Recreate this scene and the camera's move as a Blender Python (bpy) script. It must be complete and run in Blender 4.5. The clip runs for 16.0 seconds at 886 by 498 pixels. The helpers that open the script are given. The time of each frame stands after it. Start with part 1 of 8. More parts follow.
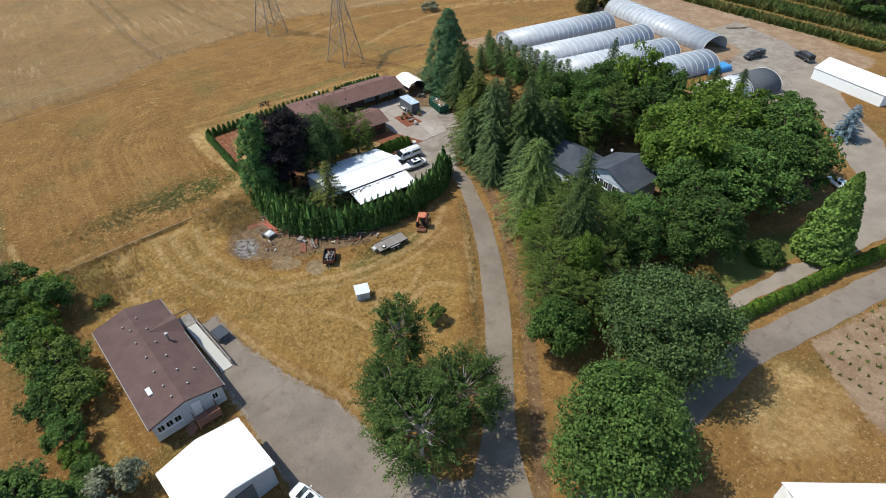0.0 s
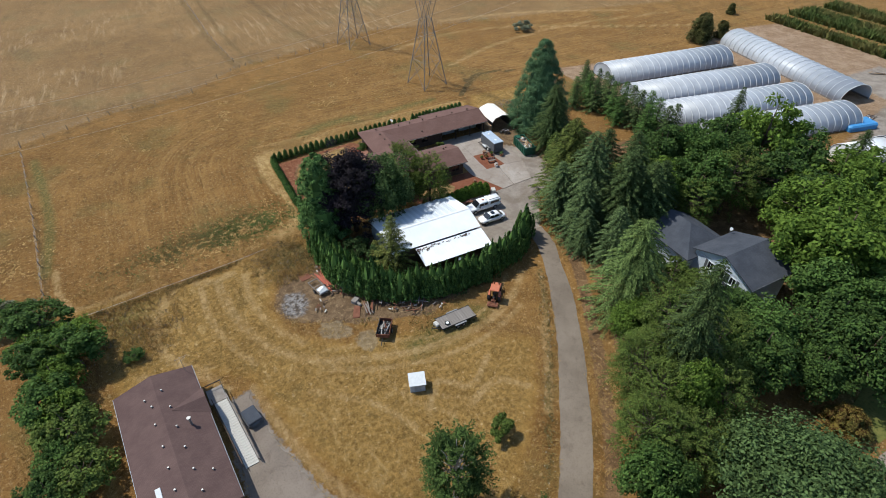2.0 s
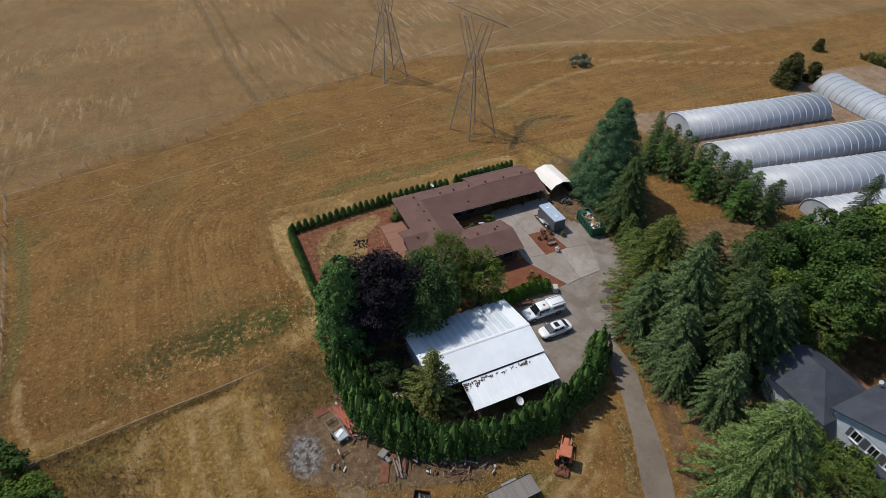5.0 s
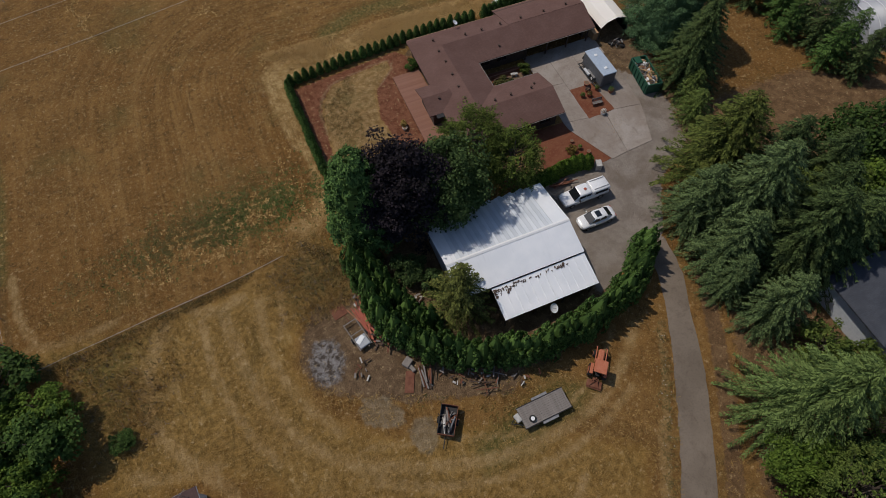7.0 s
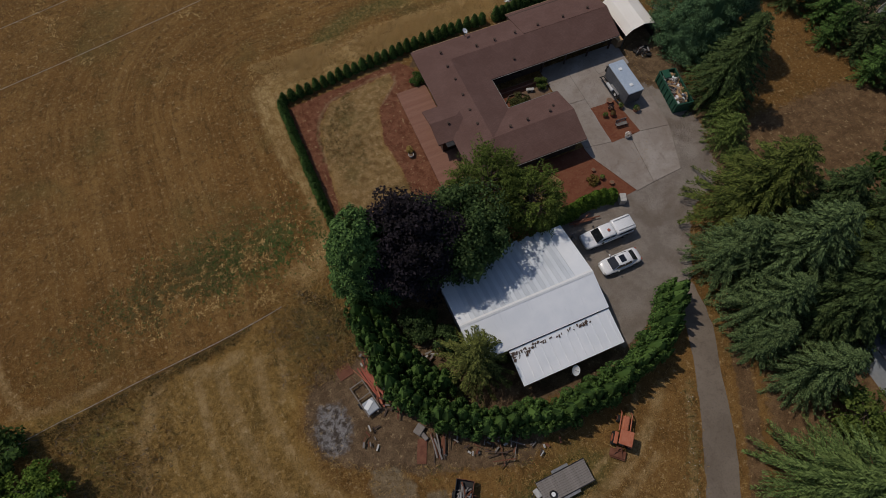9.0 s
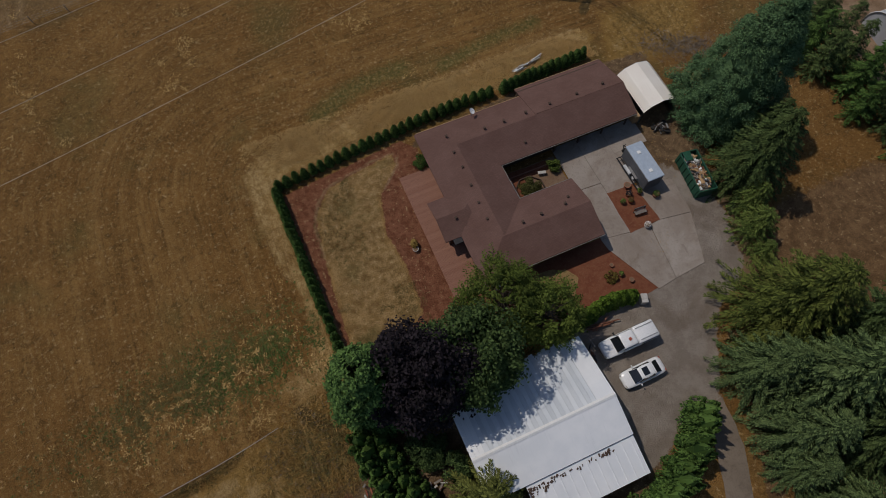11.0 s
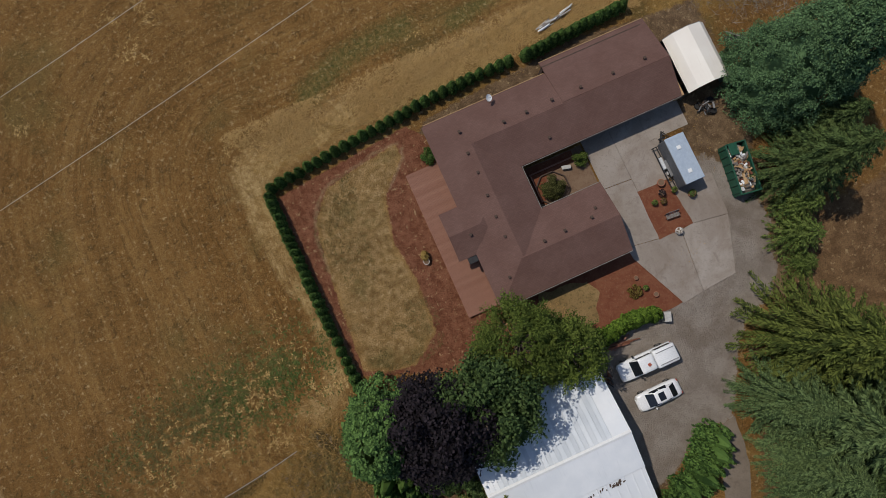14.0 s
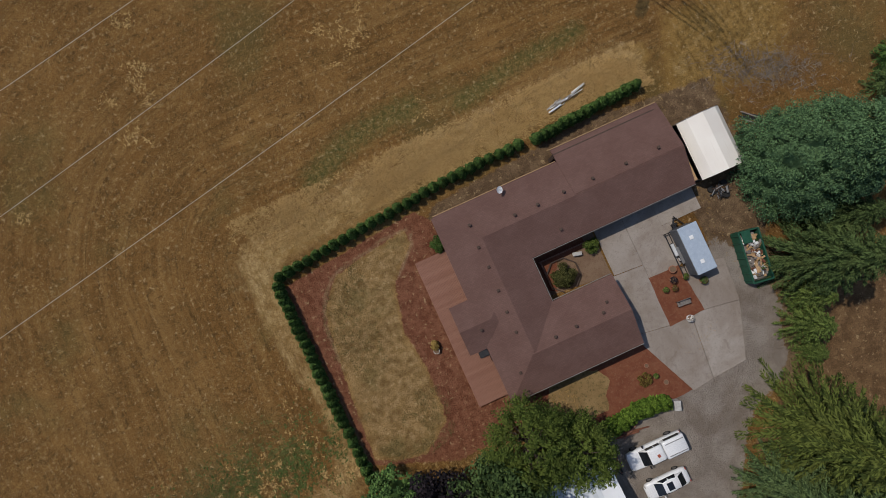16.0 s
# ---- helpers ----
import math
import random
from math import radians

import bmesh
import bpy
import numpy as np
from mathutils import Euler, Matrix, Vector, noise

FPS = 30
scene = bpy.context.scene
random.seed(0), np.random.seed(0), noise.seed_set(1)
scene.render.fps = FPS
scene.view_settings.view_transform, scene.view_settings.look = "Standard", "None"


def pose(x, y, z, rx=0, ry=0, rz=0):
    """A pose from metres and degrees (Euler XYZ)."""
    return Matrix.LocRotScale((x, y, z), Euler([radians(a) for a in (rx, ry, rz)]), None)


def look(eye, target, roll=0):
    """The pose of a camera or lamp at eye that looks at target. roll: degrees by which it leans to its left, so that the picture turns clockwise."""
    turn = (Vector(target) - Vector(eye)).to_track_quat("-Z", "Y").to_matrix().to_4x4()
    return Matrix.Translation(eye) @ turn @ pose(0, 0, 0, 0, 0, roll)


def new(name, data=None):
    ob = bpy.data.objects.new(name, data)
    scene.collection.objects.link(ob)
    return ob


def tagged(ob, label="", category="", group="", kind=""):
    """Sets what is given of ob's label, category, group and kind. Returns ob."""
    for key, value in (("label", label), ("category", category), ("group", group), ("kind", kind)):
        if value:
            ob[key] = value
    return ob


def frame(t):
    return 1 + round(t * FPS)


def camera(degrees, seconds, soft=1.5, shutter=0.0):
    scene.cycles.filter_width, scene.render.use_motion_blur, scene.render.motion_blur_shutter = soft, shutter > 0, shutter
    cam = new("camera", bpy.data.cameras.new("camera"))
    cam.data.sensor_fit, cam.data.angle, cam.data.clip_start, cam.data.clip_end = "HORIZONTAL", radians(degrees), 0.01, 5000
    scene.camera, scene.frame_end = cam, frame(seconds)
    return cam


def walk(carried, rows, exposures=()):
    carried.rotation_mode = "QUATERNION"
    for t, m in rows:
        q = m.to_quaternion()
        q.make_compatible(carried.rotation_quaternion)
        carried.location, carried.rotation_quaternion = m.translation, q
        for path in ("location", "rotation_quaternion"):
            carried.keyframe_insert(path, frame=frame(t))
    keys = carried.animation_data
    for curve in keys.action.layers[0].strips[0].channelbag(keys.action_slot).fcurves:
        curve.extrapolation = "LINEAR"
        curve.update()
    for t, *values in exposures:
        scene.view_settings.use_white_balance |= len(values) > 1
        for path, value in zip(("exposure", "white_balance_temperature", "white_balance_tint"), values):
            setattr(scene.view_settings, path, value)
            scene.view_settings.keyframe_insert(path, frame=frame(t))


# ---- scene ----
cam = camera(78.3, 16.0, 0.7)
METRES, EYE, TILT, LEAN, TURN = 108.0, 52.9, -1.0, -3.84, -31.8
ROWS = [
    (0.0, 0.0, 0.0, 0.0, -3.88, -39.36, 4.75),
    (0.5, -0.0022, 0.0354, 0.0016, -2.98, -39.3, 4.68),
    (1.0, -0.0047, 0.0712, 0.0028, -0.44, -39.08, 4.54),
    (1.5, -0.0081, 0.1077, 0.0045, 2.43, -38.84, 4.37),
    (2.0, -0.0132, 0.1442, 0.0059, 4.94, -38.61, 4.18),
    (2.5, -0.0195, 0.1797, 0.0074, 6.1, -38.52, 4.13),
    (3.0, -0.0277, 0.2144, 0.0091, 6.59, -38.49, 4.08),
    (3.5, -0.0374, 0.2488, 0.012, 6.91, -38.52, 3.98),
    (4.0, -0.0471, 0.2831, 0.0152, 7.46, -38.53, 3.93),
    (5.7, -0.0845, 0.3945, 0.0238, 8.64, -38.72, 3.86),
    (6.3, -0.0958, 0.4325, 0.026, 9.13, -45.4, 3.82),
    (6.5, -0.0998, 0.4453, 0.0265, 9.17, -49.08, 3.82),
    (7.0, -0.1084, 0.4766, 0.0268, 9.22, -60.06, 3.95),
    (7.25, -0.1128, 0.4922, 0.0276, 9.2, -64.5, 3.97),
    (7.5, -0.1171, 0.5067, 0.0287, 9.15, -65.29, 3.97),
    (8.0, -0.1245, 0.5312, 0.0306, 9.08, -65.32, 3.92),
    (8.5, -0.1316, 0.5553, 0.0323, 8.97, -65.34, 3.85),
    (9.0, -0.1388, 0.5798, 0.0339, 8.85, -65.34, 3.81),
    (9.5, -0.1457, 0.6059, 0.0359, 8.73, -65.37, 3.78),
    (10.9, -0.1642, 0.6848, 0.042, 8.36, -65.75, 3.73),
    (11.8, -0.1756, 0.7373, 0.0453, 8.1, -68.57, 3.68),
    (12.0, -0.1781, 0.7489, 0.0459, 8.05, -69.41, 3.68),
    (12.5, -0.1843, 0.7775, 0.0471, 7.97, -71.3, 3.69),
    (13.0, -0.1906, 0.8054, 0.0483, 7.91, -73.47, 3.69),
    (13.5, -0.197, 0.8341, 0.0489, 7.83, -78.17, 3.69),
    (14.0, -0.2038, 0.8626, 0.0491, 7.76, -83.28, 3.62),
    (14.5, -0.2103, 0.8918, 0.0496, 7.65, -86.45, 3.59),
    (15.0, -0.2161, 0.9179, 0.0514, 7.61, -86.37, 3.55),
    (15.5, -0.2217, 0.9438, 0.0535, 7.53, -86.26, 3.58),
    (16.0, -0.2279, 0.9693, 0.056, 7.43, -86.24, 3.54),
]
EXPOSURES = [(0.0, 0.55, 6320, 4.5), (1.5, 0.43, 6270, 5), (2.5, 0.28, 6200, 6.5), (3.5, 0.13, 6220, 8), (4.2, 0.03, 6270, 8.5), (6.4, -0.39, 6520, 11), (7.0, -0.61, 6620, 12.5), (8.0, -0.81, 6670, 13),
             (9.0, -0.96, 6670, 13), (9.6, -1.03, 6670, 13), (12.0, -0.89, 6650, 12.5), (13.0, -0.69, 6620, 12), (14.0, -0.51, 6600, 10.5), (14.5, -0.39, 6590, 11), (15.3, -0.41, 6570, 11), (16.0, -0.53, 6550, 11.5)]
walk(cam, [(t, pose(0, 0, EYE, TILT, LEAN, TURN) @ pose(METRES * x, METRES * y, METRES * z, 90 + pitch, roll, yaw)) for t, x, y, z, yaw, pitch, roll in ROWS], EXPOSURES)

# ---- light ----
SUN_AZ, SUN_EL = 320.0, 57.0          # degrees clockwise from +y, and above the horizon
world = bpy.data.worlds.new("sky")
scene.world = world
world.use_nodes = True
sky = world.node_tree.nodes.new("ShaderNodeTexSky")
sky.sky_type, sky.sun_disc = "NISHITA", False
sky.sun_elevation, sky.sun_rotation = radians(SUN_EL), radians(SUN_AZ)
sky.air_density, sky.dust_density, sky.ozone_density = 1.0, 0.6, 1.6
background = world.node_tree.nodes["Background"]
background.inputs["Strength"].default_value = 0.13
world.node_tree.links.new(sky.outputs["Color"], background.inputs["Color"])
sun = new("sun", bpy.data.lights.new("sun", "SUN"))
sun.data.energy, sun.data.angle, sun.data.color = 3.6, radians(0.6), (1.0, 0.945, 0.85)
s_az, s_el = radians(SUN_AZ), radians(SUN_EL)
sun.matrix_world = look((0, 0, 0), (-math.sin(s_az) * math.cos(s_el), -math.cos(s_az) * math.cos(s_el), -math.sin(s_el)))

# ---- materials ----
class Nodes:
    """Short hand for one node material."""
    def __init__(self, name, rough=0.8, metal=0.0, spec=0.3):
        self.m = bpy.data.materials.new(name)
        self.m.use_nodes = True
        self.t = self.m.node_tree
        self.b = self.t.nodes["Principled BSDF"]
        self.b.inputs["Roughness"].default_value = rough
        self.b.inputs["Metallic"].default_value = metal
        self.b.inputs["Specular IOR Level"].default_value = spec
        self.co = self.t.nodes.new("ShaderNodeTexCoord").outputs["Object"]

    def link(self, a, b):
        self.t.links.new(a, b)

    def put(self, value, socket):
        if isinstance(value, bpy.types.NodeSocket):
            self.link(value, socket)
        elif isinstance(value, tuple):
            socket.default_value = (*value, 1) if len(value) == 3 and len(socket.default_value) == 4 else value
        else:
            socket.default_value = value

    def mapped(self, scale=(1, 1, 1), turn=0.0, shift=(0, 0, 0)):
        n = self.t.nodes.new("ShaderNodeMapping")
        self.link(self.co, n.inputs["Vector"])
        n.inputs["Scale"].default_value = scale
        n.inputs["Rotation"].default_value = (0, 0, radians(turn))
        n.inputs["Location"].default_value = shift
        return n.outputs["Vector"]

    def noise(self, scale, detail=4, rough=0.55, vec=None, warp=0.0):
        n = self.t.nodes.new("ShaderNodeTexNoise")
        self.link(vec or self.co, n.inputs["Vector"])
        n.inputs["Scale"].default_value, n.inputs["Detail"].default_value = scale, detail
        n.inputs["Roughness"].default_value, n.inputs["Distortion"].default_value = rough, warp
        return n.outputs["Fac"]

    def cells(self, scale, vec=None, feature="F1"):
        n = self.t.nodes.new("ShaderNodeTexVoronoi")
        n.feature = feature
        self.link(vec or self.co, n.inputs["Vector"])
        n.inputs["Scale"].default_value = scale
        return n.outputs["Distance"]

    def wave(self, scale, axis="X", vec=None, warp=0.0, profile="SIN"):
        n = self.t.nodes.new("ShaderNodeTexWave")
        n.bands_direction, n.wave_profile = axis, profile
        self.link(vec or self.co, n.inputs["Vector"])
        n.inputs["Scale"].default_value, n.inputs["Distortion"].default_value = scale, warp
        return n.outputs["Fac"]

    def ramp(self, fac, a, b, lo=0.0, hi=1.0):
        n = self.t.nodes.new("ShaderNodeMapRange")
        n.interpolation_type = "SMOOTHSTEP"
        self.put(fac, n.inputs["Value"])
        n.inputs["From Min"].default_value, n.inputs["From Max"].default_value = a, b
        n.inputs["To Min"].default_value, n.inputs["To Max"].default_value = lo, hi
        return n.outputs["Result"]

    def math(self, op, a, b=0.0):
        n = self.t.nodes.new("ShaderNodeMath")
        n.operation = op
        self.put(a, n.inputs[0]), self.put(b, n.inputs[1])
        return n.outputs[0]

    def mix(self, fac, a, b, kind="MIX"):
        n = self.t.nodes.new("ShaderNodeMix")
        n.data_type, n.blend_type = "RGBA", kind
        self.put(fac, n.inputs[0]), self.put(a, n.inputs[6]), self.put(b, n.inputs[7])
        return n.outputs[2]

    def bump(self, height, strength=0.4, distance=0.05):
        n = self.t.nodes.new("ShaderNodeBump")
        n.inputs["Strength"].default_value, n.inputs["Distance"].default_value = strength, distance
        self.link(height, n.inputs["Height"])
        self.link(n.outputs["Normal"], self.b.inputs["Normal"])

    def island(self):
        return self.t.nodes.new("ShaderNodeNewGeometry").outputs["Random Per Island"]

    def each(self):
        return self.t.nodes.new("ShaderNodeObjectInfo").outputs["Random"]

    def xyz(self):
        n = self.t.nodes.new("ShaderNodeSeparateXYZ")
        self.link(self.co, n.inputs[0])
        return n.outputs

    def done(self, colour):
        self.put(colour, self.b.inputs["Base Color"])
        return self.m


def plain(name, a, b, rough=0.6, metal=0.0, scale=3.0, fine=30.0, relief=0.15, spec=0.3):
    """A surface that varies between two close colours, with fine grain."""
    n = Nodes(name, rough, metal, spec)
    c = n.mix(n.ramp(n.noise(scale, 5), 0.3, 0.7), a, b)
    g = n.noise(fine, 3)
    c = n.mix(n.ramp(g, 0.35, 0.75, 0.0, 0.35), c, tuple(v * 0.6 for v in a))
    if relief:
        n.bump(g, relief, 0.01)
    return n.done(c)


def foliage(name, dark, light, tip, thin=0.34):
    """Leaves: every leaf and every plant a little different, with light passing through."""
    n = Nodes(name, 0.8, 0.0, 0.12)
    c = n.mix(n.ramp(n.island(), 0.1, 0.95), tuple(v * 0.74 for v in dark), tuple(v * 1.36 for v in light))
    c = n.mix(n.ramp(n.noise(0.55, 3), 0.45, 0.75, 0.0, 0.6), c, tip)
    c = n.mix(n.math("MULTIPLY", n.each(), 0.35), c, tuple(v * 0.55 for v in dark))
    n.put(c, n.b.inputs["Base Color"])
    t = n.t.nodes.new("ShaderNodeBsdfTranslucent")
    n.link(n.mix(0.5, c, light), t.inputs["Color"])
    m = n.t.nodes.new("ShaderNodeMixShader")
    m.inputs[0].default_value = thin
    n.link(n.b.outputs[0], m.inputs[1]), n.link(t.outputs[0], m.inputs[2])
    n.link(m.outputs[0], n.t.nodes["Material Output"].inputs["Surface"])
    return n.m


def field_material():
    """Dry summer pasture. Named masks on the sheet say where it turns to dirt, straw, bark mulch, weeds and so on, and
    where far haze and bank shade are painted in.
    """
    n = Nodes("dry_field_grass", 0.95, 0.0, 0.1)
    x, y, z = n.xyz()
    broad = n.noise(0.035, 4, 0.6)
    mid = n.noise(0.22, 6, 0.62, warp=0.6)
    fine = n.noise(2.6, 6, 0.72)
    grain = n.noise(8.0, 4, 0.75)
    clods = n.noise(1.1, 6, 0.72, None, 0.8)
    # mower lines that bend round the corner of the yard
    dx = n.math("MAXIMUM", n.math("SUBTRACT", 19.0, x), 0.0)
    dy = n.math("MAXIMUM", n.math("SUBTRACT", y, 110.5), 0.0)
    u = n.math("SQRT", n.math("ADD", n.math("MULTIPLY", dx, dx), n.math("MULTIPLY", dy, dy)))
    v = n.math("MULTIPLY", n.math("ADD", x, y), 0.045)
    vec = n.t.nodes.new("ShaderNodeCombineXYZ")
    n.put(u, vec.inputs[0]), n.put(v, vec.inputs[1])
    streak = n.noise(0.75, 6, 0.7, vec.outputs[0], 0.5)
    rows = n.noise(2.4, 3, 0.6, vec.outputs[0], 0.3)
    cross = n.noise(1.0, 4, 0.6, n.mapped((0.07, 0.5, 1), -10), 0.5)
    fade = n.ramp(u, 8.0, 48.0, 1.0, 0.22)
    c = n.mix(n.ramp(broad, 0.38, 0.62), STRAW[0], STRAW[1])
    c = n.mix(n.ramp(mid, 0.36, 0.66, 0, 0.7), c, STRAW[2])
    c = n.mix(n.math("MULTIPLY", n.ramp(streak, 0.43, 0.68, 0, 0.6), fade), c, STRAW[3])
    c = n.mix(n.math("MULTIPLY", n.ramp(rows, 0.49, 0.70, 0, 0.42), fade), c, STRAW[4])
    c = n.mix(n.ramp(cross, 0.52, 0.75, 0, 0.25), c, STRAW[4])
    c = n.mix(n.ramp(clods, 0.50, 0.66, 0, 0.6), c, STRAW[4])
    c = n.mix(n.ramp(fine, 0.50, 0.68, 0, 0.7), c, STRAW[3])
    c = n.mix(n.ramp(n.noise(0.07, 5, 0.6, n.mapped((1, 1, 1), 0, (9, 70, 0))), 0.52, 0.70, 0, 0.5), c, (0.13, 0.115, 0.038))
    flecks = n.math("MULTIPLY", n.ramp(n.noise(2.1, 3, 0.6, n.mapped((1, 1, 1), 0, (3, 90, 0)), 0.6), 0.60, 0.67), n.ramp(n.noise(0.09, 3, 0.6, n.mapped((1, 1, 1), 0, (50, 20, 0))), 0.46, 0.62, 0.06, 0.8))
    c = n.mix(flecks, c, (0.40, 0.27, 0.125))
    c = n.mix(n.ramp(n.noise(4.4, 3, 0.7, n.mapped((1, 1, 1), 0, (13, 40, 0))), 0.63, 0.70, 0, 0.6), c, (0.06, 0.038, 0.014))
    # distance haze painted as paler, greyer grass far off, with worn streaks over it
    hazed = n.t.nodes.new("ShaderNodeAttribute")
    hazed.attribute_name = "hazy_pasture"
    c = n.mix(n.ramp(hazed.outputs["Fac"], 0.3, 0.7, 0.0, 0.38), c, n.mix(n.ramp(n.noise(0.03, 5, 0.6), 0.35, 0.65), (0.200, 0.138, 0.078), (0.330, 0.225, 0.120)))
    worn = n.math("MULTIPLY", n.ramp(n.noise(0.75, 5, 0.7, n.mapped((1, 0.12, 1), 8), 0.4), 0.50, 0.66), n.ramp(n.noise(0.022, 3, 0.5, n.mapped((1, 1, 1), 0, (17, 3, 0))), 0.44, 0.60))
    c = n.mix(n.math("MULTIPLY", worn, n.ramp(hazed.outputs["Fac"], 0.3, 0.7, 0.0, 0.75)), c, (0.43, 0.30, 0.165))
    c = n.mix(n.math("MULTIPLY", n.ramp(n.noise(0.3, 6, 0.75, n.mapped((1, 0.4, 1), 20), 0.8), 0.52, 0.68), n.ramp(hazed.outputs["Fac"], 0.3, 0.7, 0.0, 0.5)), c, (0.125, 0.082, 0.040))
    edge = n.math("MULTIPLY", n.math("SUBTRACT", n.noise(1.5, 6, 0.72), 0.5), 1.1)

    def zone(name, lo=0.40, hi=0.62, top=1.0):
        at = n.t.nodes.new("ShaderNodeAttribute")
        at.attribute_name = name
        return n.ramp(n.math("ADD", at.outputs["Fac"], n.math("MULTIPLY", edge, n.ramp(at.outputs["Fac"], 0.0, 0.12))), lo, hi, 0, top)

    def blend(a, b, scale=0.7):
        return n.mix(n.ramp(n.noise(scale, 6, 0.7), 0.38, 0.62), a, b)

    c = n.mix(zone("rough", 0.3, 0.7, 0.85), c, blend((0.245, 0.136, 0.034), (0.375, 0.220, 0.064), 0.5))
    c = n.mix(zone("rough", 0.5, 1.1, 0.6), c, blend((0.130, 0.082, 0.022), (0.42, 0.262, 0.086), 1.9))
    flat = n.noise(0.42, 5, 0.62, n.mapped((1, 0.55, 1), 25), 2.2)
    c = n.mix(n.math("MULTIPLY", zone("rough", 0.4, 0.9), n.ramp(flat, 0.54, 0.68, 0, 0.6)), c, (0.44, 0.295, 0.120))
    c = n.mix(n.math("MULTIPLY", zone("rough", 0.4, 0.9), n.ramp(flat, 0.46, 0.34, 0, 0.55)), c, (0.150, 0.098, 0.030))
    c = n.mix(zone("green", 0.35, 1.15, 0.8), c, blend((0.060, 0.082, 0.020), (0.22, 0.165, 0.055), 2.2))
    tuft = n.math("MULTIPLY", n.ramp(n.noise(0.5, 6, 0.75, None, 0.8), 0.34, 0.56, 0.25, 1), n.ramp(n.noise(2.2, 5, 0.75, vec.outputs[0], 1.0), 0.34, 0.58, 0.45, 1))
    c = n.mix(n.math("MULTIPLY", zone("straw", 0.12, 0.95, 0.8), tuft), c, blend((0.34, 0.222, 0.092), (0.50, 0.340, 0.160), 1.2))
    c = n.mix(n.math("MULTIPLY", zone("pale", 0.15, 0.80, 1.0), tuft), c, blend((0.36, 0.228, 0.088), (0.55, 0.375, 0.165), 1.2))
    # darker strips; the one along the bank is its shade put into the colour
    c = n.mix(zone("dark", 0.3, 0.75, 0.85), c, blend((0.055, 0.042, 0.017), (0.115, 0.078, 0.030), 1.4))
    c = n.mix(zone("lane", 0.3, 0.9, 0.42), c, blend((0.085, 0.060, 0.026), (0.150, 0.098, 0.040), 0.8))
    c = n.mix(zone("scrub", 0.3, 1.0, 0.4), c, blend((0.070, 0.056, 0.019), (0.200, 0.124, 0.040), 1.5))
    c = n.mix(zone("needle"), c, blend((0.138, 0.078, 0.037), (0.236, 0.142, 0.070)))
    c = n.mix(zone("dirt"), c, blend((0.128, 0.080, 0.044), (0.225, 0.148, 0.084)))
    c = n.mix(zone("mulch"), c, blend((0.170, 0.062, 0.032), (0.272, 0.116, 0.064), 1.1))
    c = n.mix(zone("lawn"), c, blend((0.240, 0.138, 0.048), (0.40, 0.245, 0.094), 0.45))
    c = n.mix(zone("lawn", 0.6, 1.1, 0.55), c, blend((0.175, 0.112, 0.041), (0.47, 0.32, 0.155), 1.3))
    c = n.mix(n.math("MULTIPLY", zone("lawn", 0.6, 1.0), n.ramp(n.noise(0.19, 4, 0.6, n.mapped((1, 1, 1), 0, (7, 11, 0))), 0.52, 0.68, 0, 0.5)), c, blend((0.095, 0.095, 0.028), (0.19, 0.145, 0.052), 1.6))
    c = n.mix(zone("rim", 0.4, 0.9, 0.45), c, blend((0.30, 0.20, 0.10), (0.46, 0.34, 0.20), 1.6))
    c = n.mix(zone("grey", 0.4, 0.75, 0.7), c, blend((0.19, 0.145, 0.088), (0.31, 0.25, 0.165), 1.7))
    c = n.mix(zone("ash", 0.42, 0.8, 0.9), c, blend((0.07, 0.055, 0.045), (0.34, 0.32, 0.31), 1.6))
    c = n.mix(zone("soil"), c, blend((0.26, 0.165, 0.10), (0.36, 0.25, 0.165), 0.3))
    c = n.mix(n.ramp(grain, 0.44, 0.68, 0, 0.7), c, n.mix(1.0, c, (0.34, 0.32, 0.30), "MULTIPLY"))
    c = n.mix(n.ramp(n.noise(1.9, 4, 0.75, n.mapped((1, 1, 1), 0, (31, 7, 0))), 0.56, 0.68, 0, 0.75), c, n.mix(0.6, c, (0.66, 0.48, 0.26)))
    stone = blend((0.245, 0.204, 0.168), (0.325, 0.278, 0.234), 0.4)
    stone = n.mix(n.ramp(n.noise(0.13, 5, 0.65, n.mapped((1, 1, 1), 0, (21, 5, 0)), 0.6), 0.48, 0.66, 0, 0.5), stone, (0.160, 0.114, 0.082))
    stone = n.mix(n.ramp(grain, 0.5, 0.72, 0, 0.4), stone, (0.15, 0.122, 0.098))
    stone = n.mix(n.ramp(n.noise(3.2, 3, 0.7), 0.66, 0.72, 0, 0.4), stone, (0.42, 0.39, 0.35))
    c = n.mix(zone("gravel", 0.42, 0.60), c, stone)
    n.bump(n.math("ADD", n.math("MULTIPLY", clods, 0.9), grain), 0.95, 0.2)
    n.b.inputs["Sheen Weight"].default_value, n.b.inputs["Sheen Roughness"].default_value = 0.03, 0.5
    n.b.inputs["Sheen Tint"].default_value = (0.95, 0.80, 0.55, 1)
    return n.done(c)


STRAW = [(0.230, 0.116, 0.033), (0.282, 0.149, 0.045), (0.166, 0.083, 0.023), (0.358, 0.209, 0.073), (0.074, 0.040, 0.012)]
M_FIELD = field_material()


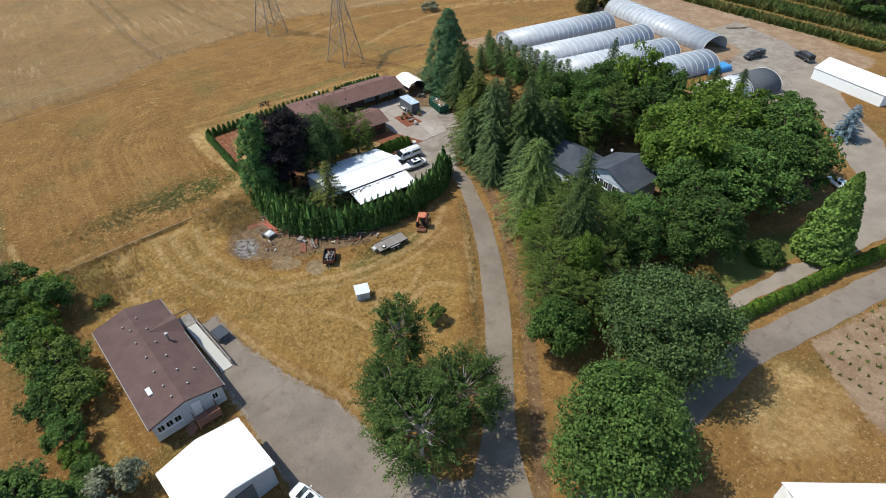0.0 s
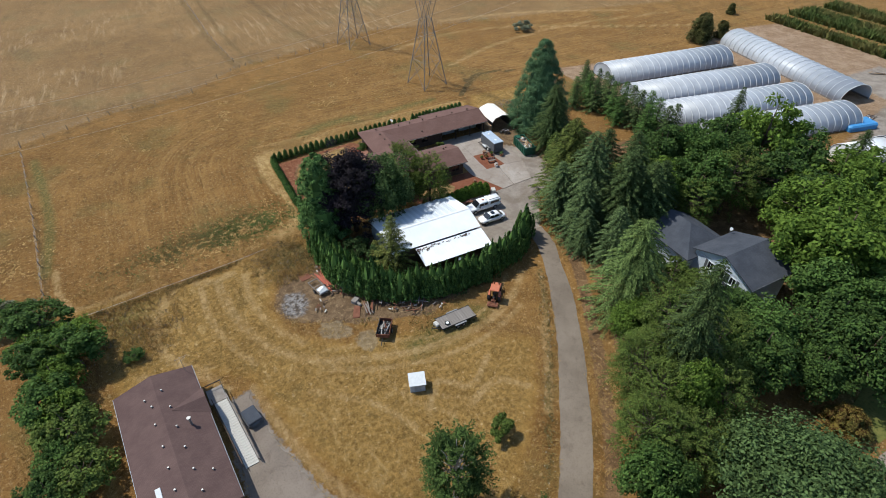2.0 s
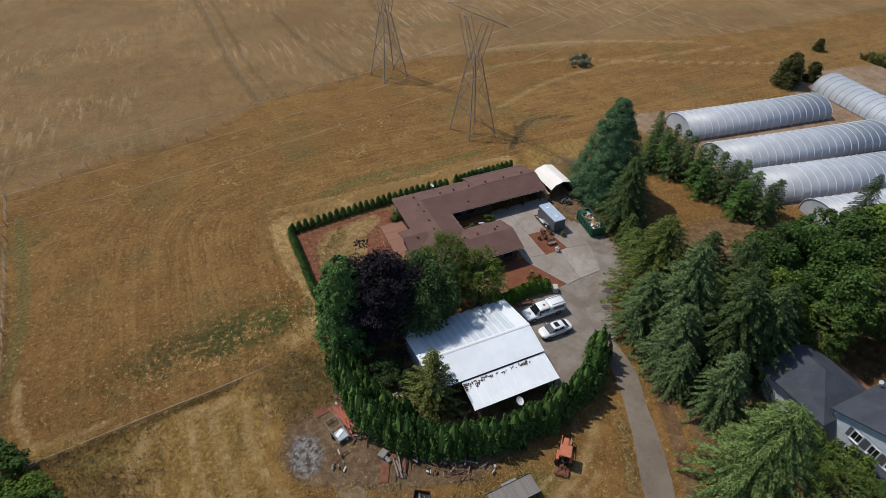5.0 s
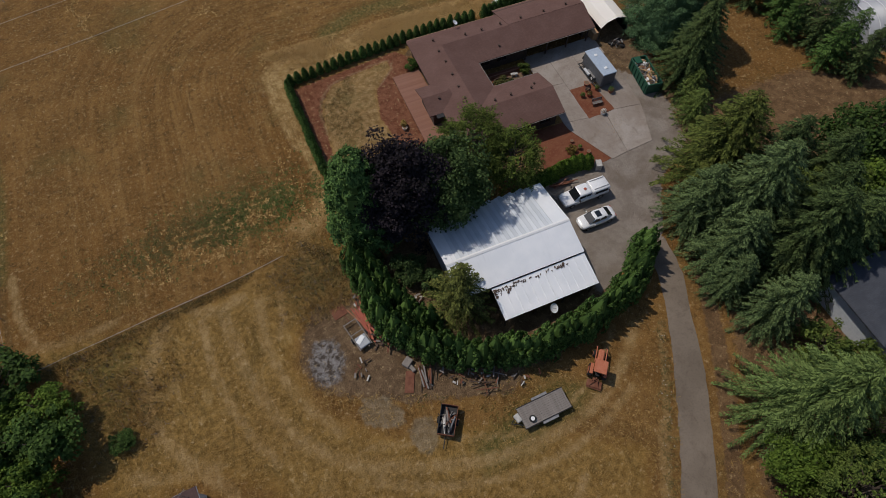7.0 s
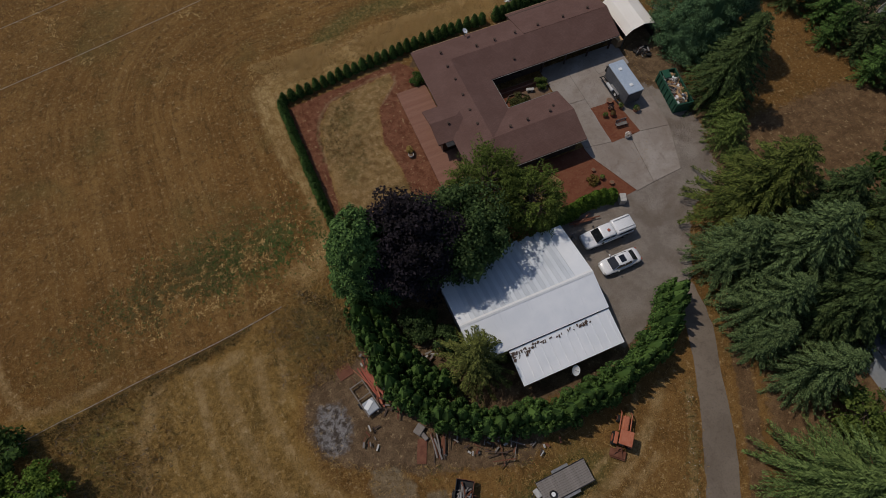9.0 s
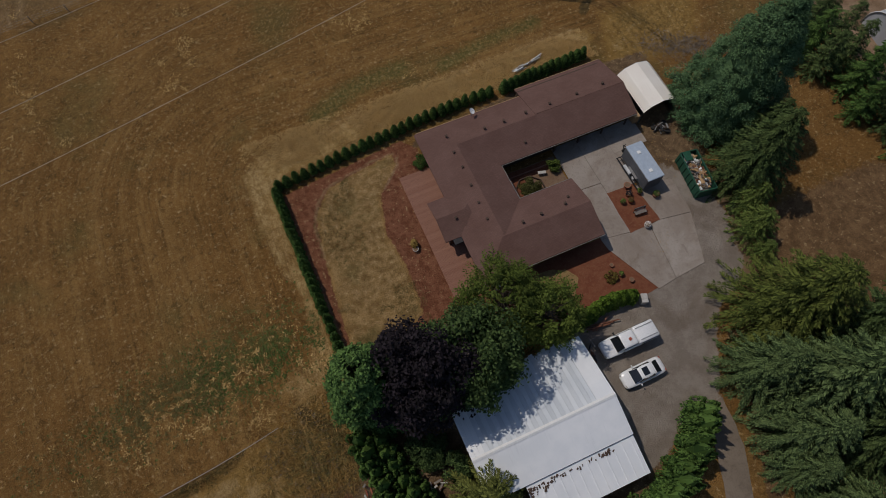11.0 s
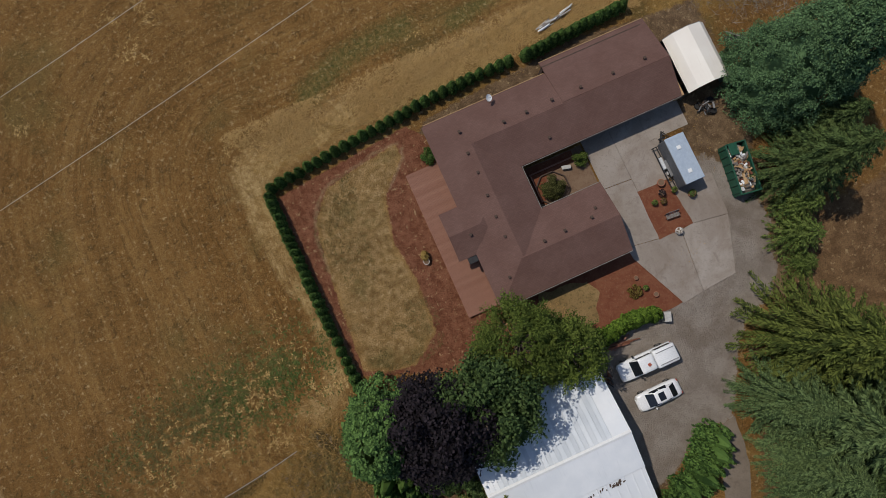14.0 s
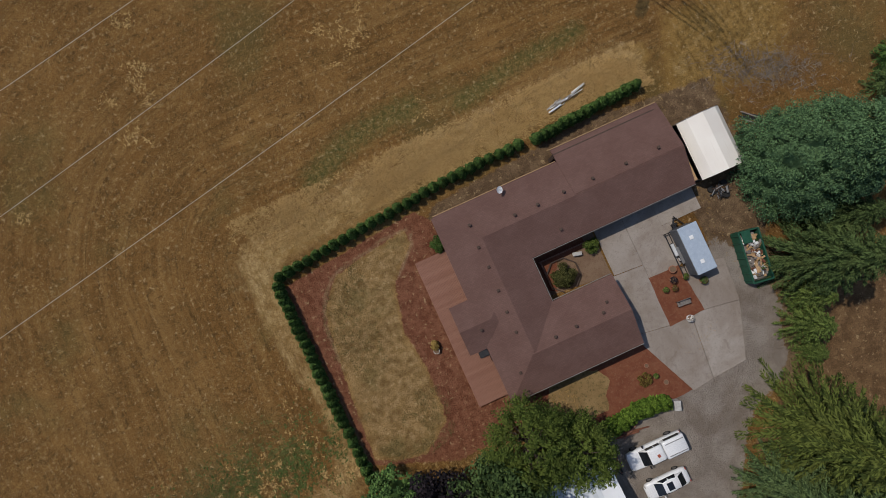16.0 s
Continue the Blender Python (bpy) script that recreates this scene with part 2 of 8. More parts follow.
def lawn_material(name, a, b, spot):
    n = Nodes(name, 0.95, 0.0, 0.1)
    c = n.mix(n.ramp(n.noise(0.35, 5, 0.6), 0.35, 0.65), a, b)
    c = n.mix(n.ramp(n.noise(2.6, 5, 0.7), 0.48, 0.66, 0, 0.7), c, spot)
    g = n.noise(12, 3, 0.7)
    c = n.mix(n.ramp(g, 0.5, 0.75, 0, 0.5), c, tuple(v * 0.4 for v in a))
    n.bump(g, 0.6, 0.06)
    return n.done(c)


def ground_material(name, a, b, spot, scale=0.3, fine=9.0, relief=0.35, tracks=0.0, rough=0.92):
    n = Nodes(name, rough, 0.0, 0.2)
    c = n.mix(n.ramp(n.noise(scale, 6, 0.6), 0.35, 0.65), a, b)
    c = n.mix(n.ramp(n.noise(scale * 5, 6, 0.65, warp=0.5), 0.5, 0.72, 0, 0.55), c, spot)
    g = n.noise(fine, 4, 0.7)
    c = n.mix(n.ramp(g, 0.45, 0.75, 0, 0.4), c, tuple(v * 0.55 for v in a))
    n.bump(g, relief, 0.04)
    return n.done(c)


M_LAWN = lawn_material("dry_yard_lawn", (0.21, 0.135, 0.058), (0.28, 0.185, 0.085), (0.10, 0.085, 0.032))
M_GREEN = lawn_material("green_lawn", (0.10, 0.115, 0.03), (0.16, 0.15, 0.045), (0.06, 0.08, 0.02))
M_ASPHALT = ground_material("worn_asphalt", (0.156, 0.124, 0.094), (0.208, 0.168, 0.130), (0.116, 0.088, 0.064), 0.16, 6.0)
M_GRAVEL = ground_material("packed_gravel", (0.155, 0.124, 0.100), (0.215, 0.174, 0.140), (0.120, 0.090, 0.068), 0.13, 5.0, 0.6)
M_TRACK = ground_material("dusty_gravel", (0.215, 0.176, 0.142), (0.270, 0.226, 0.182), (0.22, 0.17, 0.12), 0.25, 8.0, 0.5)
def concrete_material():
    """Old drive slabs: each cast a little differently, with tyre dirt, dark damp stains and pale scuffs."""
    n = Nodes("stained_concrete", 0.9, 0.0, 0.2)
    c = n.mix(n.each(), (0.300, 0.258, 0.222), (0.355, 0.312, 0.272))
    c = n.mix(n.ramp(n.noise(0.22, 6, 0.65, None, 0.8), 0.40, 0.64, 0, 0.6), c, (0.230, 0.186, 0.152))
    c = n.mix(n.ramp(n.noise(0.9, 6, 0.72, None, 1.2), 0.52, 0.68, 0, 0.4), c, (0.170, 0.132, 0.104))
    c = n.mix(n.ramp(n.noise(0.7, 5, 0.7, n.mapped((1, 0.25, 1), 20)), 0.58, 0.74, 0, 0.25), c, (0.43, 0.39, 0.345))
    c = n.mix(n.ramp(n.noise(5.0, 4, 0.7), 0.54, 0.70, 0, 0.5), c, (0.20, 0.165, 0.135))
    c = n.mix(n.ramp(n.noise(0.16, 5, 0.65, n.mapped((1, 1, 1), 0, (4, 17, 0)), 0.5), 0.45, 0.68, 0, 0.6), c, (0.190, 0.142, 0.106))
    g = n.noise(16.0, 4, 0.7)
    c = n.mix(n.ramp(g, 0.5, 0.75, 0, 0.35), c, (0.16, 0.13, 0.105))
    n.bump(g, 0.15, 0.02)
    return n.done(c)


M_CONCRETE = concrete_material()
M_BARK = ground_material("red_bark_mulch", (0.155, 0.05, 0.026), (0.19, 0.072, 0.038), (0.24, 0.13, 0.075), 0.8, 8.0, 0.8)
M_DIRT = ground_material("bare_dirt", (0.17, 0.105, 0.066), (0.21, 0.14, 0.09), (0.13, 0.08, 0.05), 0.6, 7.0, 0.7)


def shingle_material(name, a, b):
    """Asphalt shingles: thin courses, blotchy granules."""
    n = Nodes(name, 0.9, 0.0, 0.2)
    c = n.mix(n.ramp(n.noise(0.5, 5), 0.3, 0.7), a, b)
    br = n.t.nodes.new("ShaderNodeTexBrick")
    n.link(n.mapped((1, 1, 1), 0), br.inputs["Vector"])
    br.inputs["Scale"].default_value, br.inputs["Mortar Size"].default_value = 1.0, 0.012
    br.inputs["Brick Width"].default_value, br.inputs["Row Height"].default_value = 0.32, 0.15
    br.inputs["Color1"].default_value, br.inputs["Color2"].default_value = (0.75, 0.75, 0.75, 1), (1.12, 1.12, 1.12, 1)
    br.inputs["Mortar"].default_value = (0.55, 0.55, 0.55, 1)
    c = n.mix(0.35, c, br.outputs["Color"], "MULTIPLY")
    g = n.noise(25, 3)
    c = n.mix(n.ramp(g, 0.4, 0.8, 0, 0.3), c, tuple(v * 0.5 for v in a))
    n.bump(br.outputs["Color"], 0.3, 0.015)
    return n.done(c)


M_ROOF = shingle_material("brown_shingles", (0.135, 0.074, 0.060), (0.158, 0.090, 0.074))
M_HOMEROOF = shingle_material("dark_brown_shingles", (0.098, 0.060, 0.054), (0.122, 0.076, 0.067))
M_SLATE = shingle_material("charcoal_shingles", (0.052, 0.058, 0.072), (0.072, 0.078, 0.094))


def metal_roof(name, a, b, rust):
    n = Nodes(name, 0.45, 0.0, 0.5)
    c = n.mix(n.ramp(n.noise(0.4, 5), 0.35, 0.7), a, b)
    c = n.mix(n.ramp(n.noise(1.0, 5, 0.6, n.mapped((4, 0.35, 1))), 0.55, 0.8, 0, 0.35), c, rust)
    n.bump(n.noise(6, 3), 0.08, 0.01)
    return n.done(c)


M_WHITEROOF = metal_roof("white_metal_roof", (0.74, 0.76, 0.78), (0.82, 0.83, 0.84), (0.56, 0.58, 0.60))
M_CLEAR = metal_roof("weathered_fibreglass_roof", (0.60, 0.64, 0.68), (0.70, 0.73, 0.76), (0.46, 0.48, 0.50))
M_CLEAR2 = metal_roof("grey_fibreglass_roof", (0.52, 0.56, 0.60), (0.62, 0.65, 0.68), (0.38, 0.39, 0.40))
M_TARP = metal_roof("cream_tarp", (0.80, 0.74, 0.66), (0.84, 0.79, 0.71), (0.66, 0.58, 0.48))
M_WHITE = plain("white_paint", (0.78, 0.78, 0.77), (0.83, 0.83, 0.82), 0.5)
M_CARPAINT = plain("white_car_paint", (0.80, 0.80, 0.80), (0.83, 0.83, 0.83), 0.25, 0.0, 1.0, 8.0, 0.0, 0.6)
M_GLASS = plain("dark_window_glass", (0.012, 0.014, 0.017), (0.02, 0.022, 0.026), 0.08, 0.0, 1, 5, 0.0, 0.8)
M_RUBBER = plain("black_rubber", (0.02, 0.02, 0.02), (0.035, 0.033, 0.03), 0.85)
M_STEEL = plain("galvanised_steel", (0.34, 0.34, 0.34), (0.26, 0.25, 0.24), 0.5, 0.6)
M_TRAILER = plain("pale_blue_grey_metal", (0.40, 0.47, 0.56), (0.46, 0.53, 0.61), 0.4, 0.1)
M_TRAILERSIDE = plain("dark_grey_metal", (0.085, 0.09, 0.10), (0.12, 0.125, 0.135), 0.45)
M_RUST = plain("rusty_iron", (0.16, 0.06, 0.035), (0.23, 0.10, 0.06), 0.85, 0.2, 2.0, 12.0, 0.4)
M_ORANGE = plain("faded_orange_paint", (0.44, 0.13, 0.065), (0.50, 0.18, 0.10), 0.6)
M_REDPAINT = plain("faded_red_paint", (0.34, 0.075, 0.045), (0.42, 0.12, 0.075), 0.65)
M_GREENPAINT = plain("dark_green_paint", (0.015, 0.075, 0.045), (0.025, 0.10, 0.06), 0.5)
M_DARKWOOD = plain("dark_brown_siding", (0.07, 0.045, 0.034), (0.095, 0.062, 0.046), 0.8)
M_DECK = plain("redwood_decking", (0.245, 0.115, 0.076), (0.30, 0.152, 0.104), 0.8, 0.0, 1.5, 10)
M_GREYWOOD = plain("weathered_grey_planks", (0.20, 0.175, 0.155), (0.27, 0.24, 0.215), 0.9, 0.0, 2, 14, 0.3)
M_TANWOOD = plain("tan_plywood", (0.42, 0.26, 0.13), (0.50, 0.33, 0.18), 0.8)
M_SIDING = plain("pale_siding", (0.55, 0.56, 0.57), (0.62, 0.63, 0.63), 0.7)
M_BLUESIDING = plain("pale_blue_siding", (0.52, 0.57, 0.63), (0.60, 0.64, 0.69), 0.7)
M_GREYWALL = plain("grey_metal_wall", (0.33, 0.35, 0.38), (0.40, 0.42, 0.44), 0.6)
M_BLACK = plain("black_iron", (0.02, 0.02, 0.022), (0.035, 0.033, 0.032), 0.6)
M_CLAY = plain("terracotta", (0.30, 0.12, 0.07), (0.38, 0.17, 0.10), 0.85)
M_STONE = plain("pale_stone", (0.42, 0.40, 0.37), (0.52, 0.50, 0.46), 0.85)
M_TRUNK = plain("tree_bark", (0.085, 0.062, 0.045), (0.13, 0.10, 0.075), 0.95, 0.0, 3, 14, 0.6)
M_WIRE = plain("aluminium_wire", (0.52, 0.45, 0.36), (0.58, 0.50, 0.41), 0.9)
M_FILM = metal_roof("greenhouse_film", (0.345, 0.36, 0.39), (0.425, 0.44, 0.47), (0.30, 0.31, 0.335))
M_HOOP = plain("pale_hoop_tube", (0.66, 0.67, 0.68), (0.72, 0.72, 0.72), 0.5)
M_SHADE = plain("dark_shade_cloth", (0.075, 0.08, 0.09), (0.10, 0.105, 0.115), 0.85)
M_BLUETARP = plain("blue_tarp", (0.05, 0.22, 0.50), (0.08, 0.30, 0.58), 0.5)


def blade_material(name, a, b, c):
    n = Nodes(name, 0.9, 0.0, 0.1)
    k = n.mix(n.island(), a, b)
    return n.done(n.mix(n.ramp(n.noise(0.12, 4), 0.4, 0.65), k, c))


M_BLADE = blade_material("dry_grass_blades", (0.26, 0.155, 0.050), (0.50, 0.325, 0.125), (0.36, 0.225, 0.078))
M_PALEBLADE = blade_material("pale_grass_blades", (0.42, 0.27, 0.105), (0.64, 0.44, 0.19), (0.52, 0.34, 0.135))
M_WEED2 = blade_material("dull_lawn_tufts", (0.10, 0.085, 0.03), (0.22, 0.17, 0.065), (0.15, 0.12, 0.045))
M_WEED = blade_material("green_weed_leaves", (0.052, 0.080, 0.020), (0.115, 0.150, 0.042), (0.150, 0.140, 0.046))
F_MAPLE = foliage("maple_leaves", (0.048, 0.092, 0.022), (0.102, 0.174, 0.041), (0.119, 0.187, 0.044))
F_BLUEMAPLE = foliage("grey_green_leaves", (0.050, 0.086, 0.029), (0.112, 0.168, 0.058), (0.108, 0.158, 0.050))
F_BRIGHT = foliage("bright_green_leaves", (0.062, 0.113, 0.017), (0.140, 0.211, 0.035), (0.152, 0.218, 0.033))
F_OLIVE = foliage("olive_green_leaves", (0.064, 0.100, 0.022), (0.140, 0.190, 0.042), (0.165, 0.185, 0.042))
F_DARK = foliage("dark_green_leaves", (0.036, 0.070, 0.020), (0.085, 0.145, 0.034), (0.100, 0.148, 0.034))
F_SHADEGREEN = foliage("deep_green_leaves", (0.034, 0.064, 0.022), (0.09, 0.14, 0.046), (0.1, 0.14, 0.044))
F_PURPLE = foliage("purple_leaves", (0.011, 0.009, 0.011), (0.029, 0.022, 0.027), (0.021, 0.019, 0.019), 0.05)
F_FIR = foliage("fir_needles", (0.034, 0.06, 0.02), (0.088, 0.128, 0.042), (0.108, 0.134, 0.04), 0.1)
F_DEODAR = foliage("pale_cedar_needles", (0.072, 0.118, 0.034), (0.165, 0.228, 0.07), (0.145, 0.19, 0.055), 0.15)
F_CEDAR = foliage("blue_green_needles", (0.048, 0.098, 0.044), (0.128, 0.218, 0.096), (0.112, 0.185, 0.08), 0.1)
F_WCEDAR = foliage("fresh_green_needles", (0.044, 0.096, 0.028), (0.118, 0.205, 0.056), (0.105, 0.175, 0.048), 0.1)
F_HEDGE = foliage("arborvitae_sprays", (0.038, 0.082, 0.021), (0.104, 0.182, 0.044), (0.130, 0.205, 0.042), 0.15)
F_BOX = foliage("clipped_hedge_leaves", (0.060, 0.115, 0.016), (0.135, 0.215, 0.030), (0.17, 0.22, 0.030), 0.15)
F_BLUESPRUCE = foliage("blue_spruce_needles", (0.130, 0.195, 0.234), (0.247, 0.325, 0.377), (0.195, 0.273, 0.312), 0.1)
F_REDBUSH = foliage("reddish_bush_leaves", (0.130, 0.065, 0.026), (0.195, 0.156, 0.039), (0.117, 0.169, 0.039))
F_BROWNBUSH = foliage("brownish_shrub_leaves", (0.052, 0.058, 0.018), (0.130, 0.130, 0.042), (0.150, 0.110, 0.048))
F_ASH = foliage("ash_leaves", (0.054, 0.086, 0.017), (0.152, 0.198, 0.040), (0.158, 0.184, 0.040))
F_GREENMAPLE = foliage("fresh_maple_leaves", (0.052, 0.098, 0.024), (0.13, 0.205, 0.05), (0.15, 0.21, 0.052))
F_POPLAR = foliage("poplar_leaves", (0.034, 0.062, 0.016), (0.090, 0.140, 0.036), (0.084, 0.124, 0.032))
F_GREY = foliage("grey_brush_twigs", (0.15, 0.16, 0.10), (0.27, 0.28, 0.18), (0.22, 0.23, 0.14))


# ---- mesh tools ----
class Geo:
    """Points and faces of one mesh."""
    def __init__(self):
        self.v, self.f = [], []

    def add(self, verts, faces):
        k = len(self.v)
        self.v += [tuple(p) for p in verts]
        self.f += [tuple(i + k for i in q) for q in faces]
        return self

    def box(self, c, s, rz=0.0, cut=0.0):
        """A box about c of size s; cut: bevel of its upright and top edges."""
        a, b, h = s[0] / 2, s[1] / 2, s[2] / 2
        e = min(cut, a * 0.9, b * 0.9, h * 0.9)
        ca, sa = math.cos(radians(rz)), math.sin(radians(rz))
        if e <= 0:
            rings = [[(-a, -b, -h), (a, -b, -h), (a, b, -h), (-a, b, -h)], [(-a, -b, h), (a, -b, h), (a, b, h), (-a, b, h)]]
        else:
            def ring(p, q, z, e):
                return [(-p + e, -q, z), (p - e, -q, z), (p, -q + e, z), (p, q - e, z), (p - e, q, z), (-p + e, q, z), (-p, q - e, z), (-p, -q + e, z)]
            rings = [ring(a, b, -h, e), ring(a, b, h - e, e), ring(a - e, b - e, h, e * 0.4)]
        return self.loft([[(c[0] + x * ca - y * sa, c[1] + x * sa + y * ca, c[2] + z) for x, y, z in r] for r in rings])

    def loft(self, rings, caps=True):
        n = len(rings[0])
        k = len(self.v)
        faces = []
        for r in range(len(rings) - 1):
            for i in range(n):
                j = (i + 1) % n
                faces.append((r * n + i, r * n + j, (r + 1) * n + j, (r + 1) * n + i))
        if caps:
            faces.append(tuple(reversed(range(n))))
            faces.append(tuple((len(rings) - 1) * n + i for i in range(n)))
        return self.add([p for r in rings for p in r], faces)

    def rod(self, p, q, r0, r1=None, n=8):
        r1 = r0 if r1 is None else r1
        p, q = Vector(p), Vector(q)
        d = (q - p).normalized()
        u = d.orthogonal().normalized()
        w = d.cross(u)
        ang = [2 * math.pi * i / n for i in range(n)]
        return self.loft([[c + (u * math.cos(a) + w * math.sin(a)) * r for a in ang] for c, r in ((p, r0), (q, r1))])

    def prism(self, pts, z0, z1):
        if sum(a[0] * b[1] - b[0] * a[1] for a, b in zip(pts, pts[1:] + pts[:1])) < 0:
            pts = pts[::-1]
        return self.loft([[(x, y, z0) for x, y in pts], [(x, y, z1) for x, y in pts]])

    def slab(self, pts, thick):
        """A plate: corners of its upper face, in order, and a thickness straight down."""
        return self.loft([[(x, y, z - thick) for x, y, z in pts], [tuple(p) for p in pts]])


def mesh_of(name, geo, material, smooth=False):
    me = bpy.data.meshes.new(name)
    me.from_pydata(geo.v, [], geo.f)
    bm = bmesh.new()
    bm.from_mesh(me)
    bmesh.ops.recalc_face_normals(bm, faces=bm.faces)
    bm.to_mesh(me)
    bm.free()
    if smooth:
        me.polygons.foreach_set("use_smooth", [True] * len(me.polygons))
    me.materials.append(material)
    return me


def quads(name, verts, material, per=4):
    """Many loose small faces, quickly."""
    me = bpy.data.meshes.new(name)
    n = len(verts) // per
    me.vertices.add(len(verts))
    me.vertices.foreach_set("co", np.asarray(verts, dtype=np.float32).ravel())
    me.loops.add(len(verts))
    me.loops.foreach_set("vertex_index", np.arange(len(verts), dtype=np.int32))
    me.polygons.add(n)
    me.polygons.foreach_set("loop_start", np.arange(n, dtype=np.int32) * per)
    me.update(calc_edges=True)
    me.materials.append(material)
    return me


def part(name, geo, material, parent, label="", smooth=False):
    ob = new(name, geo if isinstance(geo, bpy.types.Mesh) else mesh_of(name, geo, material, smooth))
    ob.parent = parent
    return tagged(ob, label)


def thing(name, label, category, at=None, group="", kind=""):
    ob = new(name)
    ob.empty_display_size = 0.3
    if at is not None:
        ob.matrix_basis = at
    return tagged(ob, label, category, group, kind)


def solid(name, geo, material, label, category="", kind="", group="", smooth=False):
    return tagged(new(name, mesh_of(name, geo, material, smooth)), label, category, group, kind)


def ragged(pts, step=0.8, amount=0.25, seed=0):
    """An outline with its edges broken up."""
    out = []
    for i, (a, b) in enumerate(zip(pts, pts[1:] + pts[:1])):
        n = max(1, int(math.dist(a, b) / step))
        for k in range(n):
            x, y = a[0] + (b[0] - a[0]) * k / n, a[1] + (b[1] - a[1]) * k / n
            out.append((x + amount * noise.noise((x * 0.9, y * 0.9, seed)), y + amount * noise.noise((x * 0.9, y * 0.9, seed + 7.7))))
    return out


def curve_through(pts, step=1.0):
    """A smooth line through the points, in even steps."""
    p = [Vector(q) for q in pts]
    p = [p[0] * 2 - p[1]] + p + [p[-1] * 2 - p[-2]]
    fine = []
    for i in range(1, len(p) - 2):
        for k in range(20):
            t = k / 20
            fine.append(0.5 * ((2 * p[i]) + (p[i + 1] - p[i - 1]) * t + (2 * p[i - 1] - 5 * p[i] + 4 * p[i + 1] - p[i + 2]) * t * t + (3 * p[i] - p[i - 1] - 3 * p[i + 1] + p[i + 2]) * t ** 3))
    fine.append(p[-2])
    out, run = [fine[0]], 0.0
    for a, b in zip(fine, fine[1:]):
        run += (b - a).length
        if run >= step:
            out.append(b)
            run = 0.0
    return out


def patch(name, pts, z, material, label, step=0.8, amount=0.25, kind="structure"):
    """A thin ground cover with a broken edge."""
    return solid(name, Geo().prism(ragged(pts, step, amount, len(pts)), -0.05, z), material, label, "ground", kind)


def inside(px, py, poly):
    """Which of the points lie in the outline."""
    hit = np.zeros(len(px), dtype=bool)
    for (x0, y0), (x1, y1) in zip(poly, poly[1:] + poly[:1]):
        if y0 == y1:
            continue
        hit ^= ((py > y0) != (py > y1)) & (px < (x1 - x0) * (py - y0) / (y1 - y0) + x0)
    return hit


# ---- ground and paving ----
ROAD_WEST = [(10, 10), (16.3, 19.2), (22.7, 25.2), (30.1, 34.0), (35.2, 41.0), (39.9, 47.9), (44.7, 56.2), (46.8, 60.4), (48.4, 64.4), (49.4, 68.6)]
ROAD_EAST = [(51.9, 68.6), (51.2, 64.0), (49.3, 59.8), (47.4, 55.0), (43.2, 47.2), (38.2, 39.4), (33.4, 32.8), (27.8, 26.0), (23.6, 20.4), (20.5, 14.5), (16, 6)]
ROAD = [(p[0], p[1]) for side in (ROAD_WEST, ROAD_EAST) for p in curve_through(side, 0.9)]
patch("road", ROAD, 0.045, M_ASPHALT, "narrow worn grey asphalt farm lane", 0.6, 0.16)
COURT = [(41.4, 65.5), (44.5, 66.2), (47.5, 68.5), (49.4, 68.4), (51.6, 68.4), (53.6, 71.5), (54.9, 74.0), (57.4, 76.6), (60.5, 77.6), (62.4, 79.5), (63.6, 84.6), (64.0, 87.2), (60, 88), (52, 81), (41.4, 80.2)]
patch("west_drive", [(1.6, 43.3), (0.9, 50), (1.5, 57.5), (3.6, 58.2), (4.6, 52), (7.2, 43.5), (10.4, 36.5), (11.8, 28.5), (14.5, 22), (17.5, 20.5), (12, 8), (-2, 12), (-1, 24), (2.6, 29.5)], 0.035, M_GRAVEL, "wide grey gravel drive to the mobile home", 0.5, 0.55)
patch("east_road", [(19, 13), (36, 14.0), (55.2, 15.4), (84.1, 10.5), (120, 4), (120, 0.0), (78.6, 7.4), (52.7, 11.6), (34, 10.5), (15, 8)], 0.03, M_GRAVEL, "grey gravel road beside a clipped hedge", 1.5, 0.3)
patch("house_drive", [(58.5, 19.4), (62.4, 20.1), (67.2, 19.2), (74, 18.5), (77.8, 17.6), (84.3, 16.6), (92, 17.5), (104, 22), (113, 30.5), (125, 40), (140, 56), (150, 52), (131, 36), (123, 27), (108, 17.5), (92, 13.4), (75, 15.8), (60, 18.4)], 0.03, M_TRACK, "pale gravel drive past the second house", 1.5, 0.4)
patch("east_lawn", [(62, 20.9), (68, 20), (75, 19.2), (80, 18.4), (83, 20), (77, 24.5), (68, 26.5), (62, 24.5)], 0.025, M_GREEN, "patchy green lawn under the trees of the second house", 0.8, 0.5)
# concrete drive in separate panels
SLABS = [[(49.9, 94.4), (53.0, 94.2), (53.0, 100.6), (49.9, 100.6)], [(53.03, 92.6), (56.2, 92.5), (57.8, 93.2), (57.8, 96.98), (56.43, 96.98), (56.43, 100.6), (53.03, 100.6)], [(56.45, 97.0), (60.9, 97.0), (60.9, 100.6), (56.45, 100.6)],
         [(49.5, 88.0), (52.95, 87.5), (53.0, 94.15), (49.7, 94.35)], [(49.45, 87.97), (49.6, 86.7), (52.3, 80.6), (54.6, 80.9), (55.3, 87.38), (52.95, 87.46)], [(54.65, 80.9), (58.4, 81.2), (60.4, 86.9), (56.6, 87.5), (55.35, 87.4)],
         [(56.6, 87.55), (60.45, 86.95), (60.8, 91.5), (56.3, 92.4)]]
drive = thing("driveway", "stained pale concrete driveway with open joints", "driveway", kind="structure")
for q in SLABS:
    part("concrete_slab", Geo().prism(q, -0.05, 0.07), M_CONCRETE, drive)

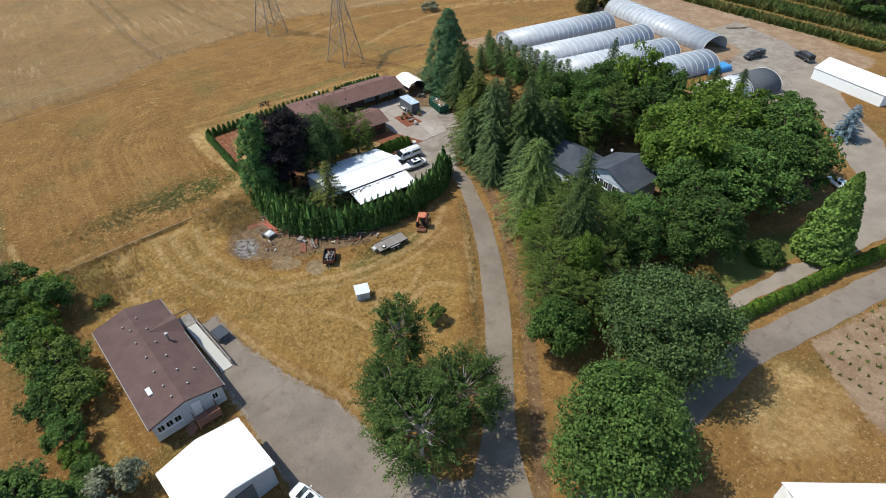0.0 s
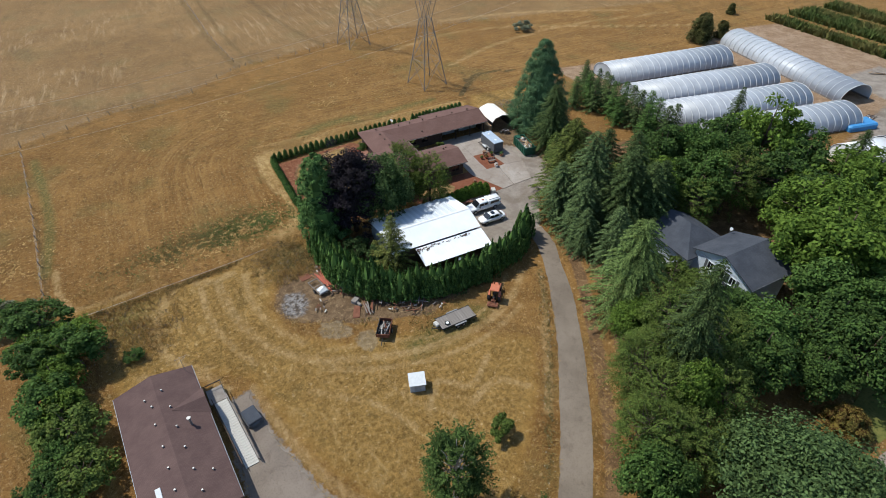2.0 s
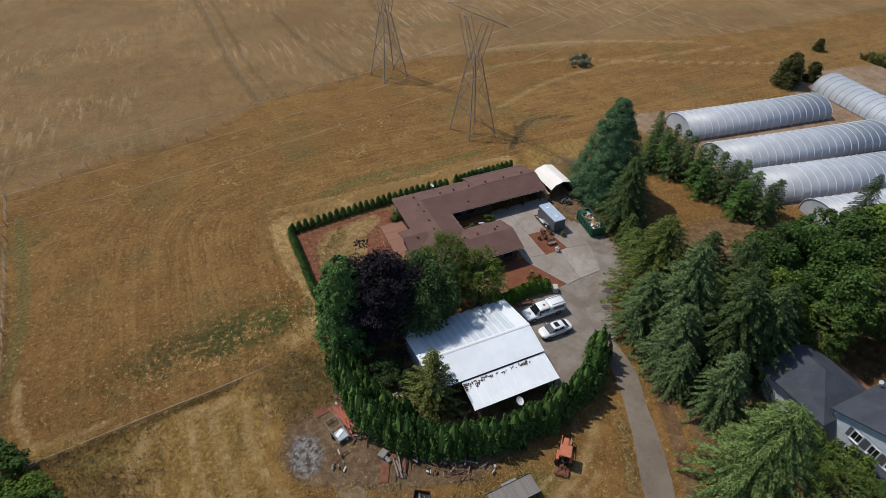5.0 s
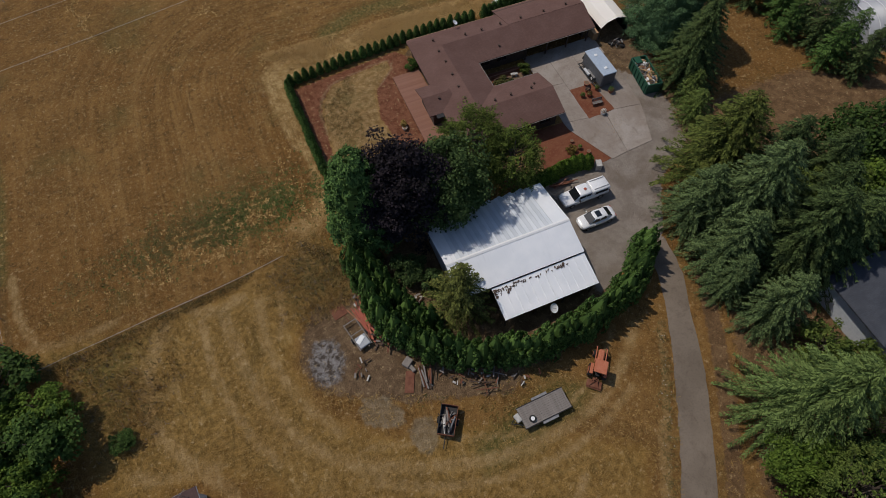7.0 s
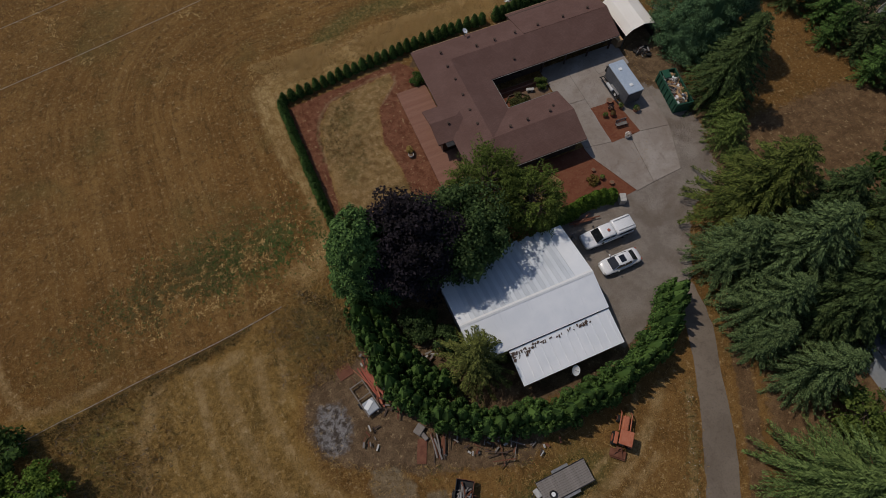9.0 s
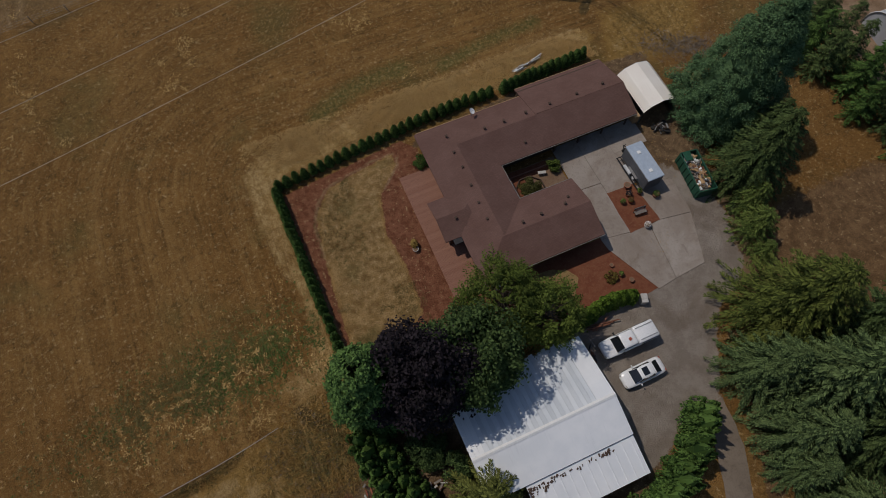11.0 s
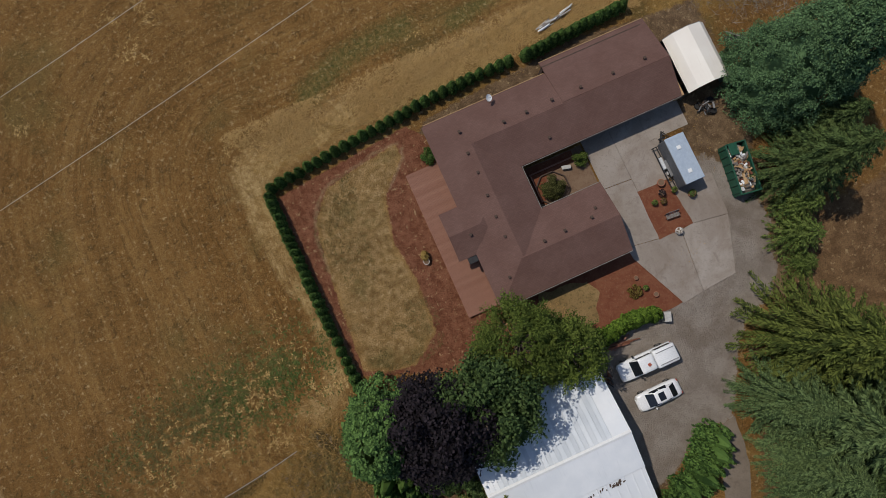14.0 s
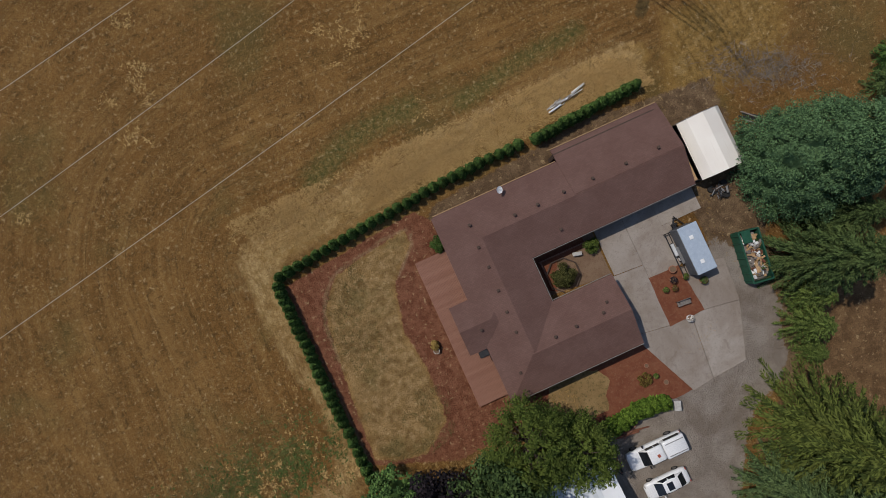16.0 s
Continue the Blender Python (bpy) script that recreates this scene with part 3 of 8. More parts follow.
# the yard of the brown house
YARD = [(19.6, 87.2), (18.9, 107.2), (34, 108.8), (35.4, 107), (35.4, 87.5), (34.8, 84.5), (28, 84)]
def line_distance(px_, py_, pts, closed=False):
    """How far every point lies from a line."""
    best = np.full(len(px_), 1e9)
    for (x0, y0), (x1, y1) in zip(pts, pts[1:] + (pts[:1] if closed else [])):
        ex, ey = x1 - x0, y1 - y0
        k = np.clip(((px_ - x0) * ex + (py_ - y0) * ey) / max(ex * ex + ey * ey, 1e-9), 0, 1)
        best = np.minimum(best, np.hypot(px_ - x0 - k * ex, py_ - y0 - k * ey))
    return best


def area(pts, soft):
    return lambda x, y: np.clip(0.5 + np.where(inside(x, y, pts), 1, -1) * line_distance(x, y, pts, True) / (2 * soft), 0, 1)


def along(pts, width):
    q = [(p[0], p[1]) for p in curve_through(pts, 1.5)] + [pts[-1]]
    return lambda x, y: np.clip(1.15 - line_distance(x, y, q) / width, 0, 1)


VERGE_LINE = [(14, 7), (24.8, 18.5), (32.5, 28.4), (37.2, 34.4), (41.0, 40.4), (45.4, 47.6), (49.2, 54.4), (52.0, 60.5), (54.4, 66.2), (56.6, 73)]
ZONES = {
    "rough": [area([(-17, 82.5), (-8, 81.2), (3, 81.0), (10, 82.8), (15, 85.2), (18.2, 82), (17.5, 76), (12, 76.5), (9, 71), (10, 65), (16, 60), (24, 58), (33, 53), (38, 50), (33, 42), (24, 33), (15, 33), (8, 47), (4, 60), (-1, 63.5), (-9.5, 63), (-12, 72)], 1.6),
              along([(19, 111.0), (30, 112.2), (46, 113.0), (62, 114.0)], 1.8), area([(-12, 43), (-9.5, 43), (-11, 61), (-12, 61)], 1.0), area([(62, 108), (75, 106), (80, 116), (66, 117)], 2.0)],
    "green": [area([(-15, 82), (-8, 80.5), (-3.5, 80), (-6, 74), (-6, 69), (-9, 67), (-11, 73)], 3.5), lambda x, y: np.clip(0.62 - ((x - 5.0) / 14.5) ** 2 - ((y - 90.5 - 0.04 * (x - 5)) / 4.2) ** 2, 0, 1), lambda x, y: np.clip(1.05 - ((x - 12.5) / 4.2) ** 2 - ((y - 91.3) / 2.2) ** 2, 0, 1), area([(22, 52.5), (34, 54.5), (37, 57), (33, 60), (27, 58.5), (22, 57)], 1.5),
              area([(56, 21), (60, 24), (66, 29), (78, 26), (86, 21), (75, 20.2)], 1.0), along([(23, 99), (26, 92), (25.5, 89)], 1.6), along([(47.4, 57), (44.5, 51.4), (40, 45), (34, 38)], 0.9), along([(-18.5, 92), (-18.6, 108), (-22, 130)], 1.8),
              along([(43, 117), (50, 118.5), (57, 119)], 2.2), along([(26, 116), (31, 118.2), (38, 119)], 3.0)],
    "straw": [along([(-2, 80.8), (-4.6, 76), (-5.4, 71.5), (-3.6, 67), (-0.5, 62.8), (1.5, 59.5)], 1.0), along([(-16, 82.6), (-11.6, 82.0), (-7, 82.4)], 0.7), along([(-17.2, 92), (-16.6, 86.6), (-15, 83)], 0.7), along([(14.5, 86), (13.4, 82), (13.2, 78.4)], 0.9),
              along([(3.6, 78), (4.3, 72), (6.2, 66), (9, 61.5), (14, 57.4)], 1.0), along([(7.3, 79), (7.0, 73), (8.6, 67), (11.4, 62.4)], 0.8), along([(12, 58.9), (18, 56.4), (24.5, 54.6), (32.7, 54.7), (38.5, 57.0), (43.2, 60.9)], 0.9),
              along([(13, 56.8), (19, 54.1), (26, 52.5), (33, 52.9), (39.5, 55.4)], 0.6), along([(0.6, 80.6), (3.0, 79.4), (5.6, 80)], 1.0), along([(1.2, 79), (1.4, 73), (3.0, 66.5), (5.2, 62)], 0.7), along([(9.6, 79), (9.2, 76), (8.4, 74)], 0.6), along([(26, 45), (30, 46.5), (33, 44)], 0.7), along([(10, 55), (16, 50), (19, 45)], 0.6), along([(-7.5, 66), (-5, 64.6), (0, 64)], 0.9),
              along([(4.2, 58.6), (5.6, 52.5), (8.2, 44.6), (11.8, 37.4), (13.2, 29.6), (15.4, 24)], 0.8), 
              along([(62, 152), (80, 156), (100, 153), (125, 140), (150, 128)], 1.0), along([(70, 135), (90, 143), (118, 146), (150, 142)], 1.0), along([(84, 168), (110, 163), (140, 150)], 1.4), along([(21, 46), (24, 49.5), (27, 47), (31, 50)], 0.6), along([(33, 40), (36.5, 45), (40, 51)], 0.7),
              along([(45.6, 60), (43.4, 55.8), (38.2, 47.4), (34.6, 42)], 0.5), along([(17.6, 54.4), (19.0, 50.6), (20.6, 47.6), (23.6, 44.6)], 0.35), along([(19.4, 50.2), (23.2, 47.6), (26.4, 45.4)], 0.35), along([(12.5, 60.2), (20.5, 58.0), (28, 55.8), (36, 57.6), (41, 61.6)], 0.4)],
    "pale": [along([(17.0, 109.6), (19.5, 111.6), (30, 112.6), (42, 113.4), (60, 114.0)], 3.0), along([(17.9, 87), (17.6, 97), (17.2, 108)], 0.7), along([(17.2, 98), (16.4, 106), (17.5, 110.5)], 1.4), area([(12.5, 86.2), (16.5, 88.2), (17.6, 91), (17.6, 86), (15, 84.4)], 1.6), area([(46, 9), (56, 10), (57, 6), (58, 3), (51, 0), (43, 5)], 2.0)],
    # first strip: painted shade below the low bank, which the flat sheet lacks
    "dark": [along([(-13, 79.7), (-8, 80.4), (-3.0, 81.0), (3.3, 81.6), (7.4, 82.3)], 0.45), 
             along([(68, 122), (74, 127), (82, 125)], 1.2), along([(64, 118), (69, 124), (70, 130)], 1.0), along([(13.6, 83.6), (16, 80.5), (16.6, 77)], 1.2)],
    "lane": [along([(21.2, 160), (18.2, 186), (15.8, 231), (11.4, 275)], 1.4), along([(25.4, 161), (22.6, 186), (20.4, 231), (16.4, 275)], 1.2), along([(-20.5, 108), (-18.3, 89.6), (-17.2, 80)], 0.6), along([(-24.0, 136.4), (-8.0, 143.6), (7.4, 146), (22.6, 157.6)], 0.7), along([(46, 163), (40, 190), (36, 225)], 1.4), along([(60, 172), (66, 200), (70, 240)], 1.4)],
    "lawn": [area([(23.8, 106.0), (27.3, 106.8), (32.4, 107.6), (32.4, 105.9), (29.2, 102.9), (28.1, 98.0), (28.7, 93.9), (28.4, 88.2), (25.2, 86.0), (22.1, 86.6), (20.2, 87.6), (20.5, 93.5), (20.9, 98.9), (21.5, 103.1)], 0.45)],
    "rim": [along([(20.8, 97), (21.3, 102.6), (23.6, 106.0), (27.2, 106.9), (32.3, 107.7), (32.5, 106.0), (30.0, 103.6)], 0.4), along([(19.5, 85), (19.3, 97), (19.2, 107.2)], 0.35)],
    "scrub": [area([(9.6, 75), (10.4, 80.0), (11.2, 82.2), (16.2, 82.6), (17.6, 78), (18.2, 72.5), (15.0, 75.6), (11.5, 74.4)], 1.4), along([(-16, 78.6), (-10, 79.6), (-3, 80.6), (3.3, 81.4), (6.6, 82.0)], 0.9)],
    "needle": [along(VERGE_LINE, 1.3), area([(54, 60), (58, 74), (64, 82), (70, 84), (84, 84), (106, 72), (120, 55), (112, 36), (90, 29), (66, 33), (54, 31), (40, 32), (46, 44)], 2.0), along([(41.4, 79.6), (49, 79.2)], 0.6)],
    "dirt": [area([(11.0, 74), (13, 75.8), (17.2, 75.5), (18, 71.5), (20.5, 66.4), (25, 63.2), (30.5, 60.8), (28, 59.4), (22, 61.5), (18.4, 62.5), (13.5, 65), (10.2, 67.2), (9.6, 70.5)], 1.2), along([(17.6, 79), (18.6, 71.5), (22, 66.4), (27.2, 62.8), (34, 61.8)], 1.6),
             area([(60.2, 86), (64.5, 86.5), (67.5, 98), (67.5, 109), (60.4, 109.5), (54, 110.3), (48, 109.6), (43, 109.2), (36, 108.6), (34.6, 107.2), (45, 106.5), (60.0, 108)], 0.7), area([(20, 70), (27, 64.5), (40, 63.5), (44, 66), (41, 80), (24, 80), (19.5, 77)], 1.0), along([(62, 78), (64.6, 84), (65.6, 90)], 1.2)],
    "mulch": [area(YARD, 0.35)],
    "grey": [area([(13.3, 63.4), (14.5, 64.8), (16.4, 64.3), (17.8, 62.0), (17.4, 60.6), (15.5, 61.0), (13.8, 62.0)], 0.6), area([(17.2, 60.0), (18.6, 61.0), (20.0, 60.6), (20.2, 58.6), (18.6, 56.9), (17.4, 58.2)], 0.6)],
    "ash": [area([(10.3, 70.5), (11.5, 72.3), (13.6, 71.8), (14.3, 69.4), (13.2, 67.2), (11.4, 66.8), (10.2, 68.4)], 1.0)],
    "gravel": [area([(1.3, 43.3), (0.5, 50), (1.2, 57.8), (3.8, 58.6), (5.0, 52), (7.7, 43.7), (10.9, 36.7), (12.3, 28.7), (14.8, 22.5), (17.5, 20.5), (12, 8), (-2, 12), (-1, 24), (2.3, 29.5)], 1.0), area(COURT, 0.9), area([(56, 84), (64.3, 84), (63.6, 90.5), (60.8, 93.5), (58, 93)], 1.2), area([(121, 44), (133, 40), (150, 50), (160, 66), (165, 84), (150, 84), (146, 70), (136, 68), (124, 62)], 2.0)],
    # far pasture, where the haze of distance is mixed into the grass colour
    "hazy_pasture": [area([(-26, 138), (-8, 145.5), (7.4, 148), (22.6, 159.6), (62, 170), (110, 160), (160, 150), (420, 150), (420, 700), (-400, 700), (-400, 138)], 3.0)],
    "soil": [area([(62, 9.8), (79, 6.4), (110, 1), (110, -40), (44, -30), (57, 2)], 1.5), area([(112, 38), (165, 46), (172, 66), (171, 118), (150, 122), (134, 113), (134, 66), (110, 62)], 2.5), area([(92, 84), (134, 66), (134, 112), (92, 121)], 1.5)],
}


def ground_sheet():
    """One sheet to the horizon, finely divided where the camera passes, with a mask for each kind of cover and for
    painted haze and shade.
    """
    def steps(*runs):
        out = []
        for a, b, s in runs:
            out += list(np.arange(a, b, s))
        return np.array(out)
    gx = steps((-2600, -300, 460), (-300, -80, 44), (-80, -25, 1.5), (-25, 66, 0.5), (66, 200, 1.5), (200, 320, 24), (320, 2700, 476))
    gy = steps((-2600, -200, 480), (-200, -40, 32), (-40, 20, 2.0), (20, 122, 0.5), (122, 280, 1.5), (280, 400, 24), (400, 2700, 460))
    nx, ny = len(gx), len(gy)
    X, Y = np.meshgrid(gx, gy)
    X, Y = X.ravel(), Y.ravel()
    me = bpy.data.meshes.new("ground")
    me.vertices.add(nx * ny)
    me.vertices.foreach_set("co", np.stack([X, Y, np.zeros(nx * ny)], 1).astype(np.float32).ravel())
    j, i = np.meshgrid(np.arange(ny - 1), np.arange(nx - 1), indexing="ij")
    a = (j * nx + i).ravel()
    f = np.stack([a, a + 1, a + nx + 1, a + nx], 1).astype(np.int32)
    me.loops.add(f.size)
    me.loops.foreach_set("vertex_index", f.ravel())
    me.polygons.add(len(f))
    me.polygons.foreach_set("loop_start", np.arange(len(f), dtype=np.int32) * 4)
    me.update(calc_edges=True)
    for name, shapes in ZONES.items():
        m = np.zeros(nx * ny)
        for s in shapes:
            m = np.maximum(m, s(X, Y))
        me.attributes.new(name, "FLOAT", "POINT").data.foreach_set("value", m.astype(np.float32))
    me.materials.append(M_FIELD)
    return tagged(new("ground", me), "dry straw-coloured summer pasture with tracks, dirt, mulch, painted haze and bank shade", "field", "", "structure")


ground_sheet()

patch("front_mulch", [(36.5, 88.2), (49.7, 88.2), (50.0, 86.6), (52.5, 80.7), (47.7, 80.6), (41.8, 80.3), (39.0, 81), (36.5, 84)], 0.02, M_BARK, "red bark mulch bed in front of the house", 0.6, 0.15)
patch("front_lawn", [(37.8, 85.0), (39.5, 87.2), (44.2, 86.7), (44.9, 84.8), (43.6, 82.6), (41.2, 82.0), (38.6, 82.8)], 0.035, M_LAWN, "small dry lawn in front of the house", 0.4, 0.5)
patch("drive_bed", [(52.95, 92.75), (56.3, 92.65), (56.75, 87.5), (52.85, 87.4)], 0.085, M_BARK, "red bark mulch bed let into the driveway", 0.6, 0.08)
patch("courtyard", [(42.8, 95.3), (42.8, 99.6), (49.7, 99.6), (49.7, 94.6)], 0.03, M_DIRT, "planted courtyard between the house wings", 0.8, 0.05)
patch("courtyard_mulch", [(42.9, 96), (43.0, 99.5), (48.6, 99.5), (48.4, 98.3), (45.4, 98.2), (44.2, 96.6), (44.0, 95.3)], 0.045, M_BARK, "red mulch along the courtyard wall", 0.5, 0.1)


# ---- houses ----
def hip(eave, x0, x1, y0, y1, pitch, axis="x", ends="gg", thick=0.18):
    """A roof over a rectangle: gable (g) or hip (h) at its low and high end."""
    if axis == "y":
        swap = hip(eave, y0, y1, x0, x1, pitch, "x", ends, thick)
        swap.v = [(b, a, c) for a, b, c in swap.v]
        return swap
    half = (y1 - y0) / 2
    top, ym = eave + half * pitch, (y0 + y1) / 2
    a = x0 + (half if ends[0] == "h" else 0)
    b = x1 - (half if ends[1] == "h" else 0)
    geo = Geo()
    up = [(x0, y0, eave), (x1, y0, eave), (x1, y1, eave), (x0, y1, eave), (a, ym, top), (b, ym, top)]
    low = [(p[0], p[1], p[2] - thick) for p in up]
    faces = [(0, 1, 5, 4), (2, 3, 4, 5), (7, 6, 10, 11), (9, 8, 11, 10), (0, 6, 7, 1), (2, 8, 9, 3)]
    faces += [(3, 0, 4), (6, 9, 10), (3, 9, 6, 0)] if ends[0] == "h" else [(3, 4, 10, 9), (4, 0, 6, 10)]
    faces += [(1, 2, 5), (8, 7, 11), (1, 7, 8, 2)] if ends[1] == "h" else [(1, 5, 11, 7), (5, 2, 8, 11)]
    geo.add(up + low, faces)
    return geo


def gable_end(x, y0, y1, eave, top, axis="x", thick=0.16):
    """The triangle of wall under a gable, across the ridge at x."""
    p = [(x, y0, eave), (x, y1, eave), (x, (y0 + y1) / 2, top)]
    g = Geo().add(p + [(q[0] + thick, q[1], q[2]) for q in p], [(0, 1, 2), (3, 5, 4), (0, 3, 4, 1), (1, 4, 5, 2), (2, 5, 3, 0)])
    if axis == "y":
        g.v = [(b, a, c) for a, b, c in g.v]
    return g


def window(parent, c, w, h, rz, name="window", frame_mat=None, sills=True):
    """A window with frame, sill and pane, its outer face at c, looking along -y turned by rz."""
    m = pose(*c, 0, 0, rz)
    ob = new(name)
    ob.parent, ob.matrix_local = parent, m
    fm = frame_mat or M_WHITE
    t = 0.07
    fr = Geo().box((0, 0, h / 2), (w, 0.08, t)).box((0, 0, -h / 2), (w, 0.08, t)).box((-w / 2, 0, 0), (t, 0.08, h + t)).box((w / 2, 0, 0), (t, 0.08, h + t)).box((0, 0.005, 0), (0.04, 0.06, h))
    part("window_frame", fr, fm, ob)
    part("pane", Geo().box((0, 0.02, 0), (w - 0.02, 0.02, h - 0.02)), M_GLASS, ob)
    if sills:
        part("window_sill", Geo().box((0, -0.06, -h / 2 - 0.06), (w + 0.15, 0.16, 0.05)), fm, ob)
    return ob


def roof_vents(parent, spots, material, size=0.22):
    for x, y, z in spots:
        part("roof_vent", Geo().box((x, y, z + 0.06), (size, size, 0.2), 0, 0.04).box((x, y, z + 0.2), (size * 1.35, size * 1.35, 0.06), 0, 0.02), material, parent, "small dark roof vent")


def brown_house():
    h = thing("house", "low C-shaped brown house with shingle roof and carport wing", "house")
    P = 0.30
    E = 2.65
    part("roof", hip(E, 35.4, 60.2, 99.6, 107.2, P, "x", "hg"), M_ROOF, h, "brown asphalt shingle roof")
    low = Geo().slab([(48.7, 103.5, E + 1.16), (60.22, 103.5, E + 1.16), (60.22, 108.5, E - 0.28), (48.7, 108.5, E - 0.28)], 0.16)
    part("roof", low, M_ROOF, h)
    part("roof", hip(E, 35.2, 42.6, 87.9, 107.1, P, "y", "hh"), M_ROOF, h)
    part("roof", hip(E, 35.0, 49.0, 87.7, 95.0, P, "x", "hg"), M_ROOF, h)
    part("roof", hip(E - 0.02, 33.2, 39.0, 93.5, 98.5, P, "x", "gh"), M_ROOF, h)
    # walls with overhanging eaves
    T = 0.2
    def wall(x0, y0, x1, y1, z1=E - 0.1, mat=M_DARKWOOD):
        return part("wall", Geo().box(((x0 + x1) / 2, (y0 + y1) / 2, z1 / 2), (abs(x1 - x0) + T, abs(y1 - y0) + T, z1)), mat, h)
    wall(36.0, 106.6, 48.8, 106.6), wall(48.8, 107.7, 59.6, 107.9), wall(59.6, 101.2, 59.6, 107.7), wall(36.0, 98.4, 36.0, 107.0)
    wall(34.0, 98.0, 35.8, 98.0), wall(34.0, 94.0, 34.0, 97.8), wall(34.2, 94.0, 35.8, 94.0), wall(36.0, 88.5, 36.0, 93.8)
    wall(36.2, 88.5, 48.3, 88.5), wall(48.3, 88.7, 48.3, 94.2), wall(42.0, 94.2, 48.1, 94.2), wall(42.0, 94.4, 42.0, 100.4), wall(42.2, 100.6, 50.0, 100.6)
    wall(50.0, 101.2, 50.0, 103.0), wall(50.2, 103.0, 59.4, 103.0)
    part("gable", gable_end(59.55, 100.2, 106.6, E - 0.12, E + 0.95), M_DARKWOOD, h)
    part("gable", gable_end(48.25, 88.4, 94.3, E - 0.12, E + 0.82), M_DARKWOOD, h)
    part("gable", gable_end(33.9, 94.0, 98.0, E - 0.12, E + 0.55), M_DARKWOOD, h)
    for x in (50.0, 53.2, 56.4, 59.6):
        part("post", Geo().box((x, 100.15, 1.25), (0.18, 0.18, 2.5), 0, 0.02), M_DARKWOOD, h)
    part("beam", Geo().box((54.8, 100.15, 2.38), (9.9, 0.2, 0.24)), M_DARKWOOD, h)
    for x in (52.3, 57.3):
        d = part("garage_door", Geo().box((x, 102.86, 1.1), (4.0, 0.06, 2.2)), M_GREYWALL, h, "pale sectional garage door")
        for z in (0.28, 0.83, 1.38, 1.93):
            part("panel", Geo().box((x, 102.81, z), (3.9, 0.05, 0.5), 0, 0.015), M_GREYWALL, d)
    for x in (38.5, 41.0, 44.0, 46.8):
        window(h, (x, 88.38, 1.5), 1.5, 1.1, 0, "window", M_DARKWOOD)
    for y in (90.5, 93.0):
        window(h, (48.42, y, 1.5), 1.3, 1.1, 90, "window", M_DARKWOOD)
    for y in (91, 100.5, 104.5):
        window(h, (35.88, y, 1.3), 1.8, 1.6, -90, "window", M_DARKWOOD)
    for x in (44, 46.5):
        window(h, (x, 100.48, 1.5), 1.4, 1.1, 0, "window", M_DARKWOOD)
    # gutters
    for a, b in (((42.6, 99.53), (60.2, 99.53)), ((35.0, 87.63), (49.0, 87.63)), ((42.68, 95.0), (42.68, 99.5)), ((42.7, 95.08), (49.0, 95.08)), ((48.7, 108.58), (60.2, 108.58)), ((35.4, 107.28), (48.6, 107.28))):
        part("gutter", Geo().rod((*a, E - 0.08 if b[1] < 108.3 else E - 0.37), (*b, E - 0.08 if b[1] < 108.3 else E - 0.37), 0.04, n=6), M_TANWOOD if b[1] > 107 else M_GREYWOOD, h)
    slope = lambda d: E + P * d
    roof_vents(h, [(38.2, 102.7, slope(2.9)), (38.3, 100.6, slope(2.9)), (38.2, 98.2, slope(2.9)), (38.1, 96.0, slope(2.7)), (38.1, 93.9, slope(2.7)), (38.3, 105.0, slope(2.7)),
                   (42.6, 104.1, slope(3.6)), (45.0, 104.1, slope(3.6)), (47.8, 104.2, slope(3.5)), (50.9, 104.2, slope(3.4)), (54.4, 104.2, slope(3.4)), (57.9, 104.3, slope(3.4)), (46.2, 101.0, slope(1.3)),
                   (41.3, 92.0, slope(3.4)), (43.5, 92.1, slope(3.4)), (46.4, 92.2, slope(3.2)), (36.9, 90.2, slope(1.8)), (35.2, 95.4, slope(1.8)), (47.2, 92.9, slope(2.0))], M_DARKWOOD, 0.2)
    # black plate painting the shade in the open notch between the roofs
    part("skylight_or_shade", Geo().box((34.5, 93.15, E - 0.05), (0.95, 0.62, 0.08), 0, 0.02), M_BLACK, h, "black plate for the shaded gap between the roofs")
    return h


brown_house()


def deck():
    d = thing("deck", "low redwood deck along the west side of the house", "deck")
    x0, x1, y0, y1 = 31.9, 35.7, 88.1, 103.9
    part("joist_frame", Geo().box(((x0 + x1) / 2, (y0 + y1) / 2, 0.15), (x1 - x0 - 0.1, y1 - y0 - 0.1, 0.3)), M_DARKWOOD, d)
    n = 26
    w = (x1 - x0) / n
    me = mesh_of("board", Geo().box((0, 0, 0), (w - 0.012, y1 - y0, 0.05), 0, 0.006), M_DECK)
    for i in range(n):
        b = part("board", me, M_DECK, d)
        b.location = (x0 + w * (i + 0.5), (y0 + y1) / 2, 0.325)
    return d


deck()


def dish(at, size, label, parent_name="satellite_dish", tall=0.9):
    s = thing(parent_name, label, "dish", at)
    g = Geo()
    rings = []
    for k in range(5):
        r = size * k / 4 + 0.001
        rings.append([(r * math.cos(a), r * math.sin(a), 0.25 * r * r / size) for a in [2 * math.pi * i / 18 for i in range(18)]])
    g.loft(rings, False)
    b = part("reflector", g, M_WHITE, s, smooth=True)
    b.matrix_local = pose(0, 0, tall, 25, 20, 0)
    part("mast", Geo().rod((0, 0, 0), (0, 0, tall), 0.04), M_STEEL, s)
    part("feed_arm", Geo().rod((0, 0, tall + 0.02), (0.15, -size * 0.5, tall + 0.02 + size * 0.6), 0.02), M_STEEL, s)
    return s


dish(pose(42.3, 106.9, 2.7, 0, 0, 20), 0.36, "white satellite dish on the roof edge of the house")


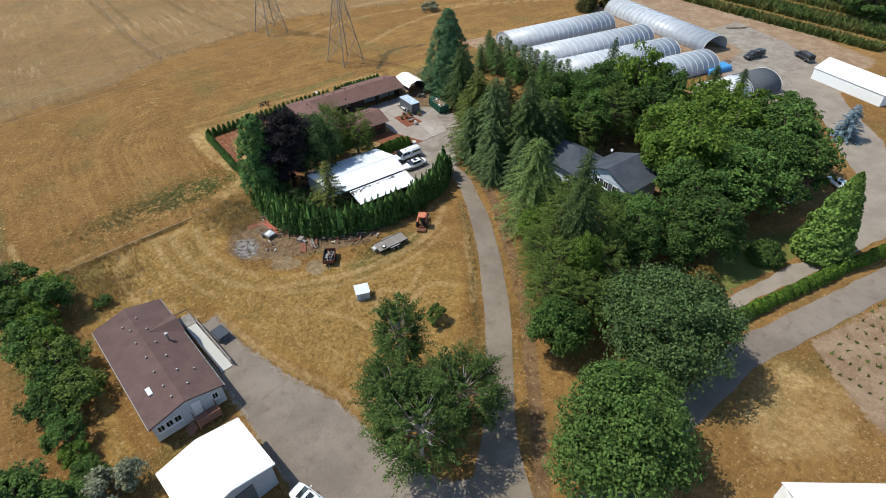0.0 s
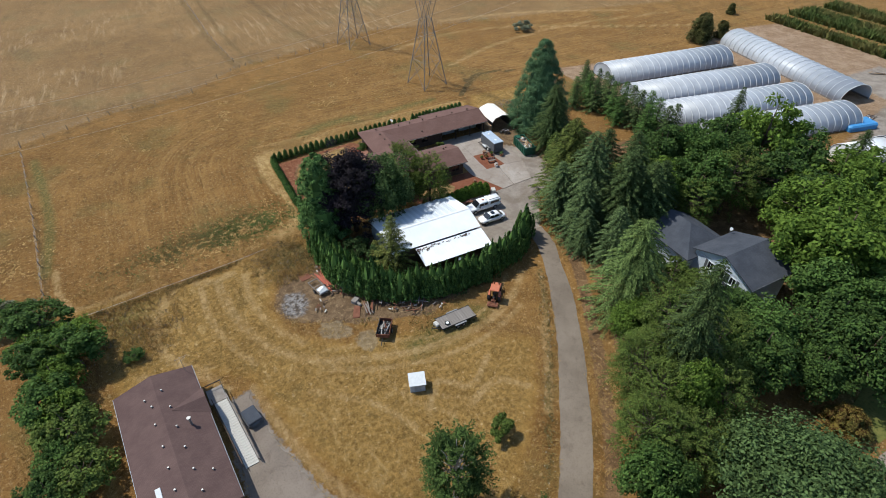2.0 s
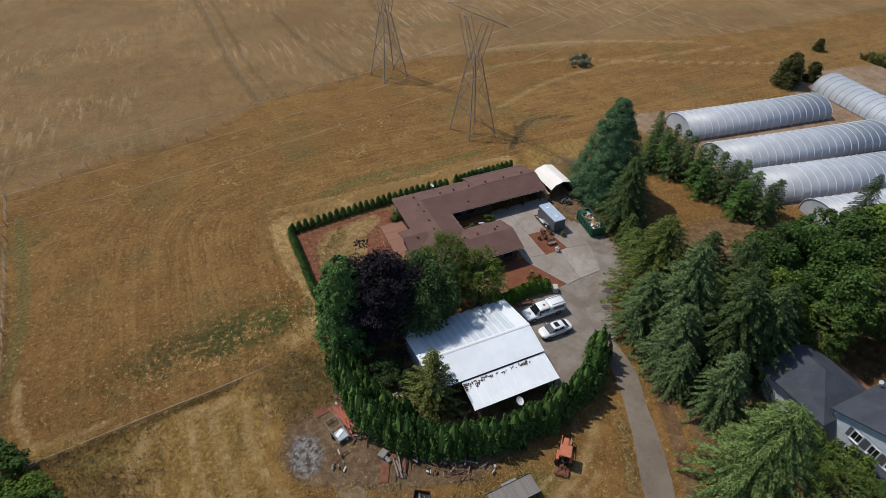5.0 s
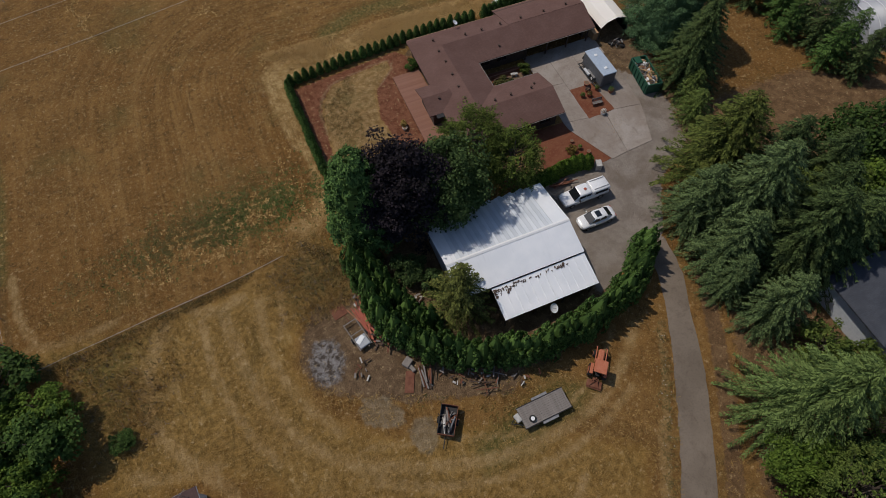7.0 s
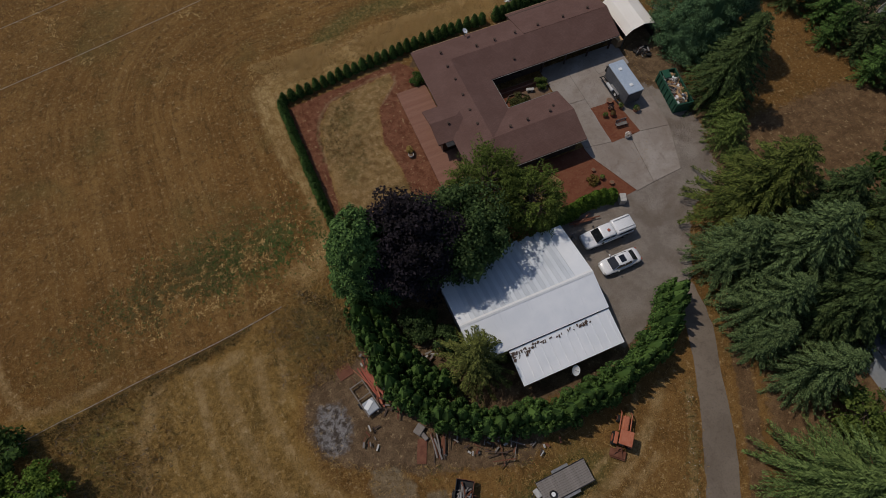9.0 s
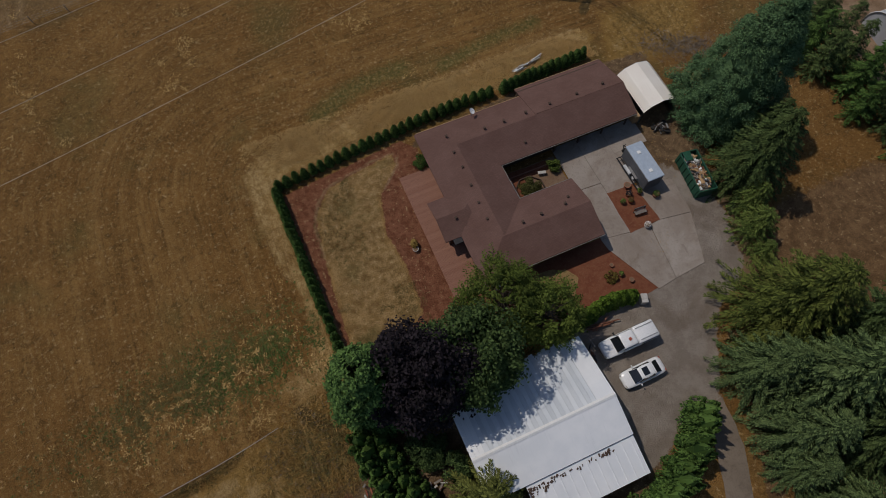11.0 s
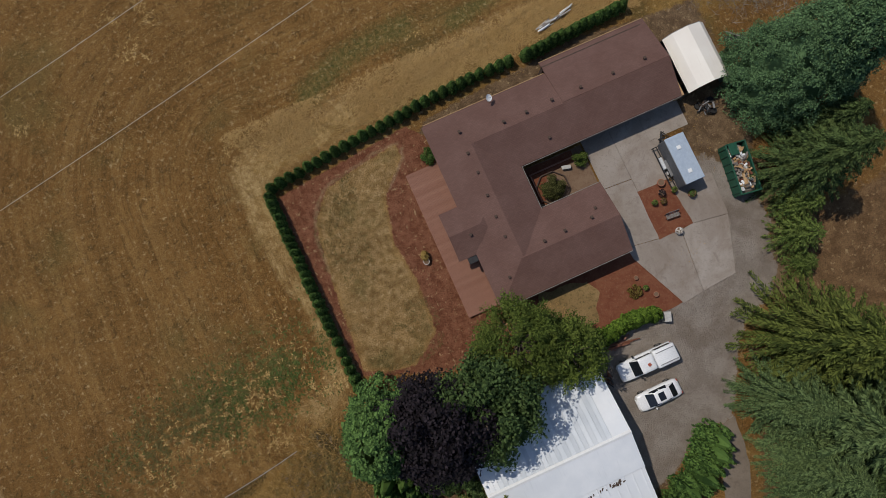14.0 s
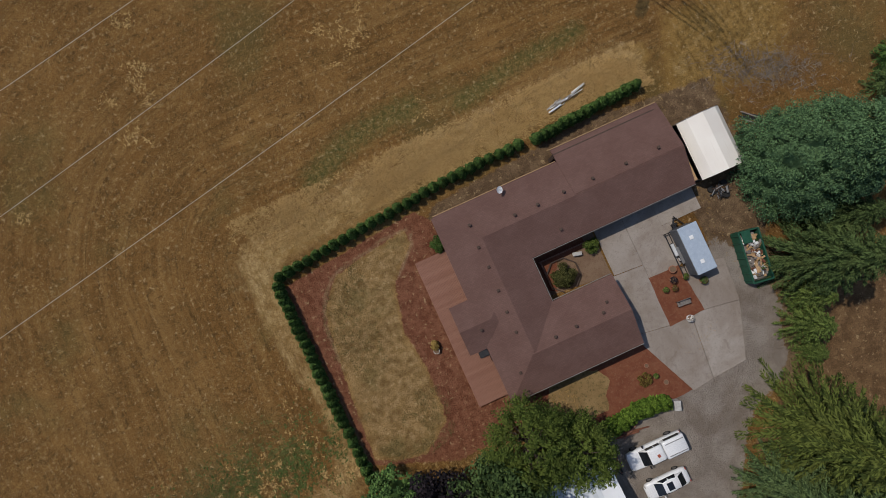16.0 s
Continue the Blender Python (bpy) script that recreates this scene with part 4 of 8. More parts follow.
def metal_shed():
    s = thing("shed", "long white metal-roofed shed with a ribbed lean-to", "shed")
    x0, x1 = 26.7, 41.0
    ridge, rz_, n_eave, s_eave = 73.0, 4.4, 79.2, 69.3
    zn, zs = 2.9, 3.45
    part("roof", Geo().slab([(x0, s_eave, zs), (x1, s_eave, zs), (x1, ridge, rz_), (x0, ridge, rz_)], 0.06), M_WHITEROOF, s, "smooth white metal roof slope")
    slope_n = part("roof", Geo().slab([(x0, ridge, rz_ - 0.05), (39.2, ridge, rz_ - 0.05), (39.2, n_eave, zn - 0.05), (x0, n_eave, zn - 0.05)], 0.05), M_CLEAR, s, "weathered translucent ribbed roof slope")
    for i in range(28):
        xa, xb = x0 + 12.5 * i / 28, x0 + 12.5 * (i + 1) / 28 - 0.02
        over = 0.25 * ((i * 7) % 3) / 2
        part("panel", Geo().slab([(xa, ridge, rz_), (xb, ridge, rz_), (xb, n_eave + over, zn - over * 0.24), (xa, n_eave + over, zn - over * 0.24)], 0.04), M_WHITEROOF if i < 3 else M_CLEAR if i % 2 else M_CLEAR2, slope_n)
    part("roof", Geo().slab([(39.2, ridge, rz_ + 0.02), (x1, ridge, rz_ + 0.02), (x1, n_eave, zn + 0.02), (39.2, n_eave, zn + 0.02)], 0.08), M_WHITEROOF, s)
    part("roof", Geo().slab([(30.2, 65.8, 2.55), (41.0, 65.8, 2.55), (41.0, 69.25, 3.2), (30.2, 69.25, 3.2)], 0.06), M_WHITEROOF, s, "ribbed white lean-to roof")
    part("ridge_cap", Geo().slab([(x0, ridge - 0.2, rz_ - 0.0), (x1, ridge - 0.2, rz_ - 0.0), (x1, ridge, rz_ + 0.07), (x0, ridge, rz_ + 0.07)], 0.05).slab([(x0, ridge, rz_ + 0.07), (x1, ridge, rz_ + 0.07), (x1, ridge + 0.2, rz_), (x0, ridge + 0.2, rz_)], 0.05), M_WHITE, s)
    def rib(x, ya, za, yb, zb, mat, w=0.09):
        a, b = Vector((x, ya, za + 0.03)), Vector((x, yb, zb + 0.03))
        part("rib", Geo().slab([(x - w / 2, ya, za + 0.05), (x + w / 2, ya, za + 0.05), (x + w / 2, yb, zb + 0.05), (x - w / 2, yb, zb + 0.05)], 0.06), mat, s)
    for i in range(12):
        rib(30.6 + 0.91 * i, 65.8, 2.55, 69.2, 3.2, M_WHITEROOF, 0.06)
    part("wall", Geo().prism([(27.0, 69.6), (27.2, 69.6), (27.2, 78.8), (27.0, 78.8)], 0, 2.95), M_GREYWALL, s)
    part("wall", Geo().prism([(40.5, 66.3), (40.7, 66.3), (40.7, 78.8), (40.5, 78.8)], 0, 2.5), M_GREYWALL, s)
    part("wall", Geo().prism([(27.2, 78.6), (40.5, 78.6), (40.5, 78.8), (27.2, 78.8)], 0, 2.8), M_GREYWALL, s)
    part("wall", Geo().prism([(27.2, 69.6), (40.5, 69.6), (40.5, 69.8), (27.2, 69.8)], 0, 3.1), M_DARKWOOD, s)
    for x in (30.5, 34.0, 37.3, 40.6):
        part("post", Geo().box((x, 66.1, 1.2), (0.15, 0.15, 2.4)), M_DARKWOOD, s)
    rnd = random.Random(4)
    for i in range(80):
        x = 30.3 + rnd.random() ** 1.5 * 8.6
        y = 69.0 - rnd.random() * (0.8 if x < 32 else 0.35)
        z = 2.55 + (y - 65.8) / 3.45 * 0.65
        part("leaf_litter", Geo().box((x, y, z + 0.05), (0.10 + rnd.random() * 0.22, 0.06 + rnd.random() * 0.10, 0.03), rnd.random() * 90), M_DARKWOOD, s)
    return s


metal_shed()
dish(pose(35.5, 65.3, 0, 0, 0, 0), 0.5, "large white dish on a post beside the shed", tall=1.9)


def mobile_home():
    h = thing("mobile_home", "double-wide mobile home with brown shingle roof and pale siding", "house", pose(-4.25, 52.7, 0, 0, 0, 7.2))
    L, Wd = 18.4, 8.3
    part("roof", hip(3.05, -Wd / 2, Wd / 2, -L / 2, L / 2, 0.26, "y"), M_HOMEROOF, h, "brown shingle roof")
    dormer = Geo().add([(4.3, 1.6, 3.02), (4.3, 5.4, 3.02), (4.3, 3.5, 3.75), (0.9, 3.5, 3.93)], [(0, 2, 3), (2, 1, 3), (0, 1, 2)])
    part("roof", dormer, M_HOMEROOF, h)
    part("wall", Geo().box((0, 0, 1.55), (7.7, 17.6, 2.9)), M_SIDING, h, "pale horizontal siding")
    part("gable", Geo().add([(-3.85, -8.85, 2.95), (3.85, -8.85, 2.95), (0, -8.85, 3.92), (-3.85, -8.7, 2.95), (3.85, -8.7, 2.95), (0, -8.7, 3.92)], [(0, 1, 2), (3, 5, 4), (0, 3, 4, 1), (1, 4, 5, 2), (2, 5, 3, 0)]), M_SIDING, h)
    for z in [0.35 + 0.26 * i for i in range(10)]:
        part("siding_board", Geo().box((0, -8.82, z), (7.72, 0.05, 0.22)), M_SIDING, h)
    for x, w in ((-3.1, 0.7), (-2.2, 0.7), (-1.3, 0.7), (2.9, 0.6)):
        window(h, (x, -8.88, 1.9), w, 0.95, 0)
    part("door", Geo().box((0.8, -8.86, 1.75), (0.95, 0.08, 2.05), 0, 0.02), M_WHITE, h)
    for y in (-6, -2.5, 2.5, 6.5):
        window(h, (3.88, y, 1.8), 1.2, 1.0, 90)
    part("skylight_or_shade", Geo().box((-2.3, -4.9, 3.62), (0.5, 1.2, 0.14), 0, 0.03), M_SIDING, h, "pale skylight")
    z = lambda x: 3.05 + (4.15 - abs(x)) * 0.26
    roof_vents(h, [(x, y, z(x)) for x, y in ((-1.2, 6.3), (-0.7, 5.0), (0.6, 6.6), (-0.9, 2.6), (0.9, 4.0), (-0.8, -0.4), (0.9, 1.2), (-0.9, -3.0), (1.0, -1.6), (-0.9, -5.6), (1.1, -4.4), (-0.8, -7.6), (1.2, -7.0), (2.6, -5.2))], M_STEEL, 0.14)
    part("gable", gable_end(8.7, -3.85, 3.85, 2.95, 3.92, "y"), M_SIDING, h)
    part("chimney", Geo().rod((2.2, 0.9, 3.4), (2.2, 0.9, 4.6), 0.12).rod((2.2, 0.9, 4.6), (2.2, 0.9, 4.75), 0.22), M_STEEL, h, "round steel chimney")
    for a, b in (((-4.18, -9.2), (-4.18, 9.2)), ((4.18, -9.2), (4.18, 9.2))):
        part("gutter", Geo().rod((*a, 3.0), (*b, 3.0), 0.03, n=6), M_GREYWALL, h)
    part("antenna", Geo().rod((3.4, 8.6, 2.9), (3.4, 8.6, 5.6), 0.025).rod((2.8, 8.6, 5.4), (4.2, 8.6, 5.5), 0.015).rod((3.0, 8.3, 5.0), (3.9, 8.9, 5.0), 0.015), M_STEEL, h)
    return h


mobile_home()


def home_steps():
    d = thing("porch", "red-brown wooden porch with steps and rails", "porch", pose(-4.25, 52.7, 0, 0, 0, 7.2))
    part("platform", Geo().box((1.3, -9.75, 0.62), (2.6, 1.6, 0.12), 0, 0.02), M_DECK, d)
    for i in range(3):
        part("step", Geo().box((-0.3 - 0.35 * i, -9.75, 0.5 - 0.19 * i), (0.36, 1.4, 0.06), 0, 0.01), M_DECK, d)
    for x in (0.05, 1.3, 2.55):
        for y in (-10.5, -9.0):
            part("post", Geo().box((x, y, 0.8), (0.1, 0.1, 1.6)), M_DECK, d)
    for z in (0.95, 1.25, 1.55):
        part("rail", Geo().box((1.3, -10.5, z), (2.6, 0.06, 0.1)), M_DECK, d)
        part("rail", Geo().box((2.55, -9.75, z), (0.06, 1.5, 0.1)), M_DECK, d)


home_steps()


def ramp():
    d = thing("ramp", "long pale wooden wheelchair ramp with dark rails", "ramp", pose(-4.25, 52.7, 0, 0, 0, 7.2))
    part("landing", Geo().box((5.3, 5.6, 0.62), (1.9, 2.2, 0.14), 0, 0.02), M_GREYWOOD, d)
    me = mesh_of("plank", Geo().box((0, 0, 0), (1.4, 0.335, 0.06), 0, 0.006), M_STONE)
    for i in range(27):
        b = part("plank", me, M_STONE, d)
        b.location = (5.45 + 0.015 * i, 4.3 - 0.34 * i, 0.62 - 0.0205 * i)
    for x in (4.65, 6.25):
        for i in range(6):
            y = 4.4 - 1.75 * i
            part("post", Geo().box((x + 0.075 * i, y, 0.75 - 0.09 * i), (0.09, 0.09, 1.5)), M_DARKWOOD, d)
        for k in (0.55, 0.95):
            part("rail", Geo().slab([(x - 0.05, 4.5, 0.62 + k), (x + 0.05, 4.5, 0.62 + k), (x + 0.43, -4.6, 0.1 + k), (x + 0.33, -4.6, 0.1 + k)], 0.1), M_GREYWOOD if x > 5 else M_DARKWOOD, d)
    for x in (4.4, 6.2):
        part("rail", Geo().box((x, 5.6, 1.5), (0.06, 2.2, 0.1)), M_BLACK, d)
    part("rail", Geo().box((5.3, 6.7, 1.5), (1.9, 0.06, 0.1)), M_BLACK, d)


ramp()


def shop():
    h = thing("workshop", "white metal-roofed workshop with grey walls", "building", pose(-2.9, 34.4, 0, 0, 0, 9))
    Wd, L = 8.6, 7.2
    part("roof", hip(3.7, -Wd / 2, Wd / 2, -L / 2, L / 2, 0.22, "y"), M_WHITEROOF, h, "bright white metal roof")
    part("wall", Geo().box((0, 0, 1.75), (Wd - 0.6, L - 0.5, 3.5)), M_GREYWALL, h)
    part("gable", Geo().add([(-4.0, -3.45, 3.5), (4.0, -3.45, 3.5), (0, -3.45, 4.4), (-4.0, -3.3, 3.5), (4.0, -3.3, 3.5), (0, -3.3, 4.4)], [(0, 1, 2), (3, 5, 4), (0, 3, 4, 1), (1, 4, 5, 2), (2, 5, 3, 0)]), M_GREYWALL, h)
    part("gable", gable_end(3.2, -4.0, 4.0, 3.5, 4.4, "y"), M_GREYWALL, h)
    part("door", Geo().box((0, -3.42, 1.5), (3.6, 0.08, 3.0)), M_TRAILERSIDE, h)
    for i in range(9):
        part("rib", Geo().box((4.32, -3.4 + 0.85 * i, 3.68), (0.06, 0.08, 0.1)), M_WHITE, h)


shop()


def second_house():
    h = thing("house", "pale blue two-storey house with charcoal shingle roof among trees", "house")
    part("roof", hip(3.9, 61.9, 70.2, 49.0, 57.0, 0.52, "y", "hg"), M_SLATE, h, "charcoal shingle roof")
    part("roof", hip(5.0, 63.4, 71.4, 40.2, 49.9, 0.42, "x", "gg"), M_SLATE, h)
    part("roof", Geo().slab([(61.9, 41.2, 2.5), (63.9, 41.2, 3.0), (63.9, 46.0, 3.0), (61.9, 46.0, 2.5)], 0.12), M_SLATE, h)
    part("wall", Geo().box((67.4, 45.05, 2.45), (7.0, 9.0, 4.9)), M_BLUESIDING, h, "pale blue siding")
    part("gable", gable_end(56.4, 62.6, 69.5, 3.7, 5.5, "y"), M_BLUESIDING, h)
    part("gable", gable_end(70.8, 40.6, 49.5, 4.85, 6.75), M_BLUESIDING, h)
    part("wall", Geo().box((66.1, 52.9, 1.9), (7.0, 7.0, 3.8)), M_BLUESIDING, h)
    part("gable", Geo().add([(63.8, 40.6, 4.85), (63.8, 49.5, 4.85), (63.8, 45.05, 6.75), (64.0, 40.6, 4.85), (64.0, 49.5, 4.85), (64.0, 45.05, 6.75)], [(0, 1, 2), (3, 5, 4), (0, 3, 4, 1), (1, 4, 5, 2), (2, 5, 3, 0)]), M_BLUESIDING, h)
    for i in range(16):
        part("siding_board", Geo().box((63.86, 45.05, 0.4 + 0.28 * i), (0.06, 9.0, 0.24)), M_BLUESIDING, h)
    for y, z in ((43.2, 3.9), (45.0, 3.9), (46.8, 3.9), (43.5, 1.5), (46.5, 1.5)):
        window(h, (63.8, y, z), 0.9, 1.2, -90)
        for k in (-0.75, 0.75):
            part("shutter", Geo().box((63.8, y + k, z), (0.06, 0.35, 1.3), 0, 0.01), M_TRAILERSIDE, h)
    part("gutter", Geo().rod((63.3, 40.15, 4.95), (71.4, 40.15, 4.95), 0.05, n=6), M_TRAILERSIDE, h)
    part("satellite_dish", Geo().rod((70.3, 49.8, 5.3), (70.3, 49.8, 5.9), 0.03).rod((70.2, 49.7, 5.9), (70.15, 49.65, 5.95), 0.22, 0.24, 12), M_WHITE, h)


second_house()
solid("rear_deck", Geo().box((72.6, 53.0, 0.4), (3.4, 5.0, 0.8), 0, 0.03), M_DECK, "red-stained wooden deck behind the second house", "deck")


# ---- shelters, tunnels, towers ----
def tarp_shelter():
    s = thing("carport_tent", "cream tarp shelter with arched roof, open at one end", "shelter")
    x0, x1, y0, y1 = 61.3, 65.9, 99.6, 105.7
    sect = [(x0, 0.0), (x0, 2.0), (x0 + 0.75, 2.75), (63.6, 3.15), (x1 - 0.75, 2.75), (x1, 2.0), (x1, 0.0)]
    for i, ((a, za), (b, zb)) in enumerate(zip(sect, sect[1:])):
        part("tarp", Geo().add([(a, y0, za), (b, y0, zb), (b, y1, zb), (a, y1, za), (a, y0, za - 0.03), (b, y0, zb - 0.03), (b, y1, zb - 0.03), (a, y1, za - 0.03)],
                               [(0, 1, 2, 3), (7, 6, 5, 4), (0, 4, 5, 1), (1, 5, 6, 2), (2, 6, 7, 3), (3, 7, 4, 0)]), M_TARP if 0 < i < 5 else M_TRAILER, s)
    for y in [y0 + 0.15 + 1.2 * k for k in range(6)]:
        g = Geo()
        for (a, za), (b, zb) in zip(sect, sect[1:]):
            g.rod((a, y, max(za - 0.06, 0)), (b, y, max(zb - 0.06, 0)), 0.03, n=6)
        part("frame_hoop", g, M_STEEL, s)
    return s


tarp_shelter()


def tunnel(x, y, length, width, height, rz, hoops, label="translucent plastic greenhouse tunnel with white hoops", film=None):
    s = thing("greenhouse_tunnel", label, "greenhouse", pose(x, y, 0, 0, 0, rz), "nursery greenhouse tunnels")
    arc = [(math.cos(a) * width / 2, 0.25 * height + math.sin(a) * height * 0.75) for a in [math.pi * k / 12 for k in range(13)]]
    arc = [(width / 2, 0.0)] + arc + [(-width / 2, 0.0)]
    n = len(arc)
    g = Geo()
    for xx in (0, length):
        g.v += [(xx, b, c) for b, c in arc]
    g.v += [(xx, b * 0.995, c - 0.04 if c > 0.1 else c) for xx in (0, length) for b, c in arc]
    g.f = [(i, i + 1, n + i + 1, n + i) for i in range(n - 1)] + [(3 * n + i, 3 * n + i + 1, 2 * n + i + 1, 2 * n + i) for i in range(n - 1)]
    g.f += [(i, 2 * n + i, 2 * n + i + 1, i + 1) for i in range(n - 1)] + [(n + i, n + i + 1, 3 * n + i + 1, 3 * n + i) for i in range(n - 1)]
    part("plastic_film", g, film or M_FILM, s, smooth=True)
    h = Geo().loft([[(0.07 * math.cos(q), b * (1.012 + 0.012 * math.sin(q)), c + 0.05 + 0.04 * math.sin(q)) for q in (0.3, 1.6, 2.8, 4.1, 5.3)] for b, c in arc])
    me = mesh_of("hoop", h, M_HOOP, True)
    for k in range(hoops):
        o = part("hoop", me, M_HOOP, s)
        o.location = (length * k / (hoops - 1), 0, 0)
    part("end_wall", Geo().loft([[(0.1, b * 0.98, c * 0.98) for b, c in arc], [(0.16, b * 0.98, c * 0.98) for b, c in arc]]), film or M_FILM, s)
    part("base_board", Geo().box((length / 2, width / 2, 0.15), (length, 0.06, 0.3)).box((length / 2, -width / 2, 0.15), (length, 0.06, 0.3)), M_GREYWOOD, s)
    return s


tunnel(98.5, 110.0, 34.7, 8.4, 3.7, -7.6, 22)
tunnel(95.9, 97.4, 37.0, 8.4, 3.7, -9.0, 23)
tunnel(94.6, 87.4, 35.0, 8.4, 3.7, -11.0, 22)
tunnel(97.4, 76.4, 32.5, 8.4, 3.7, -11.5, 20)
tunnel(145.9, 112.7, 39.0, 8.4, 3.8, -99.6, 24)
tunnel(112.0, 58.3, 9.0, 8.0, 3.6, -12, 2, "white plastic nursery tunnel", M_WHITE)
tunnel(121.0, 56.4, 8.5, 8.4, 3.8, -12, 2, "nursery tunnel under dark shade cloth", M_SHADE)


def white_tent(x, y, l, w, rz):
    s = thing("storage_tent", "large white fabric storage tent", "tent", pose(x, y, 0, 0, 0, rz))
    part("roof", hip(2.6, 0, l, -w / 2, w / 2, 0.45, "x", "gg", 0.06), M_WHITE, s)
    part("wall", Geo().box((l / 2, 0, 1.25), (l - 0.3, w - 0.3, 2.5)), M_WHITE, s)
    for xx in (0.2, l - 0.35):
        part("gable", gable_end(xx, -w / 2 + 0.15, w / 2 - 0.15, 2.45, 2.45 + (w / 2 - 0.2) * 0.45), M_WHITE, s)
    for k in range(1, 4):
        part("seam", Geo().slab([(l * k / 4 - 0.05, -w / 2, 2.66), (l * k / 4 + 0.05, -w / 2, 2.66), (l * k / 4 + 0.05, 0, 2.66 + w * 0.225), (l * k / 4 - 0.05, 0, 2.66 + w * 0.225)], 0.05), M_GREYWALL, s)


white_tent(145.3, 49.6, 17, 8.0, -102.4)
white_tent(38.0, -0.4, 13, 6.4, -37)


M_PYLON = plain("weathered_tower_steel", (0.20, 0.165, 0.14), (0.27, 0.23, 0.20), 0.7, 0.0, 0.8, 6.0, 0.1)


def pylon(x, y, rz):
    """Lattice transmission tower: splayed legs, waist, spreading head and cross arm."""
    t = thing("transmission_tower", "grey steel lattice transmission tower in the pasture", "tower", pose(x, y, 0, 0, 0, rz), "power line towers")
    lv = [(0, 3.3), (6, 2.35), (11.5, 1.5), (15, 0.95)]
    sq = lambda h: [(-h, -h), (h, -h), (h, h), (-h, h)]
    for i in range(4):
        g = Geo()
        for (z0, h0), (z1, h1) in zip(lv, lv[1:]):
            g.rod((*sq(h0)[i], z0), (*sq(h1)[i], z1), 0.11, n=4)
        part("leg", g, M_PYLON, t)
        f = Geo()
        j = (i + 1) % 4
        for (z0, h0), (z1, h1) in zip(lv, lv[1:]):
            a, b, c, d = (*sq(h0)[i], z0), (*sq(h0)[j], z0), (*sq(h1)[i], z1), (*sq(h1)[j], z1)
            f.rod(a, d, 0.05, n=4).rod(b, c, 0.05, n=4).rod(c, d, 0.05, n=4)
        part("bracing", f, M_PYLON, t)
    for s in (-1, 1):
        g = Geo()
        for k in (-0.95, 0.95):
            g.rod((s * 0.95, k, 15), (s * 4.2, k * 0.8, 22.5), 0.06, n=4).rod((-s * 0.4, k, 15), (s * 2.6, k * 0.8, 22.5), 0.05, n=4)
        for q in range(5):
            u, v = q / 5, (q + 1) / 5
            p0, p1 = Vector((s * 0.95, -0.95, 15)), Vector((s * 4.2, -0.76, 22.5))
            r0, r1 = Vector((-s * 0.4, 0.95, 15)), Vector((s * 2.6, 0.76, 22.5))
            g.rod(p0.lerp(p1, u), r0.lerp(r1, v), 0.03, n=4).rod(r0.lerp(r1, u), p0.lerp(p1, v), 0.03, n=4)
        part("head_strut", g, M_PYLON, t)
    arm = Geo()
    for k in (-0.76, 0.76):
        arm.rod((-9, 0, 23.2), (9, 0, 23.2), 0.05, n=4).rod((-9, 0, 23.2), (-2, k, 24.6), 0.045, n=4).rod((9, 0, 23.2), (2, k, 24.6), 0.045, n=4).rod((-2, k, 24.6), (2, k, 24.6), 0.045, n=4).rod((-4.2, k, 22.5), (4.2, k, 22.5), 0.05, n=4)
    part("cross_arm", arm, M_PYLON, t)
    return t


pylon(60.0, 127.6, 102)
pylon(53.6, 161.3, 102)
for y0, sl in ((111.9, 0.2), (120.1, 0.221), (129.0, 0.19)):
    pts = [(x, y0 + sl * x, 11.5 + 0.0006 * (x - 10) ** 2) for x in range(-140, 161, 10)]
    g = Geo().loft([[(x, y + 0.022 * math.cos(q), z + 0.022 * math.sin(q)) for q in (0.5, 2.1, 3.6, 5.2)] for x, y, z in pts])
    solid("power_line", g, M_WIRE, "thin pale overhead power line above the pasture", "power line", "", "power lines")


# ---- plants ----
def unit(v):
    return v / np.maximum(np.linalg.norm(v, axis=1, keepdims=True), 1e-6)


def leaves(rng, c, nrm, length, width, along=None):
    """Diamond leaves at c, facing nrm; along: the way they point, else any."""
    n = len(c)
    nrm = unit(nrm)
    u = rng.normal(size=(n, 3)) if along is None else along
    u = unit(u - nrm * np.sum(u * nrm, axis=1, keepdims=True))
    w = np.cross(nrm, u)
    L, W_ = np.broadcast_to(length, (n,))[:, None], np.broadcast_to(width, (n,))[:, None]
    bend = nrm * (L * 0.12)
    out = np.stack([c - u * L / 2 - bend, c + w * W_ / 2 + u * L * 0.08, c + u * L / 2 - bend, c - w * W_ / 2 + u * L * 0.08], axis=1)
    return out.reshape(-1, 3)


def ball(rng, n, low=-1.0):
    d = unit(rng.normal(size=(n * 3, 3)))
    d = d[d[:, 2] > low][:n]
    return d


